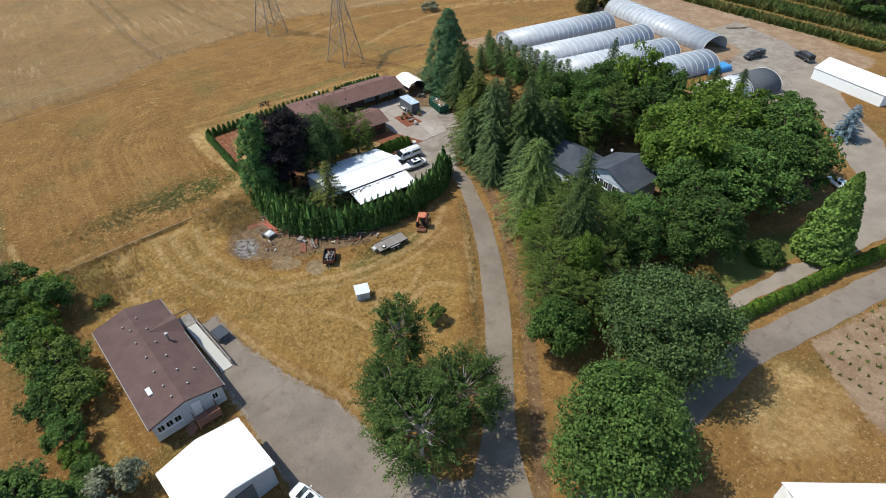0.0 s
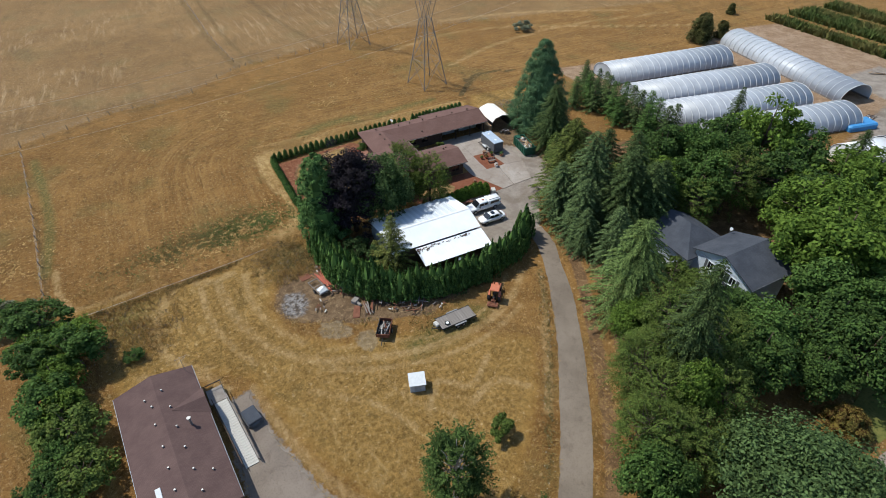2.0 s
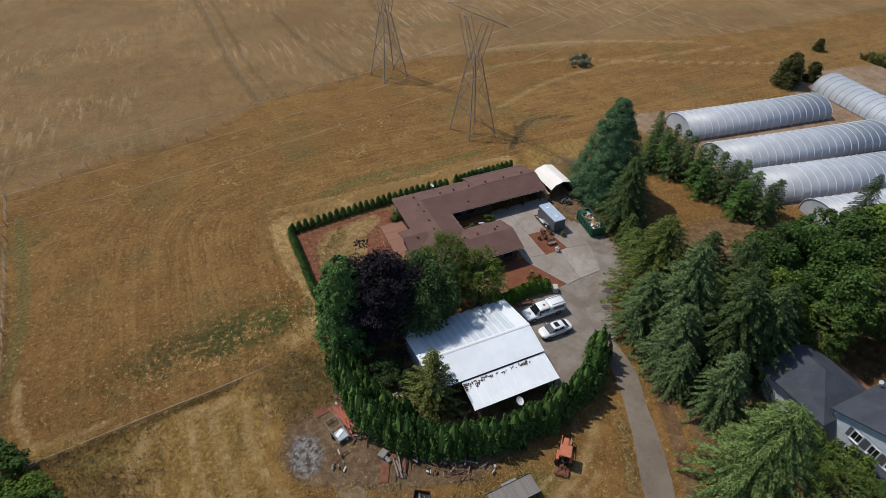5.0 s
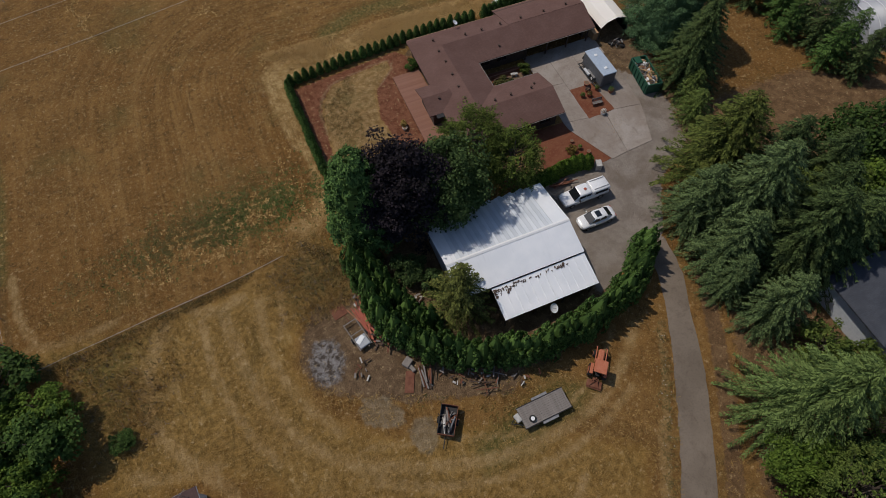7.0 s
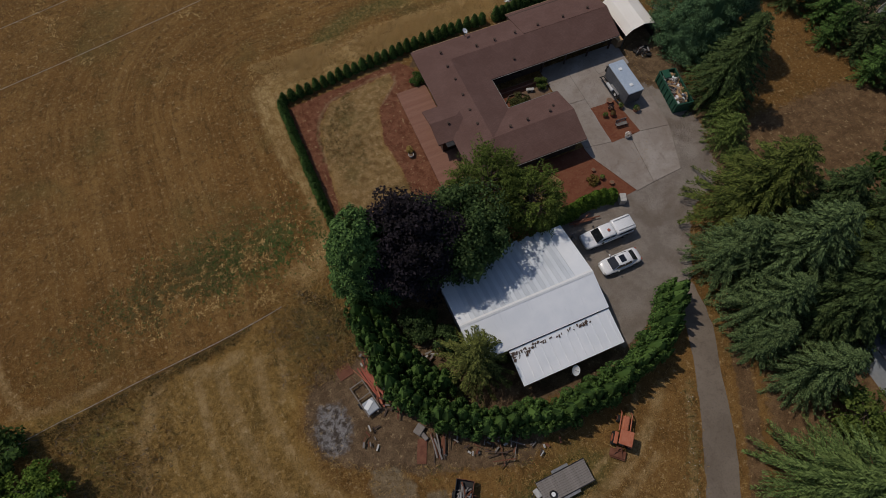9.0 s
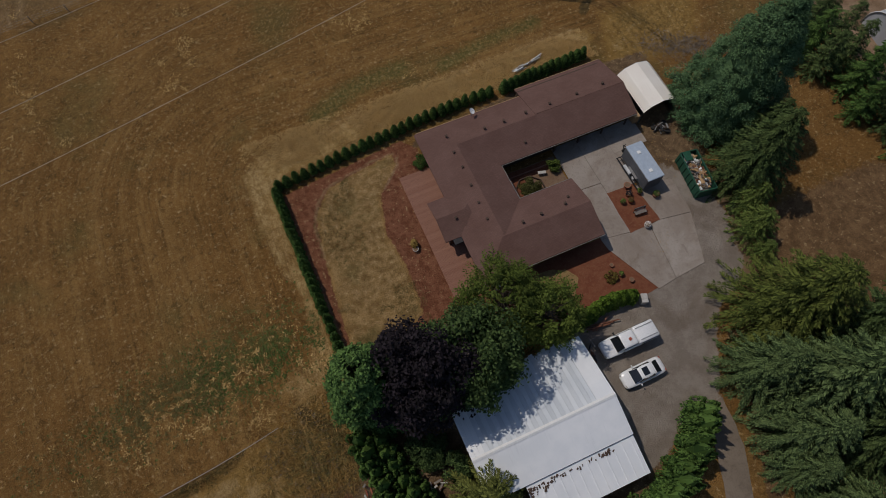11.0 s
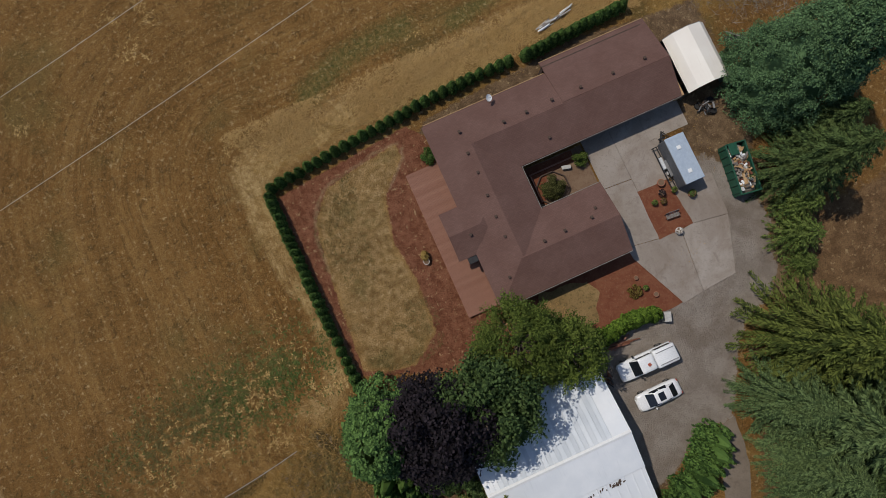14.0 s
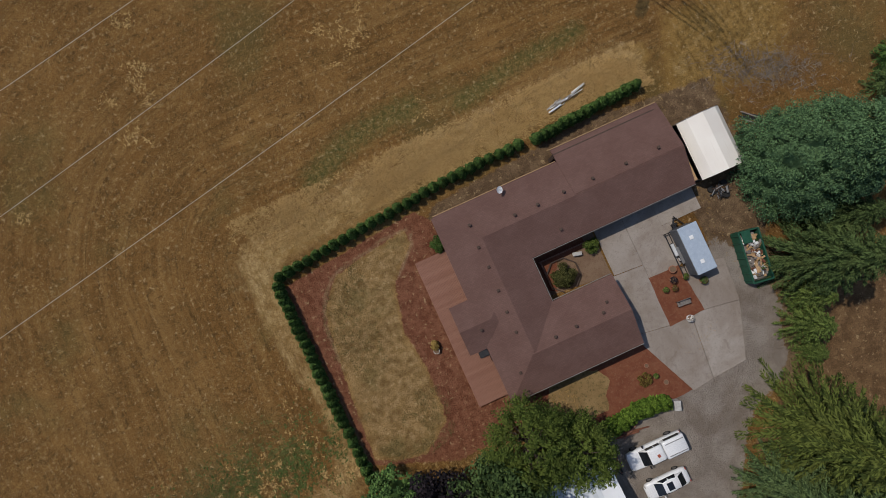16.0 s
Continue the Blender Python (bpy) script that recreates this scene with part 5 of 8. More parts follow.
def broadleaf(seed, H, r, clumps, per, leaf, material, base=0.22, bark=None, peak=0.0):
    """Trunk and limbs, and a crown of many small leaf clumps with gaps between. peak: how far the crown tapers to its top."""
    rng = np.random.default_rng(seed)
    mid, up = H * (1 + base) / 2, H * (1 - base) / 2
    wood = Geo()
    lean = rng.normal(size=2) * 0.02 * H
    wood.rod((0, 0, -0.1), (lean[0], lean[1], H * 0.45), 0.028 * H, 0.016 * H, 8).rod((lean[0], lean[1], H * 0.45), (lean[0] * 1.5, lean[1] * 1.5, H * 0.9), 0.016 * H, 0.004 * H, 6)
    pts = []
    lobes = max(5, min(22, clumps // 8))
    hub = ball(rng, lobes, -0.75)
    core = 0.40 + 0.34 * rng.random(lobes) ** 0.6
    d = ball(rng, clumps, -0.7)
    for k in range(clumps):
        q = Vector(hub[k % lobes])
        f = core[k % lobes] * (1 + 0.22 * noise.noise(q * 2.1 + Vector((seed * 3.1, 0, 0))))
        swell = (0.34 + 0.10 * math.sin(5.7 * (k % lobes))) * (0.45 + 0.55 * rng.random() ** 0.5)
        g = np.array(q) * f + d[k] * swell if k % 3 else d[k] * (0.45 + 0.42 * rng.random())
        c = np.array([g[0] * r, g[1] * r, mid + g[2] * up])
        c[:2] *= 1 - peak * max(0.0, (c[2] - mid) / up)
        rc = r * (0.09 + 0.12 * rng.random()) + 0.15
        if k % 6 == 0:
            s = rng.random() * 0.35 + 0.3
            wood.rod((lean[0], lean[1], H * s), tuple(c), 0.009 * H, 0.003 * H, 5)
        e = ball(rng, per, -0.6)
        p = c + e * np.array([rc, rc, rc * 0.7]) * (0.55 + 0.62 * rng.random((len(e), 1)))
        nr = e * 0.55 + np.array([0, 0, 0.6]) + np.array([g[0], g[1], 0]) * 0.3 + rng.normal(size=e.shape) * 0.42
        pts.append(leaves(rng, p, nr, leaf * (0.65 + 0.7 * rng.random(len(e))), leaf * 0.6 * (0.7 + 0.6 * rng.random(len(e)))))
    return mesh_of("trunk", wood, bark or M_TRUNK, True), quads("crown", np.concatenate(pts), material)


def columnar(seed, H, r, material, stems=6, per=330, leaf=0.30):
    """Arborvitae: several upright spindles of feathery sprays that taper to points."""
    rng = np.random.default_rng(seed)
    pts = []
    for k in range(stems):
        a = k * 2.4 + rng.random()
        off = 0.0 if k == 0 else r * (0.30 + 0.52 * rng.random())
        top = H * (1.0 if k == 0 else 0.98 - 0.36 * off / r - 0.16 * rng.random())
        fat = r * (0.36 if k == 0 else 0.27 + 0.08 * rng.random())
        t = rng.random(per) ** 0.85
        q = rng.random(per) * 2 * math.pi
        rad = fat * np.clip(np.minimum(0.55 + 2.2 * t, 1.0) * (1 - t) ** 0.62 * 1.25, 0.03, 1.1) * (0.8 + 0.35 * rng.random(per))
        out = np.stack([np.cos(q), np.sin(q), np.zeros(per)], 1)
        p = out * rad[:, None] + np.array([math.cos(a) * off, math.sin(a) * off, 0.08])
        p[:, 2] += t * (top - 0.2)
        ax = out * 0.35 + np.array([0, 0, 1.0]) + rng.normal(size=p.shape) * 0.22
        ln = leaf * (0.7 + 0.7 * rng.random(per))
        pts.append(leaves(rng, p, out + np.array([0, 0, 0.45]) + rng.normal(size=p.shape) * 0.35, ln, ln * 0.5, ax))
    core = Geo().loft([[(r * q * math.cos(b), r * q * math.sin(b), H * z) for b in [2 * math.pi * i / 6 for i in range(6)]] for q, z in ((0.6, 0.02), (0.62, 0.25), (0.45, 0.55), (0.1, 0.85))], False)
    tri = [core.v[i] for f in core.f for i in f]
    return mesh_of("trunk", Geo().rod((0, 0, -0.1), (0, 0, H * 0.8), 0.08, 0.02, 6), M_TRUNK), quads("crown", np.concatenate(pts + [np.array(tri)]), material)


def fir(seed, H, r, material, gap=0.38, twig=0.36, droop=0.3, per_whorl=8, bare=0.04, width=0.26, power=0.65):
    """Whorls of drooping boughs, each a fan of twigs."""
    rng = np.random.default_rng(seed)
    wood = Geo().rod((0, 0, -0.1), (0, 0, H * 0.97), 0.016 * H, 0.02, 7)
    C, N_, A, L = [], [], [], []
    z = H * bare + 0.3
    turn = 0.0
    while z < H * 0.99:
        f = z / H
        reach = r * max(1 - f, 0.0) ** power + 0.12
        count = max(4, int(per_whorl * (0.55 + 0.5 * (1 - f))))
        for k in range(count):
            a = turn + 2 * math.pi * (k + rng.random() * 0.6) / count
            ln = reach * (0.72 + 0.42 * rng.random())
            out = np.array([math.cos(a), math.sin(a), 0])
            side = np.array([-math.sin(a), math.cos(a), 0])
            rise = 0.18 * (f - 0.3)
            n = max(4, int(ln / 0.15))
            for i in range(n):
                s = (i + 0.6) / n
                p = np.array([0, 0, z]) + out * ln * s + np.array([0, 0, ln * (rise * s - droop * s * s)])
                tl = min(twig, 0.2 + 0.55 * ln * (1 - s * 0.75) * 0.55)
                for sg in (-1, 1):
                    ax = out * (0.5 + 0.5 * rng.random()) + side * sg * (1.0 - 0.35 * s) * (0.6 + 0.5 * rng.random()) + np.array([0, 0, -droop * 0.9 * s - 0.12 * rng.random()])
                    ax = ax / np.linalg.norm(ax)
                    C.append(p + ax * tl * 0.48), A.append(ax), L.append(tl * (0.9 + 0.35 * rng.random()))
                    N_.append(np.array([0, 0, 1.0]) + out * 0.35 + rng.normal(size=3) * 0.35)
            ax = out + np.array([0, 0, -droop])
            C.append(p + ax * 0.15), A.append(ax), L.append(0.4), N_.append(np.array([0, 0, 1.0]) + out * 0.4)
        turn += 1.9
        z += gap * (0.75 + 0.5 * rng.random()) * (0.6 + 0.6 * (1 - f))
    L = np.array(L)
    v = leaves(rng, np.array(C), np.array(N_), L, L * width, np.array(A))
    return mesh_of("trunk", wood, M_TRUNK, True), quads("crown", v, material)


def dense_cone(seed, H, r, material, count, spray=0.42, lumps=0.16, fat=0.55, up=0.55, skirt=0.0):
    """A close-grown conifer: sprays over a lumpy, rounded cone."""
    rng = np.random.default_rng(seed)
    t = rng.random(count) ** 1.25
    a = rng.random(count) * 2 * math.pi
    prof = (1 - t) ** fat * np.minimum(1.0, 0.72 + t * 3.0 + skirt)
    lump = np.array([1 + lumps * noise.noise((math.cos(q) * 2.2, math.sin(q) * 2.2, s * H * 0.75 + seed * 9.1)) + lumps * 0.7 * noise.noise((math.cos(q) * 5.5, math.sin(q) * 5.5, s * H * 1.9 + seed)) for q, s in zip(a, t)])
    rad = r * prof * lump * (0.86 + 0.16 * rng.random(count))
    out = np.stack([np.cos(a), np.sin(a), np.zeros(count)], axis=1)
    p = out * rad[:, None]
    p[:, 2] = 0.1 + t * (H - 0.15)
    nr = out * 0.9 + np.array([0, 0, 0.45]) + rng.normal(size=p.shape) * 0.4
    ax = out * 0.5 + np.array([0, 0, up]) + rng.normal(size=p.shape) * 0.3
    ln = spray * (0.7 + 0.6 * rng.random(count))
    v = leaves(rng, p, nr, ln, ln * 0.55, ax)
    core = Geo()
    rings = []
    for k in range(8):
        s = k / 7 * 0.96
        q = r * 0.74 * (1 - s) ** fat * min(1.0, 0.72 + s * 3.0 + skirt)
        rings.append([(q * math.cos(b), q * math.sin(b), 0.05 + s * (H - 0.2)) for b in [2 * math.pi * i / 8 for i in range(8)]])
    core.loft(rings)
    tri = []
    for f in core.f:
        if len(f) == 4:
            tri += [core.v[i] for i in f]
    return mesh_of("trunk", Geo().rod((0, 0, -0.1), (0, 0, H * 0.9), 0.014 * H, 0.02, 6), M_TRUNK), quads("crown", np.concatenate([v, np.array(tri)]), material)


def tufted(seed, H, r, material, clumps, per, leaf, fat=0.5, tuft=0.55, lumps=0.2):
    """A close conifer whose crown is built of many small billowing tufts over a dark core."""
    rng = np.random.default_rng(seed)
    pts = []
    for k in range(clumps):
        t = 1 - rng.random() ** (0.5 / fat) if k % 2 else rng.random() ** 1.2
        t = min(t, 0.995)
        a = k * 2.39996 + rng.normal() * 0.3
        out = np.array([math.cos(a), math.sin(a), 0.0])
        wob = 1 + lumps * noise.noise((out[0] * 1.6, out[1] * 1.6, t * H * 0.28 + seed * 7.3)) + lumps * 0.8 * noise.noise((out[0] * 4.5, out[1] * 4.5, t * H * 0.8 + seed))
        rad = r * (1 - t) ** fat * min(1.0, 0.75 + 2.5 * t) * wob * (0.80 + 0.20 * rng.random())
        c = out * rad + np.array([0, 0, 0.3 + t * (H - 0.5)])
        rc = tuft * (0.65 + 0.7 * rng.random()) * (0.75 + 0.35 * (1 - t))
        e = ball(rng, per, -0.5)
        p = c + e * rc * np.array([1, 1, 0.8]) * (0.5 + 0.6 * rng.random((len(e), 1))) + out * rc * 0.3
        ax = e + out * 0.5 + np.array([0, 0, 0.25]) + rng.normal(size=e.shape) * 0.3
        ln = leaf * (0.65 + 0.7 * rng.random(len(e)))
        pts.append(leaves(rng, p, e * 0.5 + np.array([0, 0, 0.7]) + out * 0.4 + rng.normal(size=e.shape) * 0.45, ln, ln * 0.55, ax))
    core = Geo().loft([[(q * math.cos(b), q * math.sin(b), 0.05 + s * (H - 1.0)) for b in [2 * math.pi * i / 8 for i in range(8)]] for s, q in [(k / 7 * 0.95, r * 0.66 * (1 - k / 7 * 0.95) ** fat) for k in range(8)]], False)
    tri = [core.v[i] for f in core.f if len(f) == 4 for i in f]
    return mesh_of("trunk", Geo().rod((0, 0, -0.1), (0, 0, H * 0.9), 0.016 * H, 0.03, 7), M_TRUNK), quads("crown", np.concatenate(pts + [np.array(tri)]), material)


def feathered(seed, H, r, material, count, per=26, leaf=0.26, base=0.12, spray=1.5, lift=0.0, bark=None):
    """A tree of arching sprays: compound leaves in two ranks along branchlets that reach out and nod."""
    rng = np.random.default_rng(seed)
    mid, up = H * (1 + base) / 2, H * (1 - base) / 2
    wood = Geo().rod((0, 0, -0.1), (0.1, 0, H * 0.5), 0.024 * H, 0.014 * H, 8).rod((0.1, 0, H * 0.5), (0, 0.1, H * 0.9), 0.014 * H, 0.02, 6)
    C, N_, A, L = [], [], [], []
    d = ball(rng, count, -0.75)
    for k in range(count):
        q = Vector(d[k])
        f = (0.42 + 0.42 * rng.random() ** 0.5) * (1 + 0.34 * noise.noise(q * 1.8 + Vector((seed * 2.7, 0, 0))) + 0.2 * noise.noise(q * 4.6 + Vector((0, seed * 1.9, 0))))
        p0 = np.array([d[k][0] * r * f, d[k][1] * r * f, mid + d[k][2] * up * f])
        out = np.array([d[k][0], d[k][1], 0.35 + lift + 0.6 * d[k][2]]) + rng.normal(size=3) * 0.16
        out /= np.linalg.norm(out)
        side = np.cross(out, np.array([0, 0, 1.0]))
        side /= max(np.linalg.norm(side), 1e-3)
        ln = spray * (0.6 + 0.7 * rng.random())
        if k % 7 == 0:
            wood.rod((0.05, 0.05, H * (0.25 + 0.4 * rng.random())), tuple(p0), 0.007 * H, 0.012, 5)
        s = (np.arange(per) + rng.random(per)) / per
        pos = p0 + out * (ln * s)[:, None] - np.array([0, 0, 1.0]) * (ln * 0.45 * s * s)[:, None]
        sg = np.where(np.arange(per) % 2, 1.0, -1.0)[:, None]
        ax = out * 0.75 + side * sg * (1.0 - 0.5 * s)[:, None] + np.array([0, 0, -0.3]) + rng.normal(size=(per, 3)) * 0.14
        l = leaf * (0.7 + 0.6 * rng.random(per)) * (1.15 - 0.5 * s)
        C.append(pos + unit(ax) * (l * 0.7)[:, None] + rng.normal(size=(per, 3)) * 0.05), A.append(ax), L.append(l)
        N_.append(np.array([0, 0, 1.0]) + out * 0.5 + rng.normal(size=(per, 3)) * 0.4)
    L = np.concatenate(L)
    return mesh_of("trunk", wood, bark or M_TRUNK, True), quads("crown", leaves(rng, np.concatenate(C), np.concatenate(N_), L, L * 0.42, np.concatenate(A)), material)


def plant(name, meshes, x, y, label, category, group="", size=1.0, tall=1.0, turn=0.0):
    t = thing(name, label, category, pose(x, y, 0, 0, 0, turn) @ Matrix.Diagonal((size, size, tall, 1)), group)
    for nm, me in zip(("trunk", "crown"), meshes):
        part(nm, me, None, t)
    return t


rnd = random.Random(11)

# broadleaved trees: each kind built a few times, then varied in size and turn
B = {
    "maple": [broadleaf(s, 12, 5.5, 170, 56, 0.46, F_MAPLE, 0.05) for s in (1, 2)],
    "bright": [broadleaf(s, 12, 5.5, 170, 56, 0.45, F_BRIGHT, 0.05, None, 0.2) for s in (3, 4)],
    "dark": [broadleaf(s, 12, 5.5, 170, 56, 0.45, F_DARK, 0.02, None, 0.3) for s in (5, 6)],
    "olive": [feathered(s, 12, 4.6, F_OLIVE, 400, 18, 0.36, 0.04, 1.5) for s in (7, 8)],
}
LIGHT = {
    "maple": [broadleaf(s, 12, 5.6, 90, 50, 0.62, F_MAPLE, 0.0) for s in (13, 14)],
    "bright": [broadleaf(s, 12, 5.6, 90, 50, 0.62, F_BRIGHT, 0.0) for s in (15, 16)],
    "dark": [broadleaf(s, 12, 5.6, 90, 50, 0.62, F_DARK, 0.0) for s in (17, 18)],
    "olive": [broadleaf(s, 12, 5.6, 90, 50, 0.62, F_OLIVE, 0.0) for s in (19, 20)],
}
WOODS = [
    ("bright", 75.5, 38.5, 15.5, 7.0), ("maple", 77, 29.5, 13.5, 6.2), ("dark", 65, 27.5, 11, 4.8), ("maple", 96.5, 33.5, 12.5, 6.0), ("bright", 88, 40, 13.5, 6.0),
    ("bright", 82, 47, 13.5, 5.5), ("dark", 86, 55, 12.5, 5.0), ("olive", 79.5, 58, 12.5, 5.0), ("dark", 83, 63.5, 14.0, 5.2), ("bright", 91.3, 62.6, 16.4, 5.0), ("maple", 99, 62, 10.5, 4.6),
    ("bright", 94, 50, 12.5, 5.6), ("bright", 104, 45, 9.5, 5.0), ("maple", 111, 41, 8.5, 4.6), ("bright", 103.6, 51.5, 9.2, 4.6), ("dark", 74, 67.5, 13, 5.0), ("olive", 38.6, 29.2, 10.5, 3.4), ("dark", 36.4, 26.8, 8.5, 3.0), ("olive", 41.0, 33.4, 11.5, 3.6), ("olive", 40.6, 27.6, 9.5, 3.6),
    ("olive", 65.5, 64.5, 12, 4.3), 
    ("olive", 58.8, 48.4, 6.2, 2.8), ("olive", 60.2, 44.6, 6.4, 2.8), ("dark", 60.6, 40.6, 6.6, 3.0), ("olive", 57.4, 51.6, 6.0, 2.4), ("olive", 49.5, 40.5, 11.8, 4.1), ("olive", 41.8, 36.8, 11.3, 3.5), ("olive", 37.6, 31.0, 11.3, 3.7), ("maple", 35.2, 27.4, 9, 3.2), ("dark", 55, 33, 10, 4.2),
    ("olive", 57.0, 43.0, 8.0, 3.2), ("olive", 51.5, 35.5, 11.8, 4.3), ("maple", 59.5, 35.5, 9.5, 4.0), ("bright", 47.8, 43.8, 7.5, 2.8), ("maple", 74.5, 60, 12.5, 4.6), ("maple", 70.5, 34.5, 12, 5.0),
    ("dark", 60.5, 28.5, 8, 3.6), ("maple", 84, 31.5, 13, 5.8), ("dark", 90, 27, 11, 5.0), ("bright", 69.5, 62.8, 11, 4.2), ("dark", 103, 38, 10, 5.0), ("bright", 43.4, 31.6, 12.6, 2.6), ("olive", 44.6, 37.8, 11.0, 3.8), ("olive", 47.2, 31.4, 10.5, 4.0), ("dark", 52.5, 40.6, 9.5, 3.6), ("dark", 56.2, 38.6, 9.0, 3.8), ("dark", 66.5, 32.0, 10.5, 4.6), ("maple", 81.0, 36.0, 12.5, 5.4), ("dark", 72.0, 63.0, 10.5, 4.2), ("maple", 79.0, 65.5, 13.5, 4.6), ("dark", 86.0, 47.0, 11.5, 5.0), ("dark", 92.5, 56.0, 11.5, 4.8), ("olive", 72.2, 57.6, 9.5, 3.4), ("dark", 87, 68.5, 12.5, 4.6), ("maple", 96.5, 68.5, 9.0, 3.8),
    ("maple", -13.0, 71, 6.2, 3.4), ("dark", -16.8, 78.3, 5.8, 3.6), ("maple", -16.0, 65, 5.6, 3.4), ("olive", -13.4, 59.5, 5.8, 3.4), ("dark", -17.6, 71.5, 5.6, 3.0),
    ("olive", -12.2, 54, 4.8, 2.8), ("maple", -14.3, 48.5, 3.8, 2.2), ("dark", -18.5, 43, 5.4, 3.6), ("dark", -15.6, 54, 4.0, 2.4), ("maple", -15.4, 40.5, 4.6, 3.0), ("maple", -24, 83, 5.0, 3.0),
    ("dark", -7.4, 69.5, 1.6, 1.2), ("bright", -15.2, 68.2, 5.2, 2.8), ("bright", -14.2, 62.4, 5.0, 2.8), ("bright", -13.0, 74.4, 5.0, 2.6), ("maple", -14.2, 57, 4.4, 2.4), ("maple", -14.4, 51.6, 3.2, 1.8), ("bright", -13.9, 46.4, 2.6, 1.5), ("maple", -13.3, 44.2, 2.6, 1.5), ("dark", -12.8, 42.2, 2.8, 1.6), ("bright", -17.6, 75.0, 4.6, 2.6), ("dark", -19.4, 80.6, 4.8, 2.6), ("dark", 196, 62, 10, 8.0), ("dark", 207, 72, 10, 8.0), ("dark", 212, 58, 10, 8.0),
]
WORDS = {"maple": "leafy green broadleaved tree", "bright": "bright yellow-green broadleaved tree", "dark": "dark green broadleaved tree", "olive": "olive-green birch-like tree"}
for kind, x, y, H, r in WOODS:
    if x < 0:
        x, r = x - 0.4, r * 0.95
    low = H < 6.5
    plant("shrub" if low else "tree", (LIGHT if low or x > 84 else B)[kind][rnd.randrange(2)], x, y, (WORDS[kind].replace("tree", "thicket") if low else WORDS[kind]) + (" along the field edge" if x < 0 else " in the grove"),
          "shrub" if low else "tree", "field edge thicket" if low else "grove trees", r / 5, H / 12, rnd.random() * 360)

plant("purple_plum_tree", broadleaf(21, 14.4, 5.2, 330, 95, 0.33, F_PURPLE, 0.02), 25.3, 81.2, "dark purple-leaved plum tree behind the shed", "tree")
plant("tree", broadleaf(22, 13.4, 5.0, 300, 95, 0.33, F_SHADEGREEN, 0.02), 29.9, 80.8, "dark green broadleaved tree beside the purple one", "tree")
plant("tree", feathered(23, 11.4, 3.6, F_ASH, 480, 28, 0.32, 0.05, 1.6), 34.9, 84.4, "fresh green ash tree at the house corner", "tree")
plant("tree", feathered(24, 9.8, 2.8, F_ASH, 330, 28, 0.32, 0.05, 1.5), 38.6, 81.9, "fresh green young ash tree beside the shed", "tree")
plant("maple_tree", broadleaf(25, 12.4, 8.2, 440, 100, 0.37, F_BLUEMAPLE, 0.05, None, 0.25), 44.2, 19.6, "large grey-green maple beside the lane", "tree")
plant("maple_tree", broadleaf(26, 13.2, 7.4, 400, 100, 0.37, F_GREENMAPLE, 0.05, None, 0.25), 29.6, 13.2, "large bright green maple beside the lane", "tree")
PALE = plain("pale_bark", (0.36, 0.33, 0.29), (0.45, 0.42, 0.38), 0.9)
plant("poplar_tree", feathered(27, 13.0, 2.2, F_POPLAR, 200, 38, 0.34, 0.05, 2.1, 0.6, PALE), 18.9, 35.6, "tall loose poplar with pale limbs in dry grass", "tree", "poplar clump")
plant("poplar_tree", feathered(28, 11.4, 4.2, F_POPLAR, 300, 38, 0.34, 0.08, 2.5, 0.6, PALE), 14.8, 25.6, "loose poplar with pale limbs in dry grass", "tree", "poplar clump")
plant("poplar_tree", feathered(29, 11.0, 3.7, F_POPLAR, 260, 38, 0.34, 0.08, 2.4, 0.6, PALE), 20.6, 26.2, "loose poplar with pale limbs beside the lane", "tree", "poplar clump")
plant("poplar_tree", feathered(41, 11.0, 2.9, F_POPLAR, 220, 38, 0.34, 0.05, 2.3, 0.6, PALE), 14.6, 30.4, "loose poplar with pale limbs in dry grass", "tree", "poplar clump")
plant("shrub", broadleaf(30, 2.6, 1.6, 16, 150, 0.3, F_OLIVE, 0.05), 26.8, 40.0, "olive-green sapling in the dry grass", "shrub")
plant("shrub", tufted(31, 3.2, 2.5, F_REDBUSH, 110, 50, 0.22, 0.34, 0.42, 0.1), 59.9, 23.7, "rounded reddish-green garden bush", "shrub")
plant("shrub", tufted(32, 3.2, 2.6, F_DARK, 110, 50, 0.22, 0.34, 0.42, 0.1), 72.0, 21.6, "rounded dark green garden bush", "shrub")
plant("shrub", broadleaf(33, 4.2, 3.2, 40, 100, 0.34, F_GREY, 0.05), -11.6, 39.8, "pale grey-green willow shrub", "shrub")
plant("shrub", broadleaf(43, 3.2, 2.0, 60, 80, 0.25, F_SHADEGREEN, 0.0), 23.4, 75.6, "dark green shrub in the shade behind the hedge", "shrub")
plant("shrub", broadleaf(44, 2.6, 1.7, 50, 80, 0.25, F_SHADEGREEN, 0.0), 25.4, 73.2, "dark green shrub beside the shed wall", "shrub")
plant("shrub", broadleaf(34, 3.4, 2.4, 18, 120, 0.3, F_GREY, 0.05), -20.5, 83.2, "leafless grey brush at the field corner", "shrub")
plant("shrub", broadleaf(35, 2.4, 3.6, 18, 140, 0.4, F_GREY, 0.02), 101, 149.2, "low grey-green thicket in the far pasture", "shrub")
plant("shrub", broadleaf(36, 1.6, 1.35, 60, 110, 0.15, F_BROWNBUSH, 0.0), 45.2, 96.6, "rounded green shrub in the courtyard", "shrub")
plant("shrub", broadleaf(37, 1.5, 0.8, 26, 90, 0.14, F_OLIVE, 0.0), 48.9, 98.2, "small green shrub beside the courtyard wall", "shrub")
plant("shrub", broadleaf(38, 1.5, 0.95, 30, 90, 0.15, F_MAPLE, 0.0), 35.0, 104.7, "small green shrub beside the house wall", "shrub")
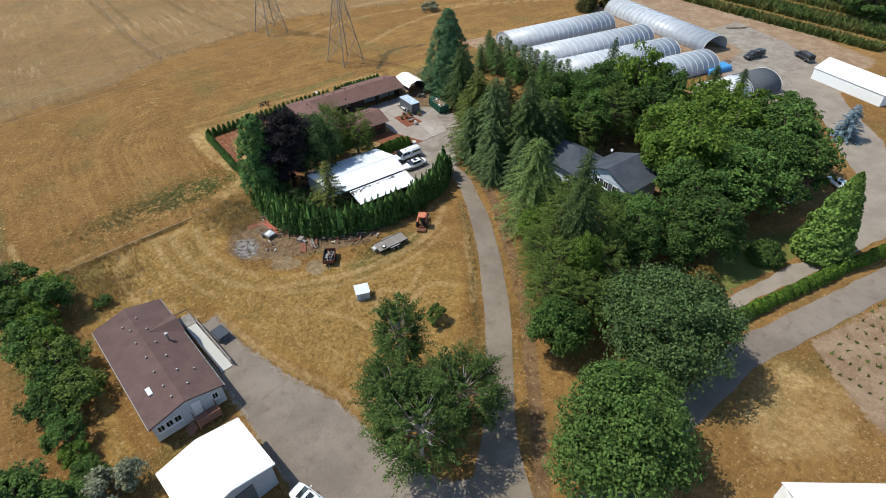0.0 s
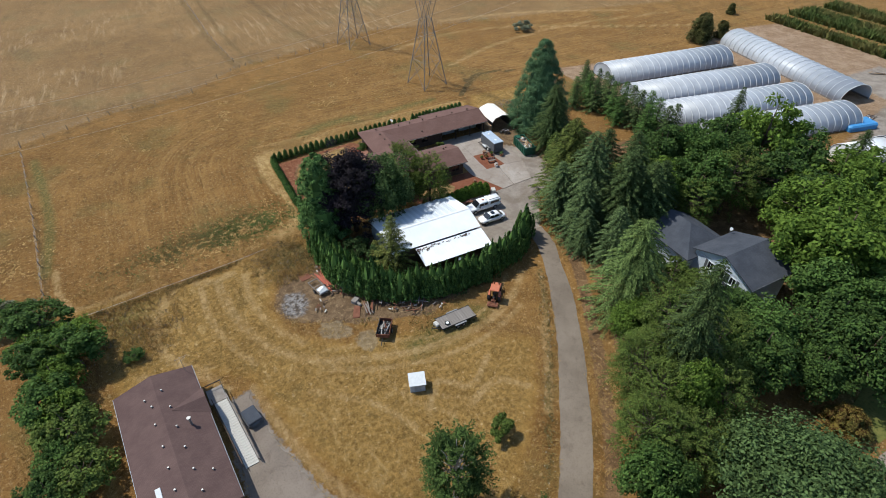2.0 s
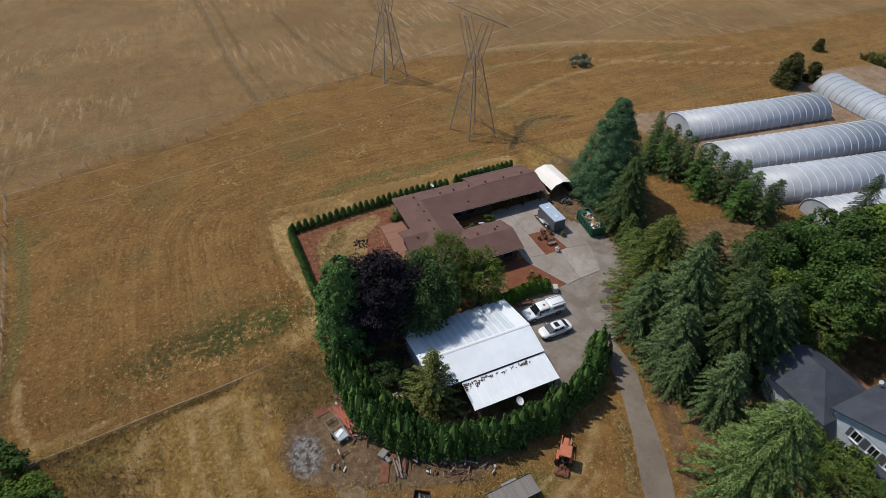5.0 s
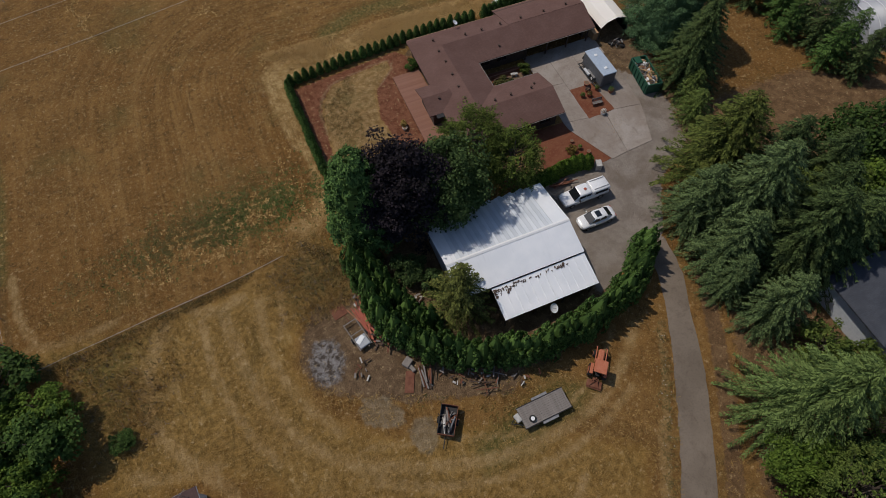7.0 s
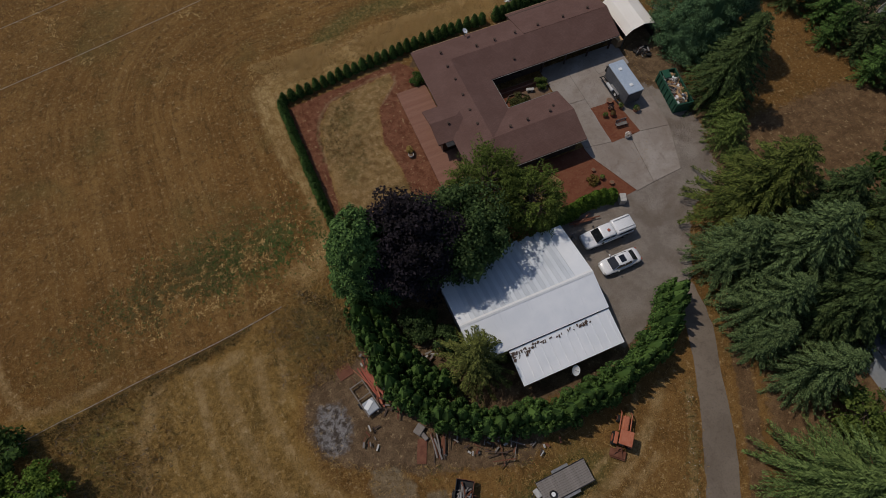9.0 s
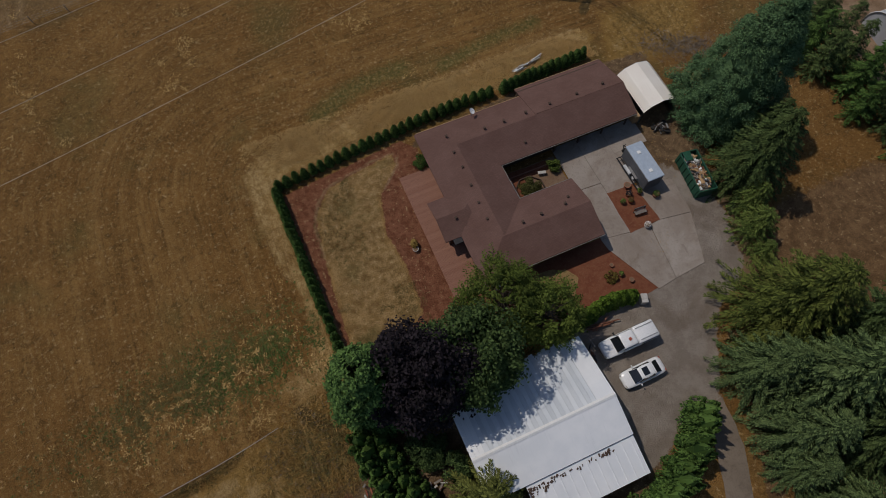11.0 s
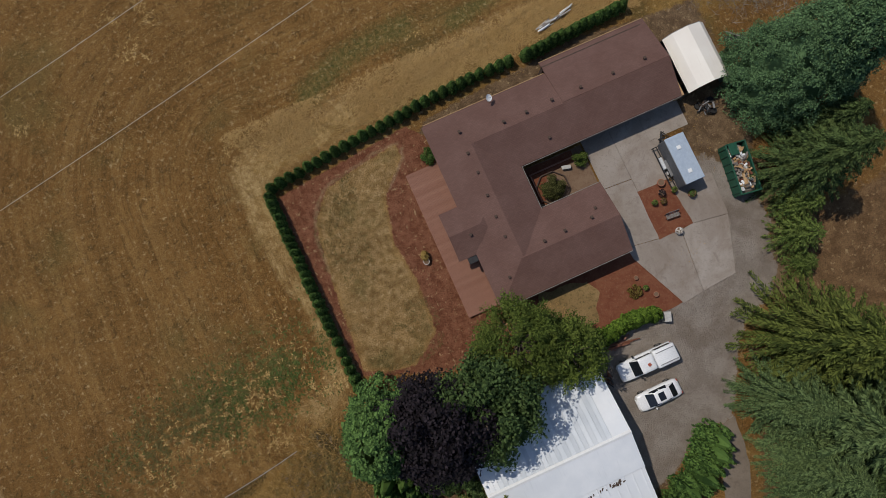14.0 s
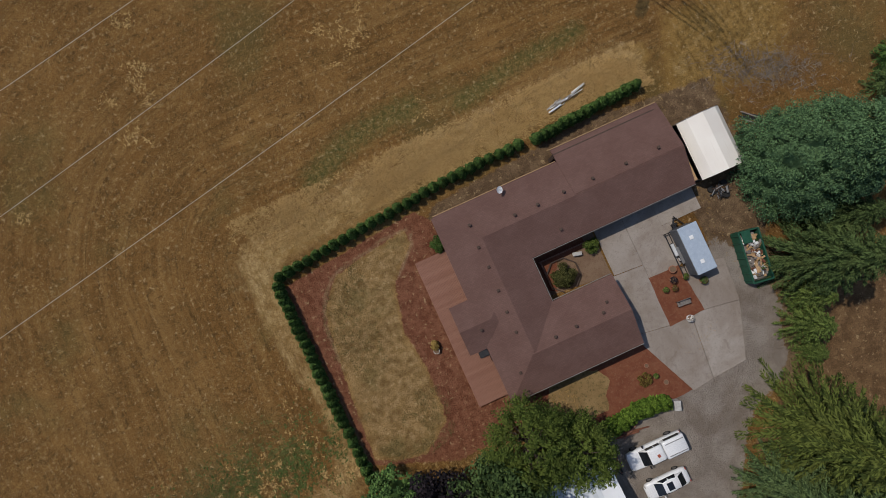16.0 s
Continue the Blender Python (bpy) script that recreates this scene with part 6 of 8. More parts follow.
plant("shrub", broadleaf(39, 0.6, 0.75, 10, 60, 0.2, F_REDBUSH, 0.0), 48.2, 83.6, "low rosette plant in the mulch bed", "plant")
plant("ornamental_grass", broadleaf(40, 0.9, 0.55, 8, 90, 0.25, foliage("yellow_grass", (0.26, 0.17, 0.05), (0.40, 0.28, 0.09), (0.34, 0.24, 0.08)), 0.0), 30.6, 95.6, "yellow tuft of ornamental grass in the mulch", "plant")

# conifers
FIRS = [fir(s, 15, 5.4, F_FIR, 0.36, 0.38, 0.3, 11, 0.02, 0.27) for s in (51, 52)]
OLIVEFIR = fir(521, 15, 5.4, foliage("olive_fir_needles", (0.050, 0.071, 0.015), (0.132, 0.158, 0.035), (0.145, 0.155, 0.037), 0.1), 0.36, 0.38, 0.3, 11, 0.02, 0.27)
BLUEFIR = fir(522, 15, 5.4, foliage("blue_fir_needles", (0.051, 0.086, 0.033), (0.132, 0.186, 0.071), (0.131, 0.170, 0.061), 0.1), 0.36, 0.38, 0.3, 11, 0.02, 0.27)
for x, y, H, r in ((60.3, 73.6, 14.8, 5.9), (58.2, 66.6, 16.2, 5.4), (60.4, 61.0, 15.0, 5.2), (63.6, 59.6, 13.4, 4.9), (55.4, 56.4, 10.5, 3.4), (66.2, 66.4, 14.5, 4.8), (66.6, 60.4, 12.5, 4.0), (67.4, 88.4, 13.2, 4.4), (53.6, 60.8, 8.0, 2.6),
                   (55.4, 69.6, 10.5, 3.8), (55.0, 63.4, 11.0, 3.8), (63.6, 69.6, 14.0, 4.6), (63.6, 63.4, 14.2, 4.8), (46.3, 35.6, 20.8, 4.2), (92.0, 69.4, 15.0, 3.0), (107, 55, 10, 3.2), (112.5, 52, 9, 2.6), (71.0, 91.2, 9.5, 3.0)):
    kind = rnd.randrange(2)
    mesh_, word = (OLIVEFIR, "tall olive-green") if 73 < y < 80 and x < 63 else (BLUEFIR, "tall grey-green") if 50 < y < 72 and x < 59 else (FIRS[kind], "tall dark green")
    plant("fir_tree", mesh_, x, y, word + " fir with drooping boughs", "tree", "conifers along the lane", r / 4.7, H / 15, rnd.random() * 360)
plant("deodar_tree", fir(53, 15.7, 6.4, F_DEODAR, 0.38, 0.38, 0.42, 11, 0.04, 0.26, 0.55), 50.5, 48.0, "pale green deodar cedar beside the lane", "tree")
plant("spruce_tree", fir(54, 10.0, 4.4, foliage("olive_spruce_needles", (0.060, 0.074, 0.018), (0.150, 0.165, 0.042), (0.175, 0.165, 0.044), 0.1), 0.62, 0.38, 0.06, 12, 0.04, 0.30, 0.95), 27.0, 69.9, "olive-green spruce inside the hedge by the shed", "tree")
plant("cedar_tree", tufted(55, 17.8, 6.6, F_CEDAR, 780, 100, 0.195, 0.66, 0.64, 0.16), 70.6, 97.2, "very large blue-green conifer behind the skip", "tree")
plant("cedar_tree", tufted(56, 14.3, 4.15, F_WCEDAR, 370, 55, 0.29, 0.40, 0.48, 0.14), 20.8, 82.4, "dense green conifer at the field edge", "tree")
plant("cedar_tree", dense_cone(57, 14, 4.2, foliage("bright_needles", (0.075, 0.135, 0.028), (0.15, 0.23, 0.048), (0.15, 0.22, 0.042), 0.1), 9000, 0.6, 0.2, 0.75, 0.2), 79.5, 17.6, "tall drooping bright green conifer by the drive", "tree")
plant("blue_spruce", fir(58, 7, 3.0, F_BLUESPRUCE, 0.34, 0.55, 0.12, 9), 118, 32, "silvery blue spruce beside the gravel drive", "tree")
LOW = [fir(59, 5, 2.3, foliage("juniper_sprays", (0.060, 0.095, 0.022), (0.140, 0.185, 0.045), (0.16, 0.185, 0.05), 0.1), 0.24, 0.22, 0.18, 12, 0.02, 0.32, 0.6)]
for x, y, s, h in ((64.8, 82.4, 1.15, 1.0), (66.0, 85.0, 0.95, 1.1), (64.4, 79.6, 0.7, 0.6)):
    plant("juniper", LOW[0], x, y, "bushy green juniper at the edge of the court", "shrub", "junipers by the court", s, h, rnd.random() * 360)
SLIM = [fir(61, 7.5, 1.5, F_FIR, 0.36, 0.42, 0.15, 6), fir(62, 7.5, 1.5, F_HEDGE, 0.36, 0.42, 0.1, 6)]
for x, y, s in ((92.4, 104.6, 0.75), (90.2, 106.8, 0.8), (93.2, 110.2, 0.75), (88.6, 103.4, 0.85), (86.6, 100.8, 0.95), (90.6, 100.4, 0.9), (88.8, 97.2, 1.0), (85.2, 97.4, 0.95), (91.0, 94.6, 0.9), (87.2, 93.6, 1.05), (89.6, 90.8, 1.0), (85.6, 90.2, 0.85),
                (91.8, 88.0, 0.95), (88.0, 87.2, 1.1), (90.2, 84.2, 1.0), (86.8, 83.6, 0.95), (92.4, 81.6, 0.9), (89.0, 80.6, 1.0), (84.6, 103.0, 0.8), (82.8, 100.8, 0.75)):
    plant("young_spruce", SLIM[rnd.randrange(2)], x, y, "slim young spruce beside the nursery tunnels", "tree", "row of young spruces", s * 1.5, s, rnd.random() * 360)
CONES = [tufted(63, 6.4, 2.4, F_BROWNBUSH, 130, 40, 0.42, 0.38, 0.7, 0.5)]
for x, y, s in ((138.5, 118, 1.1), (142, 120, 1.0), (146.5, 117.5, 0.7), (166, 131, 0.5)):
    plant("juniper", CONES[0], x, y, "brownish green juniper clump beyond the tunnels", "shrub", "far junipers", s, s, rnd.random() * 360)

# arborvitae hedge that curves round the shed
ARB = [columnar(s, 5.7, 1.6, F_HEDGE, 14, 130, 0.34) for s in (71, 72, 73, 74)]
line = curve_through([(18.2, 78.6), (18.5, 75.0), (19.0, 71.6), (20.2, 68.9), (23.2, 66.0), (27.2, 63.6), (32.2, 62.5), (37.4, 62.7), (41.6, 63.7), (45.2, 65.4), (48.4, 68.3)], 0.98)
for k, p in enumerate(line):
    h = 0.85 + 0.27 * rnd.random() + (0.08 if k > len(line) - 5 else 0)
    plant("arborvitae", ARB[rnd.randrange(4)], p[0] + rnd.uniform(-0.25, 0.25), p[1] + rnd.uniform(-0.25, 0.25), "tall dark green arborvitae of the hedge round the shed", "hedge plant", "tall arborvitae hedge", 0.86 + 0.24 * rnd.random(), h, rnd.random() * 360)
for p in curve_through([(20.0, 78.2), (20.4, 74.6), (21.4, 71.6), (23.4, 69.2)], 1.35):
    plant("arborvitae", ARB[rnd.randrange(4)], p[0] + rnd.uniform(-0.3, 0.3), p[1] + rnd.uniform(-0.3, 0.3), "lower arborvitae crowding behind the hedge round the shed", "hedge plant", "tall arborvitae hedge", 0.95, 0.72 + 0.12 * rnd.random(), rnd.random() * 360)
# low hedge of clipped cones round the yard
SMALL = [dense_cone(s, 1.9, 0.62, F_HEDGE, 420, 0.22, 0.12, 0.42, 0.75) for s in (81, 82, 83)]
def hedge_row(pts, step, meshes, label, group, lo, hi, wide=1.0):
    for p in curve_through(pts, step):
        plant("arborvitae", meshes[rnd.randrange(len(meshes))], p[0] + rnd.uniform(-0.06, 0.06), p[1] + rnd.uniform(-0.06, 0.06), label, "hedge plant", group, wide * rnd.uniform(0.95, 1.1), rnd.uniform(lo, hi), rnd.random() * 360)
YL = "small clipped dark green arborvitae of the yard hedge"
hedge_row([(19.2, 85.4), (18.9, 92), (18.6, 100), (18.4, 107.8)], 0.74, SMALL, YL, "low yard hedge", 0.95, 1.15)
hedge_row([(18.9, 108.3), (26, 109.1), (33, 109.8), (40, 110.4), (47.2, 110.6)], 0.74, SMALL, YL, "low yard hedge", 0.9, 1.1)
hedge_row([(48.5, 110.4), (54, 110.8), (60.2, 111.2)], 0.74, SMALL, YL, "low yard hedge", 1.0, 1.2, 1.08)
BRIGHTH = [dense_cone(s, 2.2, 0.9, F_BOX, 800, 0.26, 0.15, 0.4, 0.75) for s in (84, 85)]
hedge_row([(41.4, 80.7), (44, 81.0), (46.6, 81.3), (49.3, 80.9)], 0.85, BRIGHTH, "bright green arborvitae of the short front hedge", "short front hedge", 0.95, 1.1)
hedge_row([(48, 18.6), (56.4, 17.4), (70, 15.2), (86, 12.2), (104, 8.5)], 0.95, BRIGHTH, "bright green arborvitae of the hedge along the road", "roadside hedge", 0.85, 1.05, 1.05)


# ---- vehicles and equipment ----
def hull(sections, n=12, power=3.2):
    """A body from stations along x: (x, half width, bottom, top)."""
    rings = []
    for x, hw, z0, z1 in sections:
        ring = []
        for k in range(n * 2):
            a = 2 * math.pi * k / (n * 2)
            c, s = math.cos(a), math.sin(a)
            ring.append((x, hw * math.copysign(abs(c) ** (2 / power), c), (z0 + z1) / 2 + (z1 - z0) / 2 * math.copysign(abs(s) ** (2 / power), s)))
        rings.append(ring)
    return Geo().loft(rings)


def wheel(parent, x, y, r, w, tyre=None):
    o = new("wheel")
    o.parent, o.location = parent, (x, y, r)
    part("tyre", Geo().rod((0, -w / 2, 0), (0, w / 2, 0), r, r, 18), M_RUBBER, o)
    part("rim", Geo().rod((0, -w / 2 - 0.012, 0), (0, w / 2 + 0.012, 0), r * 0.6, r * 0.6, 14), tyre or M_STEEL, o)
    return o


def sedan(at):
    c = thing("car", "white four-door sedan with dark sunroof parked on gravel", "car", at)
    part("body", hull([(-2.32, 0.55, 0.45, 0.70), (-2.25, 0.78, 0.32, 0.86), (-1.9, 0.88, 0.24, 0.96), (-1.0, 0.91, 0.20, 0.98), (0, 0.91, 0.20, 0.96), (1.0, 0.91, 0.20, 0.95), (1.7, 0.87, 0.24, 0.88), (2.1, 0.78, 0.3, 0.78), (2.28, 0.52, 0.42, 0.64)]), M_CARPAINT, c, "white painted body", True)
    part("cabin", hull([(-1.75, 0.60, 0.85, 0.98), (-1.05, 0.66, 0.8, 1.36), (-0.5, 0.68, 0.8, 1.45), (0.2, 0.68, 0.8, 1.45), (0.55, 0.66, 0.8, 1.38), (1.25, 0.62, 0.8, 0.98)], 12, 3.0), M_CARPAINT, c, "", True)
    part("windscreen", Geo().slab([(0.58, -0.55, 1.385), (0.58, 0.55, 1.385), (1.30, 0.66, 0.995), (1.30, -0.66, 0.995)], 0.03), M_GLASS, c)
    part("rear_window", Geo().slab([(-1.10, 0.54, 1.37), (-1.10, -0.54, 1.37), (-1.72, -0.60, 1.01), (-1.72, 0.60, 1.01)], 0.03), M_GLASS, c)
    part("sunroof", Geo().box((-0.1, 0, 1.458), (0.62, 0.78, 0.03), 0, 0.01), M_GLASS, c)
    for s in (-1, 1):
        for x0, x1 in ((-0.95, -0.2), (-0.1, 0.75)):
            part("side_window", Geo().add([(x0, s * 0.735, 0.99), (x1 + 0.1, s * 0.735, 0.99), (x1 - 0.25 if x1 > 0 else x1, s * 0.645, 1.33), (x0 + 0.1, s * 0.645, 1.33), (x0, s * 0.60, 0.99), (x1 + 0.1, s * 0.60, 0.99), (x1 - 0.25 if x1 > 0 else x1, s * 0.55, 1.33), (x0 + 0.1, s * 0.55, 1.33)],
                                           [(0, 1, 2, 3), (4, 7, 6, 5), (0, 4, 5, 1), (1, 5, 6, 2), (2, 6, 7, 3), (3, 7, 4, 0)]), M_GLASS, c)
        part("mirror", Geo().box((0.75, s * 0.98, 0.98), (0.14, 0.2, 0.12), 0, 0.03), M_CARPAINT, c)
        part("headlight", Geo().box((2.12, s * 0.58, 0.68), (0.2, 0.3, 0.12), s * -20, 0.03), M_STONE, c)
        part("tail_light", Geo().box((-2.24, s * 0.62, 0.78), (0.12, 0.28, 0.12), 0, 0.02), M_REDPAINT, c)
        for x in (-1.4, 1.4):
            wheel(c, x, s * 0.82, 0.32, 0.2)
    return c


def pickup(at):
    c = thing("pickup_truck", "white pickup truck with canopy parked beside the hedge", "truck", at)
    part("body", hull([(-2.95, 0.85, 0.55, 1.0), (-2.85, 0.95, 0.45, 1.05), (0, 0.97, 0.38, 1.06), (1.6, 0.97, 0.38, 1.06), (2.5, 0.93, 0.42, 1.0), (2.85, 0.85, 0.5, 0.92), (2.95, 0.7, 0.6, 0.82)], 12, 5), M_CARPAINT, c, "white painted body", True)
    part("cab", hull([(-0.55, 0.76, 1.0, 1.78), (-0.3, 0.80, 1.0, 1.84), (0.75, 0.80, 1.0, 1.84), (1.0, 0.78, 1.0, 1.76), (1.65, 0.74, 1.0, 1.10)], 12, 4.5), M_CARPAINT, c, "", True)
    part("canopy", hull([(-2.92, 0.86, 1.0, 1.74), (-2.8, 0.90, 1.0, 1.84), (-0.75, 0.90, 1.0, 1.86), (-0.64, 0.86, 1.0, 1.80)], 12, 5.5), M_CARPAINT, c, "white bed canopy", True)
    part("windscreen", Geo().slab([(1.02, -0.66, 1.78), (1.02, 0.66, 1.78), (1.68, 0.74, 1.14), (1.68, -0.74, 1.14)], 0.03), M_GLASS, c)
    for s in (-1, 1):
        for x0, x1, top, hw in ((-0.42, 0.15, 1.66, 0.805), (0.25, 1.05, 1.66, 0.805), (-2.6, -0.95, 1.66, 0.905)):
            part("side_window", Geo().box(((x0 + x1) / 2, s * hw, 1.42), (x1 - x0, 0.05, 0.40)), M_GLASS, c)
        part("mirror", Geo().box((1.15, s * 1.08, 1.25), (0.14, 0.26, 0.22), 0, 0.03), M_BLACK, c)
        part("headlight", Geo().box((2.85, s * 0.68, 0.82), (0.14, 0.3, 0.18), 0, 0.03), M_STONE, c)
        part("tail_light", Geo().box((-2.93, s * 0.84, 0.86), (0.08, 0.14, 0.3), 0, 0.02), M_REDPAINT, c)
        part("roof_rack", Geo().box((-1.8, s * 0.6, 1.89), (1.9, 0.05, 0.05)), M_STEEL, c)
        for x in (-1.85, 1.9):
            wheel(c, x, s * 0.86, 0.38, 0.25)
    part("rear_glass", Geo().box((-2.93, 0, 1.42), (0.05, 1.3, 0.42)), M_GLASS, c)
    part("bumper", Geo().box((-3.02, 0, 0.6), (0.16, 1.7, 0.2), 0, 0.04), M_STEEL, c)
    part("roof_beacon", Geo().box((0.1, 0.1, 1.88), (0.3, 0.3, 0.1), 20, 0.03), M_REDPAINT, c)
    return c


sedan(pose(45.7, 73.7, 0.04, 0, 0, 180.5))
pickup(pose(46.0, 77.1, 0.04, 0, 0, 180))
dark = pickup(pose(143, 65.5, 0.03, 0, 0, 170))
tagged(dark, "black pickup truck on the nursery gravel", "truck")
tagged(pickup(pose(152, 57.5, 0.03, 0, 0, 60)), "dark pickup truck beside the white tent", "truck")
M_BLACKCAR = plain("black_car_paint", (0.015, 0.016, 0.018), (0.025, 0.026, 0.028), 0.3, 0, 1, 8, 0, 0.6)
for o in list(bpy.data.objects):
    if o.parent and o.parent.name in ("pickup_truck.001", "pickup_truck.002") and o.data and o.data.materials[0] == M_CARPAINT:
        o.data.materials[0] = M_BLACKCAR


def cargo_trailer():
    c = thing("cargo_trailer", "pale blue-grey enclosed cargo trailer on the driveway", "trailer", pose(57.75, 93.8, 0.05, 0, 0, 90))
    part("body", Geo().box((0, 0, 1.35), (4.9, 2.0, 1.9), 0, 0.08), M_TRAILERSIDE, c, "dark grey trailer walls")
    part("roof", Geo().box((0, 0, 2.33), (4.95, 2.06, 0.12), 0, 0.05), M_TRAILER, c, "pale blue-grey roof")
    for x in (-1.35, 1.2):
        part("roof_vent", Geo().box((x, 0.1, 2.43), (0.4, 0.4, 0.1), 0, 0.03), M_WHITE, c)
    for y in (-1.02, 1.02):
        part("trim", Geo().box((0, y, 2.22), (4.9, 0.05, 0.08)), M_STEEL, c)
        part("fender", Geo().box((-0.2, y * 1.12, 0.78), (1.8, 0.28, 0.08), 0, 0.03), M_STEEL, c)
        for x in (-0.6, 0.25):
            wheel(c, x, y * 1.12, 0.33, 0.2, M_WHITE)
    part("ladder_rack", Geo().box((0, 1.62, 0.5), (4.7, 0.09, 0.09)).box((0, 1.2, 0.5), (4.7, 0.07, 0.07)).box((-2.3, 1.4, 0.5), (0.09, 0.55, 0.09)).box((2.3, 1.4, 0.5), (0.09, 0.75, 0.09)).box((1.2, 1.4, 0.5), (0.07, 0.5, 0.07)).box((-1.3, 1.4, 0.5), (0.07, 0.5, 0.07)), M_BLACK, c, "black iron side rack")
    part("tool_box", Geo().box((0.5, 1.42, 0.62), (1.3, 0.3, 0.25), 0, 0.03), M_SIDING, c)
    part("rear_door", Geo().box((-2.47, 0, 1.3), (0.06, 1.8, 1.7)), M_TRAILERSIDE, c)
    part("tongue", Geo().rod((2.4, 0.7, 0.45), (3.6, 0, 0.45), 0.05, n=6).rod((2.4, -0.7, 0.45), (3.6, 0, 0.45), 0.05, n=6), M_BLACK, c)
    part("jack", Geo().rod((3.4, 0, 0.0), (3.4, 0, 0.9), 0.05), M_BLACK, c)
    part("spare_wheel", Geo().rod((2.75, 0.4, 0.7), (2.95, 0.4, 0.7), 0.33, n=16), M_RUBBER, c)


cargo_trailer()


def skip():
    d = thing("skip", "dark green open-top waste skip full of scrap wood", "skip", pose(63.1, 90.6, 0.02, 0, 0, 82))
    L, Wd, H, t = 5.2, 2.05, 1.5, 0.08
    part("floor", Geo().box((0, 0, 0.15), (L, Wd, 0.12)), M_BLACK, d)
    for y in (-1, 1):
        part("side_wall", Geo().box((0, y * Wd / 2, H / 2 + 0.1), (L, t, H)), M_GREENPAINT, d)
        part("top_rail", Geo().box((0, y * Wd / 2, H + 0.12), (L + 0.1, 0.14, 0.1), 0, 0.02), M_GREENPAINT, d)
        for i in range(7):
            part("rib", Geo().box((-L / 2 + 0.3 + i * (L - 0.6) / 6, y * (Wd / 2 + 0.08), H / 2 + 0.1), (0.12, 0.12, H - 0.1), 0, 0.02), M_GREENPAINT, d)
    for x in (-1, 1):
        part("end_wall", Geo().box((x * L / 2, 0, H / 2 + 0.1), (t, Wd, H)), M_GREENPAINT, d)
        part("top_rail", Geo().box((x * L / 2, 0, H + 0.12), (0.14, Wd, 0.1), 0, 0.02), M_GREENPAINT, d)
    part("cover", Geo().box((2.0, 0.4, H + 0.22), (1.2, 0.9, 0.1), 0, 0.03), M_GREENPAINT, d)
    r = random.Random(5)
    mats = [M_TANWOOD, M_GREYWOOD, M_WHITE, M_RUST, M_STONE, M_TANWOOD]
    for i in range(120):
        m = mats[r.randrange(6)]
        o = part("scrap", Geo().box((0, 0, 0), (0.2 + r.random() * (0.9 if m in (M_TANWOOD, M_GREYWOOD) else 0.25), 0.08 + r.random() * 0.22, 0.05 + r.random() * 0.2), 0, 0.01), m, d)
        o.matrix_local = pose(r.uniform(-2.2, 2.2), r.uniform(-0.75, 0.75), 1.15 + 0.5 * r.random(), r.uniform(-30, 30), r.uniform(-30, 30), r.random() * 180)
    part("rubble", Geo().box((0, 0, 0.6), (L - 0.2, Wd - 0.2, 0.9), 0, 0.2), M_GREYWOOD, d)


skip()


def tractor():
    c = thing("tractor", "small orange farm tractor with canopy and mower", "tractor", pose(37.1, 58.4, 0, 0, 0, 49))
    part("hood", Geo().box((0.95, 0, 0.95), (1.5, 0.62, 0.6), 0, 0.12), M_ORANGE, c)
    part("chassis", Geo().box((0.3, 0, 0.6), (2.6, 0.45, 0.35)), M_BLACK, c)
    part("seat", Geo().box((-0.55, 0, 1.15), (0.5, 0.5, 0.2), 0, 0.05).box((-0.8, 0, 1.4), (0.12, 0.5, 0.45), 0, 0.04), M_BLACK, c)
    part("canopy", Geo().box((-0.45, 0, 2.15), (1.35, 1.25, 0.1), 0, 0.04), M_ORANGE, c, "square orange sun canopy")
    for x in (-1.0, 0.1):
        for y in (-0.5, 0.5):
            part("canopy_post", Geo().rod((x, y, 0.9), (x, y, 2.12), 0.035), M_BLACK, c)
    for s in (-1, 1):
        part("fender", Geo().box((-0.55, s * 0.68, 1.25), (1.1, 0.34, 0.1), 0, 0.04), M_ORANGE, c)
        wheel(c, -0.55, s * 0.72, 0.62, 0.36, M_ORANGE)
        wheel(c, 1.35, s * 0.6, 0.36, 0.22, M_ORANGE)
    part("steering_wheel", Geo().rod((0.0, 0, 1.35), (0.03, 0, 1.38), 0.2, n=14), M_BLACK, c)
    for s in (-1, 1):
        part("loader_arm", Geo().rod((0.2, s * 0.5, 1.1), (1.9, s * 0.5, 0.95), 0.06, n=6).rod((1.9, s * 0.5, 0.95), (2.2, s * 0.5, 0.35), 0.06, n=6), M_ORANGE, c)
    part("mower", Geo().box((-1.75, 0, 0.25), (0.75, 1.5, 0.25), 0, 0.06).box((-1.35, 0, 0.5), (0.3, 0.6, 0.2)), M_RUST, c, "rusty red rear mower")
    part("mower_frame", Geo().rod((-2.2, -0.7, 0.3), (-2.2, 0.7, 0.3), 0.05).rod((-1.2, 0, 0.9), (-2.1, 0.5, 0.35), 0.04).rod((-1.2, 0, 0.9), (-2.1, -0.5, 0.35), 0.04), M_RUST, c)


tractor()


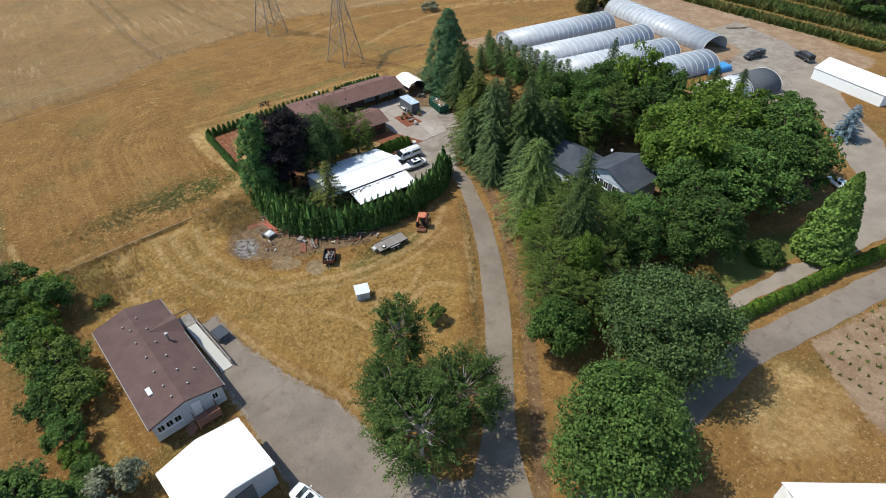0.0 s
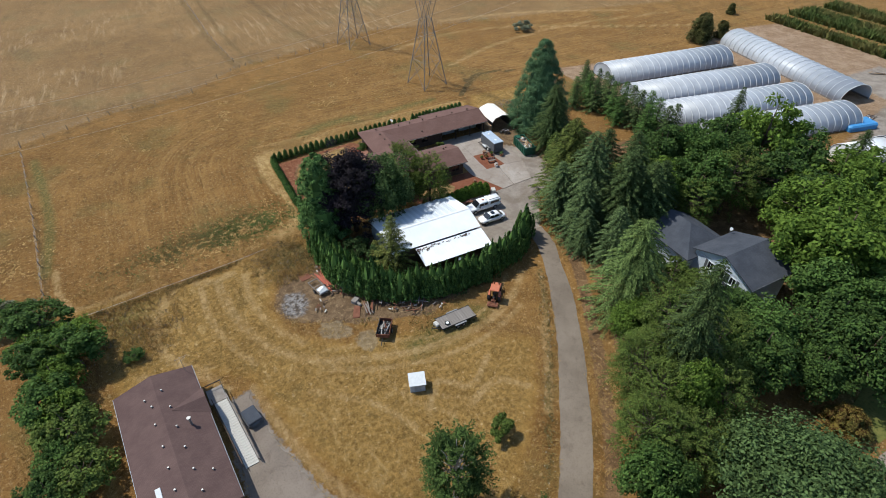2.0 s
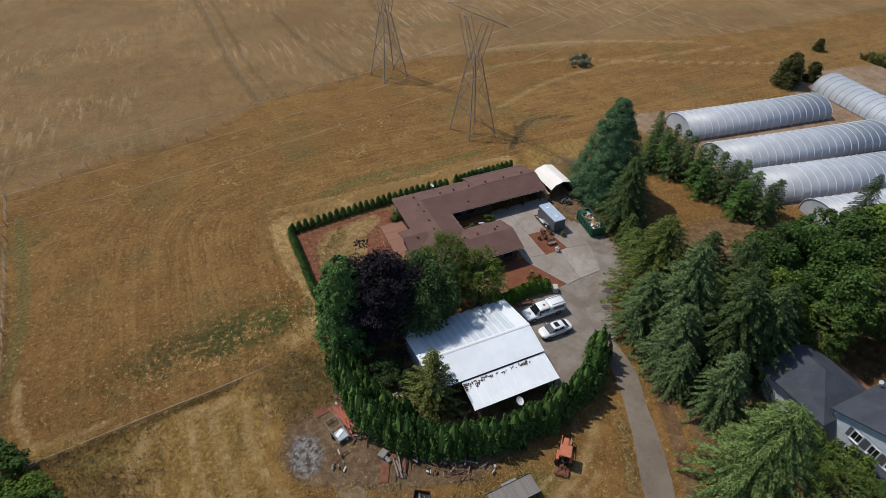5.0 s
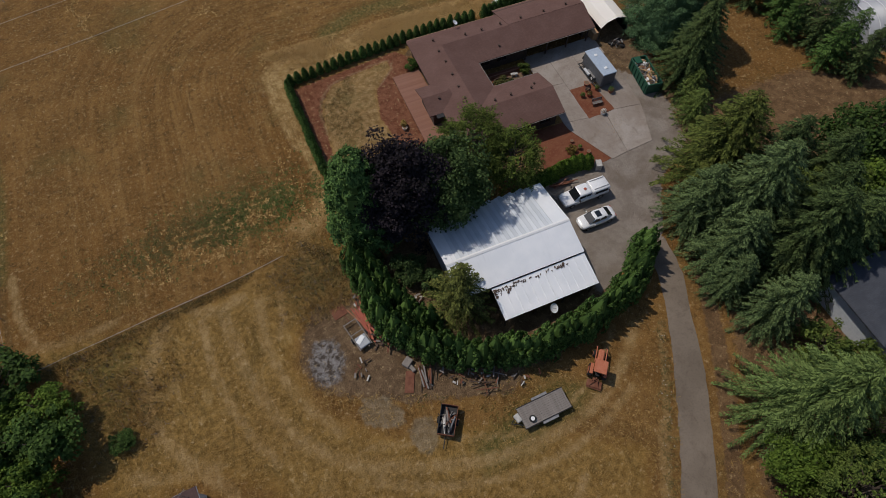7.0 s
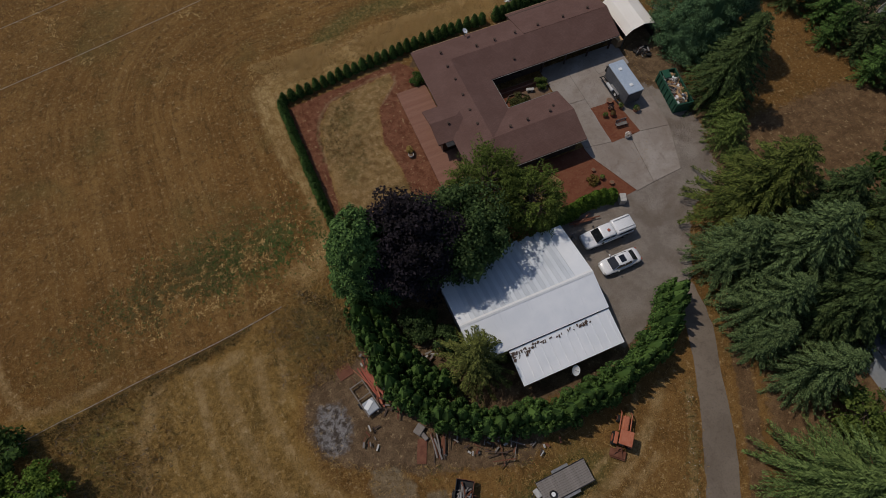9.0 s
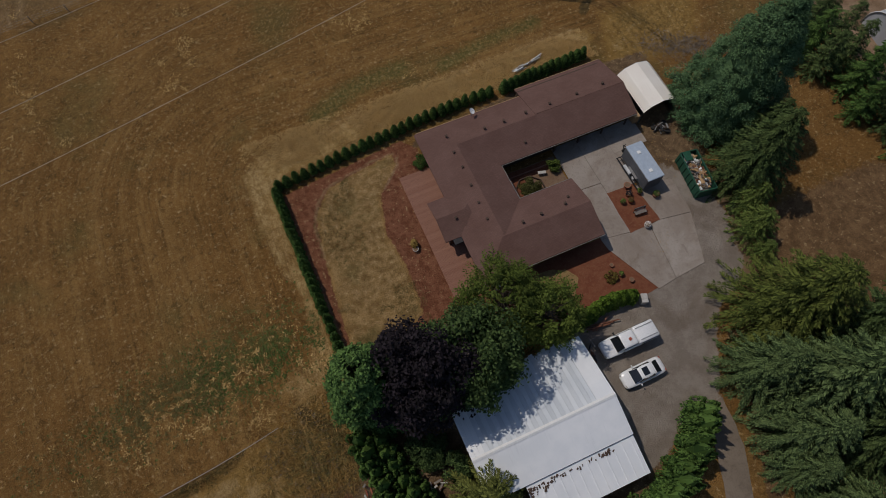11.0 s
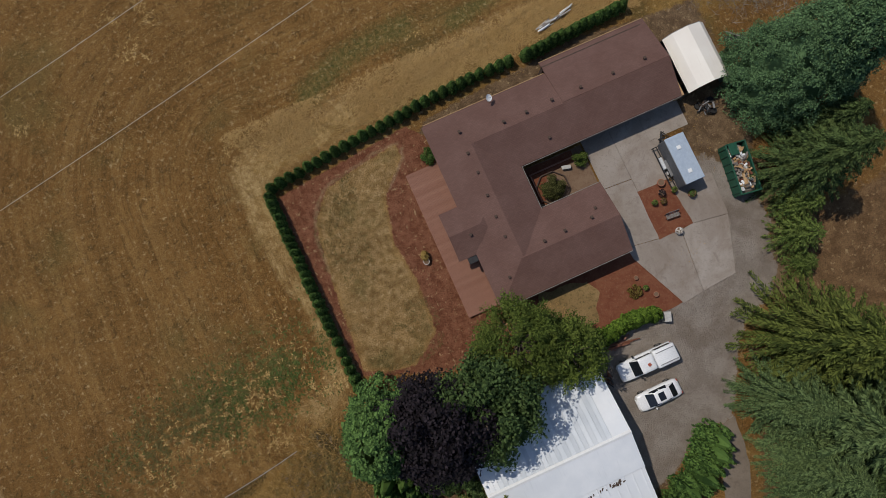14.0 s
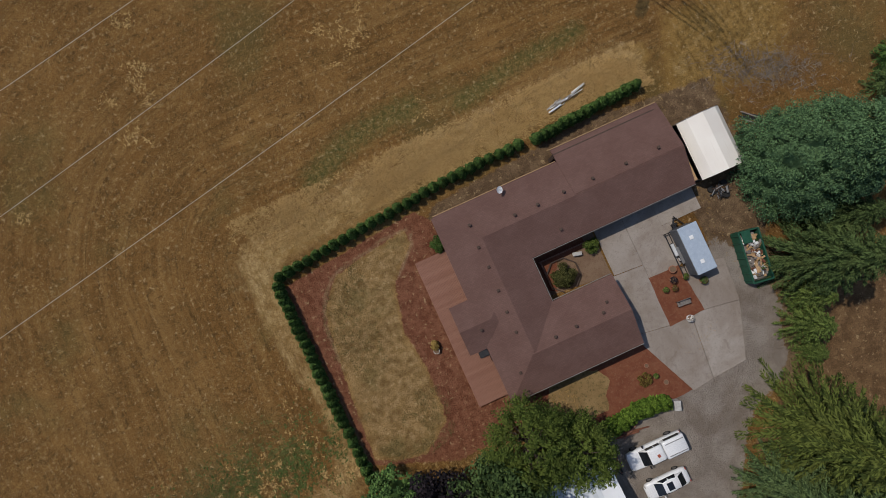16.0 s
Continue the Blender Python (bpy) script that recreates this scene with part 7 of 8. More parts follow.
def flatbed():
    c = thing("flatbed_trailer", "grey flatbed trailer with weathered plank deck", "trailer", pose(30.2, 56.9, 0, 0, 0, 2))
    n = 10
    me = mesh_of("plank", Geo().box((0, 0, 0), (5.0, 0.19, 0.05), 0, 0.01), M_GREYWOOD)
    for i in range(n):
        p = part("plank", me, M_GREYWOOD, c)
        p.location = (0, -0.95 + 0.205 * (i + 0.25), 0.72)
    part("frame", Geo().box((0, 0, 0.62), (5.0, 1.9, 0.14)), M_BLACK, c)
    for s in (-1, 1):
        part("side_rail", Geo().box((0, s * 1.03, 0.7), (5.1, 0.08, 0.16)), M_BLACK, c)
        part("fender", Geo().box((0.1, s * 1.2, 0.68), (1.7, 0.26, 0.06), 0, 0.02), M_STEEL, c)
        for x in (-0.35, 0.5):
            wheel(c, x, s * 1.2, 0.32, 0.2)
    part("tongue", Geo().rod((-2.5, 0.6, 0.5), (-3.5, 0, 0.5), 0.05).rod((-2.5, -0.6, 0.5), (-3.5, 0, 0.5), 0.05), M_BLACK, c)
    part("toolbox", Geo().box((-2.75, 0.2, 0.7), (0.5, 0.8, 0.35), 10, 0.05), M_STONE, c)
    part("spare_tyre", Geo().rod((-1.5, -0.45, 0.75), (-1.5, -0.45, 0.93), 0.34, n=18), M_RUBBER, c)
    part("spare_rim", Geo().rod((-1.5, -0.45, 0.85), (-1.5, -0.45, 0.95), 0.2, n=14), M_WHITE, c)


flatbed()


def scrap_trailer():
    c = thing("utility_trailer", "black utility trailer loaded with scrap metal", "trailer", pose(21.2, 59.4, 0, 0, 0, 58))
    part("bed", Geo().box((0, 0, 0.55), (2.8, 1.6, 0.1)), M_BLACK, c)
    for y in (-0.8, 0.8):
        part("side_board", Geo().box((0, y, 0.85), (2.8, 0.06, 0.55)), M_BLACK if y > 0 else M_RUST, c)
        wheel(c, 0, y * 1.15, 0.32, 0.2)
    for x in (-1.4, 1.4):
        part("end_board", Geo().box((x, 0, 0.85), (0.06, 1.6, 0.55)), M_RUST, c)
    part("tongue", Geo().rod((-1.4, 0, 0.5), (-2.6, 0, 0.35), 0.05), M_BLACK, c)
    r = random.Random(6)
    for i in range(24):
        m = [M_STEEL, M_RUST, M_BLACK, M_GREYWOOD][r.randrange(4)]
        o = part("scrap", Geo().rod((-0.5 - 0.4 * r.random(), 0, 0), (0.5 + 0.4 * r.random(), 0, 0), 0.03 + 0.06 * r.random(), n=6), m, c)
        o.matrix_local = pose(r.uniform(-0.5, 0.5), r.uniform(-0.5, 0.5), 0.72 + 0.4 * r.random(), 0, r.uniform(-15, 15), r.random() * 180)


scrap_trailer()


def white_box():
    c = thing("utility_cabinet", "small white metal well-pump house in dry grass", "shed", pose(21.4, 49.9, 0, 0, 0, -18))
    part("body", Geo().box((0, 0, 0.62), (1.75, 1.6, 1.24), 0, 0.04), M_TRAILER, c)
    part("lid", Geo().slab([(-0.98, -0.9, 1.30), (0.98, -0.9, 1.30), (0.98, 0.9, 1.48), (-0.98, 0.9, 1.48)], 0.08), M_SIDING, c, "white sloping lid")
    part("door", Geo().box((0, -0.81, 0.6), (0.8, 0.04, 1.0), 0, 0.01), M_GREYWALL, c)


white_box()


def grey_tub():
    c = thing("hot_tub", "dark grey covered tub beside the ramp", "tub", pose(3.3, 54.2, 0, 0, 0, 15))
    part("shell", Geo().box((0, 0, 0.42), (1.7, 2.3, 0.85), 0, 0.4), M_TRAILERSIDE, c)
    part("cover", Geo().box((0, 0, 0.92), (1.6, 2.2, 0.2), 0, 0.3), M_SLATE, c)


grey_tub()


def small_car(x, y, rz, label):
    return tagged(sedan(pose(x, y, 0.03, 0, 0, rz)), label, "car")


small_car(3.3, 27.9, 110, "white car parked beside the workshop")
small_car(90, 27.5, 20, "white car parked under the trees")
small_car(100, 24.5, 70, "pale car parked on the drive")


# ---- yard things ----
def bench(at):
    b = thing("garden_bench", "slatted wooden garden bench on red mulch", "bench", at)
    for i in range(5):
        part("slat", Geo().box((0, -0.2 + 0.1 * i, 0.45), (1.4, 0.08, 0.03)), M_GREYWOOD, b)
    for i in range(4):
        part("back_slat", Geo().box((0, 0.3 + 0.02 * i, 0.55 + 0.1 * i), (1.4, 0.03, 0.07)), M_GREYWOOD, b)
    for x in (-0.6, 0.6):
        part("leg", Geo().box((x, -0.18, 0.22), (0.06, 0.06, 0.44)).box((x, 0.25, 0.45), (0.06, 0.06, 0.9)), M_BLACK, b)


bench(pose(55.0, 89.1, 0.085, 0, 0, -5))


def planter(x, y, r, z, mat, label, plant_mat=None):
    p = thing("plant_pot", label, "pot", pose(x, y, z))
    part("pot", Geo().rod((0, 0, 0), (0, 0, r * 1.2), r * 0.75, r, 14).rod((0, 0, r * 1.2), (0, 0, r * 1.35), r * 1.1, r * 1.1, 14), mat, p)
    part("soil", Geo().rod((0, 0, r * 1.3), (0, 0, r * 1.37), r * 0.9, r * 0.9, 14), M_DIRT, p)
    if plant_mat:
        rng = np.random.default_rng(int(x * 10))
        e = ball(rng, 90, -0.1)
        part("leaves", quads("leaves", leaves(rng, e * r * 1.1 + np.array([0, 0, r * 1.5]), e + np.array([0, 0, 0.5]), 0.16, 0.09), plant_mat), None, p)


planter(54.9, 87.4, 0.34, 0.07, M_WHITE, "white pot with pale flowers on the driveway edge", foliage("pale_flowers", (0.5, 0.45, 0.4), (0.7, 0.66, 0.6), (0.3, 0.35, 0.2)))
planter(55.4, 92.6, 0.36, 0.07, M_CLAY, "round clay pot beside the mulch bed")
planter(56.3, 91.4, 0.30, 0.07, M_CLAY, "clay pot with shrub beside the trailer", F_OLIVE)
planter(57.8, 90.3, 0.36, 0.07, M_CLAY, "clay pot with plants behind the trailer", F_MAPLE)
planter(53.9, 91.0, 0.28, 0.08, M_CLAY, "clay pot with a small plant on mulch", F_OLIVE)
planter(54.8, 90.8, 0.30, 0.08, M_REDPAINT, "red pot on the mulch bed", F_REDBUSH)
planter(55.0, 91.6, 0.34, 0.08, M_CLAY, "pot with a dark red shrub", F_PURPLE)
planter(49.3, 83.6, 0.26, 0.03, M_CLAY, "clay pot on red mulch", F_OLIVE)
planter(50.0, 82.6, 0.26, 0.03, M_CLAY, "clay pot on red mulch")
planter(48.9, 84.9, 0.22, 0.03, M_CLAY, "small clay pot on red mulch")
planter(30.3, 95.0, 0.3, 0.03, M_STONE, "grey stone pot in the mulch")
solid("stone_bench", Geo().box((47.3, 98.0, 0.42), (0.95, 0.4, 0.12), -15, 0.04).box((47.05, 98.07, 0.18), (0.16, 0.3, 0.36), -15).box((47.55, 97.93, 0.18), (0.16, 0.3, 0.36), -15), M_STONE, "pale stone bench in the courtyard", "bench")
ring = Geo()
for k in range(8):
    a0, a1 = math.pi * (k + 0.5) / 4, math.pi * (k + 1.5) / 4
    mx, my = 45.2 + 1.62 * math.cos((a0 + a1) / 2), 96.6 + 1.62 * math.sin((a0 + a1) / 2)
    if my > 95.2 and mx > 43.3:
        ring.box((mx, my, 0.14), (0.1, 1.34, 0.28), math.degrees((a0 + a1) / 2))
solid("planter_edge", ring, M_DARKWOOD, "dark timber edging round the courtyard shrub", "edging")
solid("retaining_edge", Geo().box((46.0, 98.75, 0.2), (5.2, 0.12, 0.4)).box((43.55, 97.2, 0.2), (0.12, 3.0, 0.4)), M_DECK, "redwood edging of the courtyard bed", "edging")


def pile(name, x, y, rz, n, size, mats, label, spread, seed, flat=True, z=0.05, skew=12):
    """A loose heap of boards, rods or scrap."""
    p = thing(name, label, "scrap pile", pose(x, y, z, 0, 0, rz))
    r = random.Random(seed)
    for i in range(n):
        l = size * (0.6 + 0.6 * r.random())
        o = part("piece", Geo().box((0, 0, 0), (l, 0.06 + 0.14 * r.random(), 0.04 + 0.06 * r.random()), 0, 0.008), mats[i % len(mats)], p)
        o.matrix_local = pose(r.uniform(-1, 1) * spread[0], r.uniform(-1, 1) * spread[1], 0.05 + 0.3 * r.random() * (1 if flat else 2), r.uniform(-8, 8), r.uniform(-6, 6), r.gauss(0, skew if flat else 50))
    return p


for k_, (dx_, dy_, n_, lab_) in enumerate(((18.0, 74.2, 14, "grey bark and branch scraps under the hedge"), (17.4, 70.2, 12, "bits of rusty scrap on bare dirt"), (15.4, 67.6, 10, "bits of rusty scrap on bare dirt"), (23.6, 63.4, 14, "bits of old timber in the dirt"), (25.6, 62.2, 12, "bits of old timber in the dirt"), (30.2, 60.6, 10, "bits of old timber in weeds"))):
    pile("debris", dx_, dy_, 40 * k_, n_, 0.55, [M_RUST, M_GREYWOOD, M_DARKWOOD, M_STONE], lab_, (1.3, 0.9), 40 + k_, False, 0.0)
pile("steel_frame_pile", 17.2, 72.1, 108, 10, 4.2, [M_REDPAINT, M_REDPAINT, M_ORANGE], "long faded red steel beams in the grass", (0.3, 0.45), 1)
pile("scrap_pile", 18.6, 69.6, 120, 12, 1.6, [M_RUST, M_DARKWOOD, M_GREYWOOD], "rusty scrap iron beside the hedge", (0.8, 0.6), 2, False)
pile("timber_pile", 21.2, 64.2, 80, 12, 2.2, [M_RUST, M_DARKWOOD, M_GREYWOOD], "old brown timber boards in weeds", (0.3, 0.9), 3)
pile("timber_pile", 27.0, 61.5, 20, 10, 2.4, [M_DARKWOOD, M_RUST, M_GREYWOOD], "dark scrap timber and pipes in the dirt", (1.6, 0.7), 4, False)
pile("lumber_pile", 53.0, 112.9, 10, 11, 1.9, [M_STONE, M_WHITE, M_GREYWOOD], "white painted boards lying in dry grass", (1.7, 0.3), 5, True, 0.05, 6)
pile("scrap_pile", 63.4, 97.9, 30, 26, 0.8, [M_BLACK, M_STEEL, M_BLACK, M_DARKWOOD], "heap of tools and machine parts by the shelter", (0.8, 0.6), 6, False)
for tx_, ty_ in ((62.6, 98.3), (63.9, 97.2), (64.1, 98.4)):
    solid("tyre", Geo().rod((tx_, ty_, 0.02), (tx_, ty_, 0.22), 0.32, 0.32, 16), M_RUBBER, "old black tyre on the ground by the shelter", "tyre")
pile("scrap_pile", 42.3, 77.5, 70, 12, 1.2, [M_BLACK, M_GREYWOOD, M_RUST], "clutter of boards between shed and truck", (1.3, 0.4), 7, False)
pile("board_pile", 44.5, 79.6, 5, 6, 3.0, [M_RUST, M_DECK], "red boards stacked along the front hedge", (0.4, 0.15), 8)
pile("scrap_pile", 22.8, 72.5, 40, 12, 0.8, [M_STONE, M_RUST, M_GREYWOOD], "stones and scrap inside the hedge", (0.9, 0.7), 9, False)
pile("wood_stack", 69.5, 103.2, -35, 8, 2.4, [M_GREYWOOD, M_BLACK], "stack of grey timber under the conifer", (0.1, 0.5), 10)
pile("timber_pile", 160, 81, -30, 6, 6.0, [M_TANWOOD, M_GREYWOOD], "stack of pale timber beside the nursery field", (0.5, 0.6), 12)
pile("timber_pile", 134, 67.5, 10, 8, 3.0, [M_DARKWOOD, M_WHITE], "pallets and boards at the tunnel end", (2.0, 1.0), 13)
solid("rusty_sheet", Geo().box((14.9, 74.3, 0.06), (1.5, 1.3, 0.05), 12, 0.01), M_RUST, "flat rusty steel sheet in the weeds", "sheet metal")
solid("rusty_sheet", Geo().box((19.2, 64.4, 0.08), (0.9, 2.2, 0.06), -24, 0.01), M_RUST, "flat rusty steel sheet in the dirt", "sheet metal")
solid("tan_crate", Geo().box((61.0, 101.5, 0.6), (0.9, 3.4, 1.2), 0, 0.03), M_TANWOOD, "tan plywood lean-to beside the shelter", "crate")
solid("concrete_block", Geo().box((19.7, 66.3, 0.25), (1.0, 0.8, 0.5), 35, 0.05).box((19.9, 65.6, 0.18), (0.4, 0.9, 0.36), 20, 0.04), M_GREYWOOD, "grey concrete block in the scrap yard", "block")
solid("blue_tarp", Geo().box((128.5, 66.5, 0.6), (7, 3.5, 1.2), -12, 0.3), M_BLUETARP, "bright blue tarp over stored goods", "tarp")
solid("utility_box", Geo().box((49.9, 80.2, 0.5), (0.7, 1.0, 0.9), -20, 0.04), M_STONE, "pale utility box at the hedge end", "box")
solid("white_sign", Geo().box((36.6, 87.4, 0.5), (0.4, 0.3, 0.9), 0, 0.04), M_WHITE, "small white box against the house wall", "box")


def rack_trailer():
    c = thing("boat_trailer", "grey old boat trailer with a white torn tarp", "trailer", pose(16.0, 71.0, 0, 0, 0, 104))
    part("frame", Geo().box((0, -0.7, 0.5), (3.4, 0.08, 0.1)).box((0, 0.7, 0.5), (3.4, 0.08, 0.1)).box((1.6, 0, 0.5), (0.08, 1.4, 0.1)).box((-1.6, 0, 0.5), (0.08, 1.4, 0.1)).box((0.2, 0, 0.5), (0.08, 1.4, 0.1)), M_GREYWOOD, c)
    part("torn_tarp", Geo().box((-0.95, 0, 0.62), (1.3, 1.2, 0.14), 0, 0.06), M_GREYWALL, c)
    part("torn_tarp", Geo().box((-0.75, 0.1, 0.72), (0.5, 1.0, 0.08), 25, 0.03), M_WHITE, c)
    for s in (-1, 1):
        wheel(c, -0.3, s * 0.85, 0.3, 0.18)
    part("tongue", Geo().rod((1.6, 0, 0.5), (2.6, 0, 0.4), 0.04), M_RUST, c)


rack_trailer()


# ---- fences ----
def fence(pts, step, label, height=1.1, wires=3, rails=False):
    f = thing("fence", label, "fence")
    posts = curve_through(pts, step)
    me = mesh_of("post", Geo().rod((0, 0, 0), (0, 0, height), 0.06, 0.05, 6), M_GREYWOOD)
    for p in posts:
        o = part("post", me, None, f)
        o.location = (p[0], p[1], 0)
    for k in range(wires):
        g = Geo()
        for a, b in zip(posts, posts[1:]):
            g.rod((a[0], a[1], height * (0.35 + 0.28 * k)), (b[0], b[1], height * (0.35 + 0.28 * k)), 0.008, n=4)
        part("wire", g, M_STEEL, f)


fence([(-24.6, 137), (-21, 110), (-18.7, 89.6), (-17.6, 79.7)], 3.2, "wire fence with grey wooden posts along the pasture")
fence([(-24.7, 137.9), (-8.4, 144.7), (7, 147), (22, 158.5), (40, 161), (62.6, 168.3), (80, 163), (110, 158)], 4.0, "wire fence with wooden posts across the pasture")
fence([(22, 158.5), (19, 185), (16.7, 231), (12, 280)], 4.5, "wire fence with wooden posts up the pasture")

# ---- loose growth: counted by nobody ----
def blades(name, rng, xs, ys, tall, wide, material, label, category="grass", per=3, lean=0.5):
    """Tufts of narrow leaning blades."""
    n = len(xs)
    xs, ys = np.repeat(xs, per), np.repeat(ys, per)
    h = tall * (0.5 + 0.8 * rng.random(n * per))
    a = rng.random(n * per) * 2 * math.pi
    b = rng.random(n * per) * 2 * math.pi
    w = wide * (0.6 + 0.8 * rng.random(n * per))
    px_, py_ = xs + rng.normal(size=n * per) * 0.1, ys + rng.normal(size=n * per) * 0.1
    tri = np.stack([np.stack([px_ - np.cos(a) * w, py_ - np.sin(a) * w, np.zeros(n * per)], 1), np.stack([px_ + np.cos(a) * w, py_ + np.sin(a) * w, np.zeros(n * per)], 1),
                    np.stack([px_ + np.cos(b) * h * lean * 2 * rng.random(n * per), py_ + np.sin(b) * h * lean * 2 * rng.random(n * per), h], 1)], axis=1).reshape(-1, 3)
    return tagged(new(name, quads(name, tri, material, 3)), label, category, "", "stuff")


rng = np.random.default_rng(99)
CLEAR = [ROAD, COURT, YARD, [(33, 86), (61, 86), (61, 109), (33, 109)], [(41, 80), (52.5, 80), (52.5, 88), (41, 88)], [(18.6, 79.5), (19.5, 71), (23, 66), (30, 62.5), (38, 62.5), (46, 65.5), (49, 69), (41.5, 79.5)], [(10.5, 73.5), (17.5, 75), (20.5, 66.4), (28.5, 61), (22, 61.8), (13.5, 65.5), (10.4, 68)],
         [(1.6, 43.3), (0.9, 50), (1.5, 57.5), (3.6, 58.2), (4.6, 52), (7.2, 43.5), (10.4, 36.5), (11.8, 28.5), (14.5, 22), (12, 8), (-2, 12), (-1, 24), (2.6, 29.5)],
         [(-9.8, 43), (1.6, 42), (-0.8, 63), (-10, 62)]]


def scatter(count, x0, x1, y0, y1, keep):
    x, y = rng.uniform(x0, x1, count), rng.uniform(y0, y1, count)
    ok = np.ones(count, dtype=bool)
    for poly in CLEAR:
        ok &= ~inside(x, y, poly)
    x, y = x[ok], y[ok]
    f = np.array([noise.noise((a * 0.16, b * 0.16, 3.3)) + 0.6 * noise.noise((a * 0.6, b * 0.6, 8.1)) for a, b in zip(x, y)])
    k = f + rng.normal(size=len(f)) * 0.35 > keep
    return x[k], y[k]


blades("grass_tufts", rng, *scatter(42000, -20, 46, 30, 86, 0.0), 0.24, 0.024, M_BLADE, "tall dry straw-coloured grass tufts", "grass", 4, 1.0)
blades("grass_tufts", rng, *scatter(54000, -40, 62, 84, 150, 0.25), 0.14, 0.018, M_BLADE, "short dry grass tufts of the mown pasture", "grass", 5, 1.2)
blades("grass_tufts", rng, *scatter(9000, 16, 62, 110.9, 114.5, 0.0), 0.28, 0.02, M_PALEBLADE, "pale long grass along the yard hedge", "grass", 6, 1.0)
sx, sy = scatter(60000, -14, 18, 82, 98, -0.4)
clump = np.array([noise.noise((a * 1.9, b * 1.9, 2.2)) + 0.4 * noise.noise((a * 0.35, b * 0.35, 7.7)) for a, b in zip(sx, sy)])
band = np.exp(-((sy - 90.0 - 0.12 * (sx - 6)) / 2.9) ** 2) * np.exp(-((sx - 5.5) / 10.5) ** 2)
keep = (clump > 0.0) & (rng.random(len(sx)) < band * 0.85)
green = keep & (rng.random(len(sx)) < np.clip((sx - 1.0) / 11.0, 0.12, 0.9))
blades("weeds", rng, sx[green], sy[green], 0.10, 0.09, M_WEED, "low green weeds in the pasture", "weeds", 3, 1.8)
dull = keep & ~green
blades("weeds", rng, sx[dull], sy[dull], 0.12, 0.06, M_WEED2, "low dull weeds among the dry grass", "weeds", 3, 1.6)
pale_ = (clump < -0.12) & (rng.random(len(sx)) < band * 0.16)
blades("grass_tufts", rng, sx[pale_], sy[pale_], 0.11, 0.06, M_PALEBLADE, "pale dry clumps between the weeds", "grass", 4, 1.5)
sx, sy = scatter(2600, 19, 33, 56, 67, 0.25)
blades("weeds", rng, sx, sy, 0.2, 0.035, M_WEED, "green weeds in the scrap yard", "weeds")
q_ = rng.random(500)
blades("grass_tufts", rng, -12 + q_ * 19, 79.4 + q_ * 2.4 + rng.normal(size=500) * 0.3, 0.25, 0.022, M_BLADE, "tall dry grass beside the pipe", "grass", 5, 0.8)
lx, ly = rng.uniform(20, 31, 7000), rng.uniform(86, 107, 7000)
ok_ = inside(lx, ly, [(21.0, 102.9), (23.3, 105.7), (27, 107.2), (30.9, 108.0), (30.1, 103.9), (28.4, 99.7), (28.2, 94.8), (29.2, 90), (28.7, 87.0), (25.7, 85.4), (21.4, 86.6), (20.2, 90.4), (20.1, 96.0)])
ok_ &= np.array([noise.noise((a * 0.25, b * 0.25, 5.5)) + 0.5 * noise.noise((a * 0.9, b * 0.9, 1.5)) > 0.08 for a, b in zip(lx, ly)])
blades("lawn_tufts", rng, lx[ok_], ly[ok_], 0.10, 0.03, M_WEED2, "small dull green tufts in the dry lawn", "grass", 4, 1.0)
rows_x, rows_y = [], []
for i in (0, 1, 4, 5, 6, 7, 10, 11, 12):
    t = rng.random(1500)
    rows_x.append(171.5 + i * 2.6 + rng.normal(size=1500) * 0.35 + 0 * t), rows_y.append(48 + t * 74)
blades("crop_rows", rng, np.concatenate(rows_x), np.concatenate(rows_y), 1.7, 0.3, M_WEED, "rows of green nursery plants", "crops", 2)
gx, gy = np.meshgrid(np.arange(60, 100, 2.2), np.arange(-30, 8, 1.1))
blades("seedlings", rng, gx.ravel() + rng.normal(size=gx.size) * 0.1, gy.ravel(), 0.5, 0.15, M_WEED, "rows of young plants in tilled soil", "crops", 4)
M_BRUSH = blade_material("dead_brush_stems", (0.13, 0.095, 0.065), (0.32, 0.27, 0.22), (0.20, 0.15, 0.11))
bx_, by_ = rng.normal(size=420) * 2.6 + 73.2, rng.normal(size=420) * 1.3 + 107.4
blades("dead_brush", rng, bx_, by_ - (bx_ - 73.2) * 0.35, 0.45, 0.03, M_BRUSH, "grey-brown dead brush cleared behind the shelter", "brush", 4, 1.6)
wx_, wy_ = rng.normal(size=420) * 2.2 + 14.6, rng.normal(size=420) * 2.0 + 79.2
blades("weeds", rng, wx_, wy_, 0.3, 0.05, M_WEED2, "dull green weeds at the field corner", "weeds", 4, 1.2)
pipe_ = curve_through([(-16.8, 79.7), (-12.7, 80.3), (-8.1, 80.8), (-3.0, 81.4), (3.3, 82.0), (7.2, 82.5), (12.5, 83.4)], 2.0)
pipe_geo = Geo()
for a_, b_ in zip(pipe_, pipe_[1:]):
    pipe_geo.rod((a_[0], a_[1], 0.14), (b_[0], b_[1], 0.14), 0.028, n=5)
solid("irrigation_pipe", pipe_geo, M_STONE, "long thin grey irrigation pipe in the grass", "pipe")


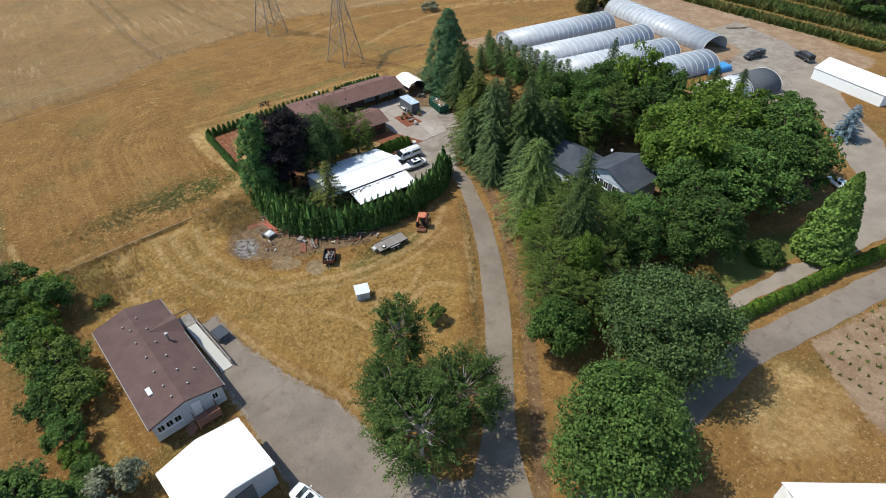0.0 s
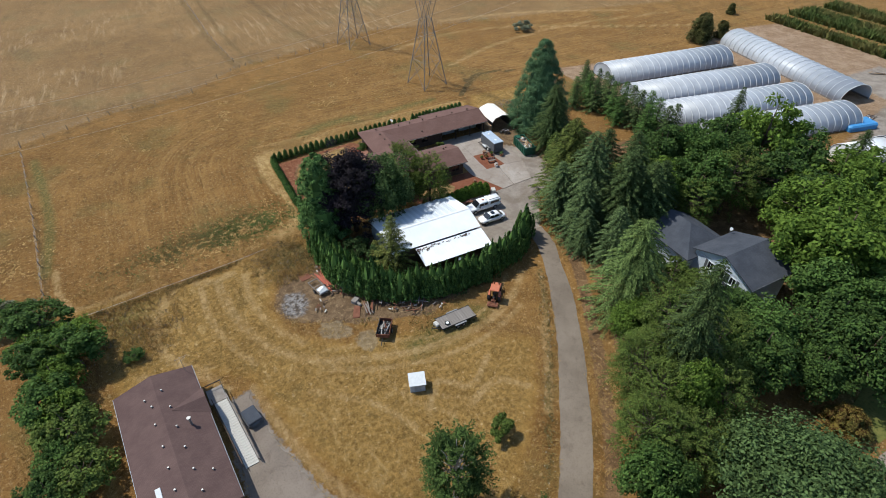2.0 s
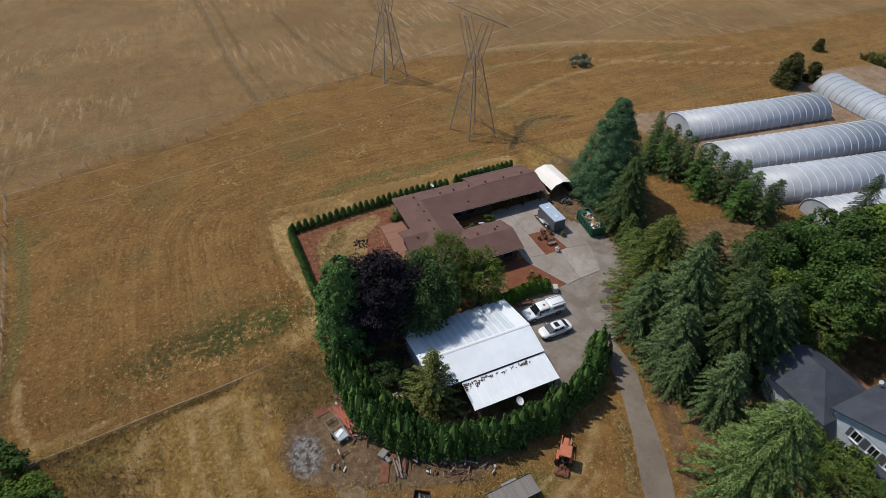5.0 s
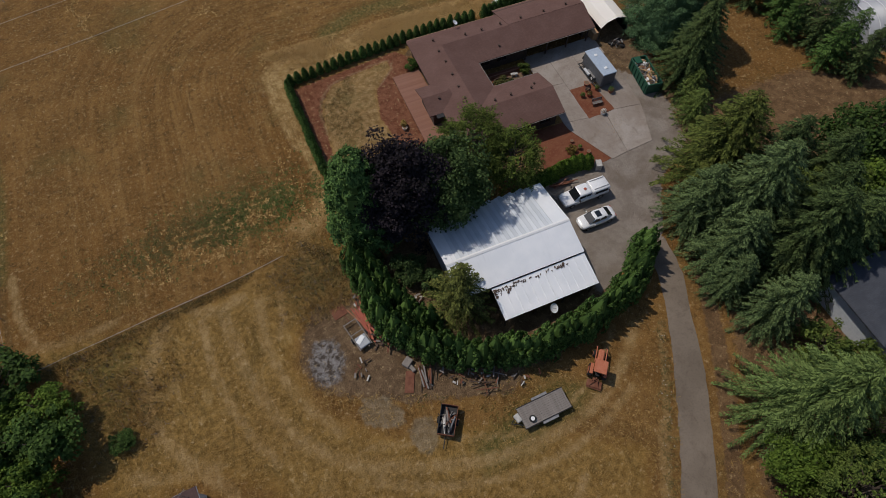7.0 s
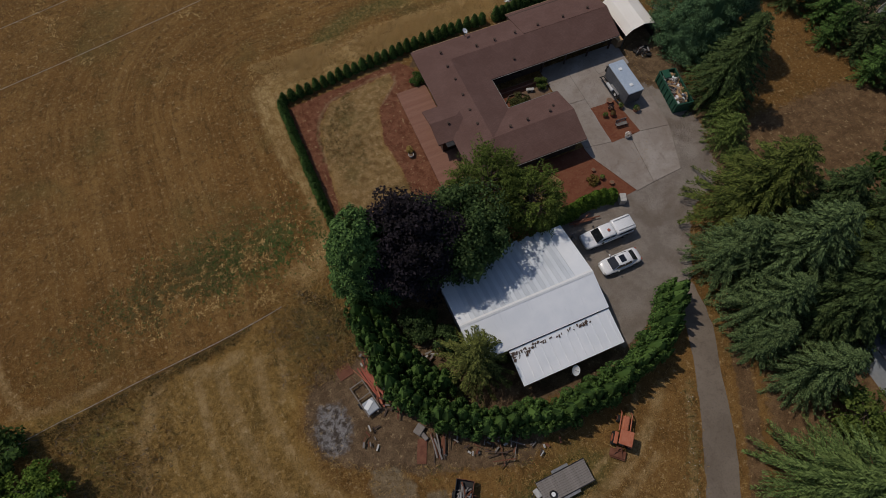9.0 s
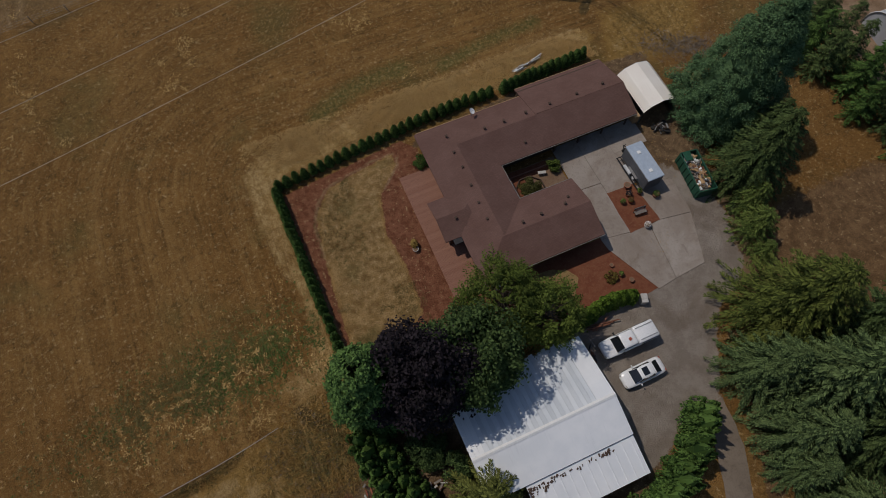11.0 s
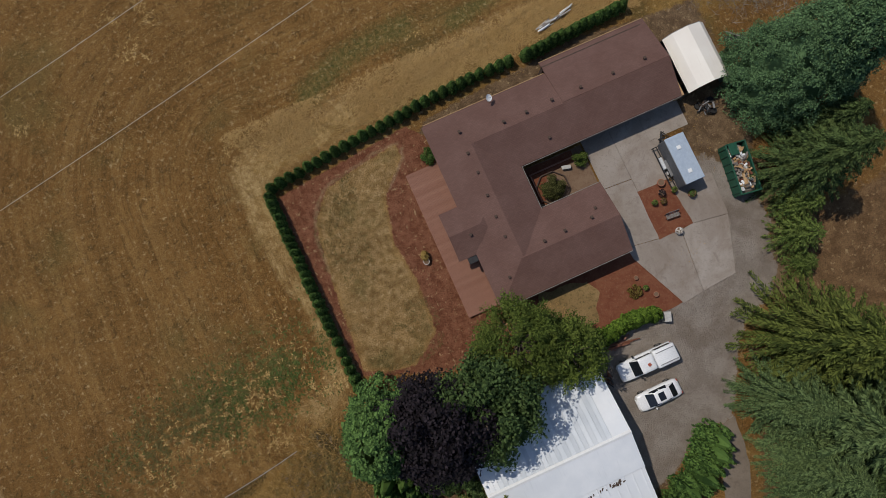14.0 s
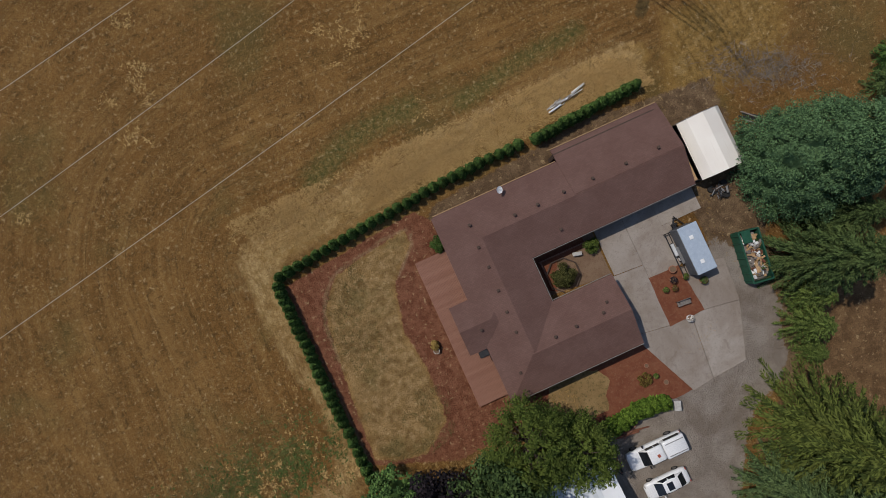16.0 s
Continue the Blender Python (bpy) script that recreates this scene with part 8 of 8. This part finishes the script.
def lodged(name, x, y, length, wide, material, label):
    """Long grass laid over by the wind: strands that lie the same way in swirls."""
    n = len(x)
    a = np.array([4.5 * noise.noise((p * 0.11, q * 0.11, 6.1)) + 0.9 * noise.noise((p * 0.5, q * 0.5, 2.9)) for p, q in zip(x, y)]) + rng.normal(size=n) * 0.25 + 0.9
    l = length * (0.5 + rng.random(n))
    d, s = np.stack([np.cos(a), np.sin(a)], 1), np.stack([-np.sin(a), np.cos(a)], 1)
    p0 = np.stack([x, y], 1)
    low, high = np.full((n, 1), 0.06), 0.12 + 0.16 * rng.random((n, 1))
    tri = np.stack([np.hstack([p0 - s * wide, low]), np.hstack([p0 + s * wide, low]), np.hstack([p0 + d * l[:, None], high])], axis=1).reshape(-1, 3)
    return tagged(new(name, quads(name, tri, material, 3)), label, "grass", "", "stuff")


gx_, gy_ = scatter(50000, -18, 46, 32, 85, 0.85)
lodged("lodged_grass", gx_, gy_, 0.42, 0.026, M_BLADE, "pale long grass lying in swirls")
gx_, gy_ = scatter(26000, 16, 62, 110.8, 115.6, 0.15)
blades("grass_tufts", rng, gx_, gy_, 0.16, 0.03, M_PALEBLADE, "pale matted grass along the yard hedge", "grass", 5, 1.5)
M_FLOWER = blade_material("pale_roadside_flowers", (0.55, 0.52, 0.46), (0.72, 0.70, 0.64), (0.62, 0.58, 0.50))
edge_ = curve_through([(26.6, 31.4), (31.4, 37.6), (34.4, 41.9), (38.0, 46.7), (40.5, 50.7), (43.6, 56.2), (45.8, 60.2)], 0.25)
ex_ = np.array([p[0] for p in edge_ for k in range(5)]) + rng.normal(size=len(edge_) * 5) * 0.35
ey_ = np.array([p[1] for p in edge_ for k in range(5)]) + rng.normal(size=len(edge_) * 5) * 0.35
blades("roadside_weeds", rng, ex_, ey_, 0.3, 0.04, M_WEED2, "dull green weeds along the lane edge", "weeds", 3, 1.0)
pick_ = rng.random(len(ex_)) < 0.35
blades("roadside_flowers", rng, ex_[pick_], ey_[pick_], 0.12, 0.06, M_FLOWER, "small white wild flowers along the lane", "flowers", 1, 0.5)
bank_ = np.array([(p[0], p[1]) for p in curve_through([(-16, 79.3), (-12.7, 80.0), (-8.1, 80.5), (-3.0, 81.1), (3.3, 81.7), (6.9, 82.2)], 0.2)])
bank_ = np.repeat(bank_, 4, axis=0) + np.stack([rng.normal(size=len(bank_) * 4) * 0.3, -np.abs(rng.normal(size=len(bank_) * 4)) * 0.6], 1)
bank_ = bank_[np.array([noise.noise((p[0] * 0.35, 0.0, 5.1)) > -0.12 for p in bank_])]
blades("weeds", rng, bank_[:, 0], bank_[:, 1], 0.34, 0.035, M_WEED2, "tall dull green weeds below the pipe", "weeds", 4, 0.7)
for many_, mat_, tall_, text_ in ((1100, M_WEED2, 0.4, "rank olive weeds at the field corner"), (4200, M_BLADE, 0.45, "tall dry stalks at the field corner"), (900, M_BRUSH, 0.4, "dead brown stalks at the field corner")):
    kx_, ky_ = scatter(many_, 7.5, 19, 71.5, 85, 0.0)
    kk_ = ((kx_ - 13.6) / 4.8) ** 2 + ((ky_ - 78.6) / 5.0) ** 2 + rng.normal(size=len(kx_)) * 0.45 < 1
    blades("weeds", rng, kx_[kk_], ky_[kk_], tall_, 0.028, mat_, text_, "weeds", 3, 0.8)
for many_, mat_, text_ in ((1000, M_BRUSH, "tall brown weeds along the field edge"), (1300, M_WEED2, "tall olive weeds along the field edge"), (5000, M_BLADE, "tall dry grass along the field edge")):
    kx_, ky_ = scatter(many_, -17, 2, 64, 80.4, 0.05)
    kk_ = ((kx_ + 8.5) / 8.0) ** 2 + ((ky_ - 74.5) / 6.5) ** 2 + rng.normal(size=len(kx_)) * 0.3 < 1
    blades("weeds", rng, kx_[kk_], ky_[kk_], 0.55, 0.03, mat_, text_, "weeds", 3, 0.7)
cx_, cy_ = scatter(60000, -40, 60, 84, 150, 0.0)
cn_ = np.array([noise.noise((a * 0.10, b * 0.10, 4.7)) + 0.7 * noise.noise((a * 0.42, b * 0.42, 9.3)) for a, b in zip(cx_, cy_)])
cx_, cy_ = cx_[cn_ > 0.52], cy_[cn_ > 0.52]
blades("grass_tufts", rng, cx_, cy_, 0.10, 0.07, M_PALEBLADE, "pale matted tufts scattered over the mown pasture", "grass", 5, 1.6)
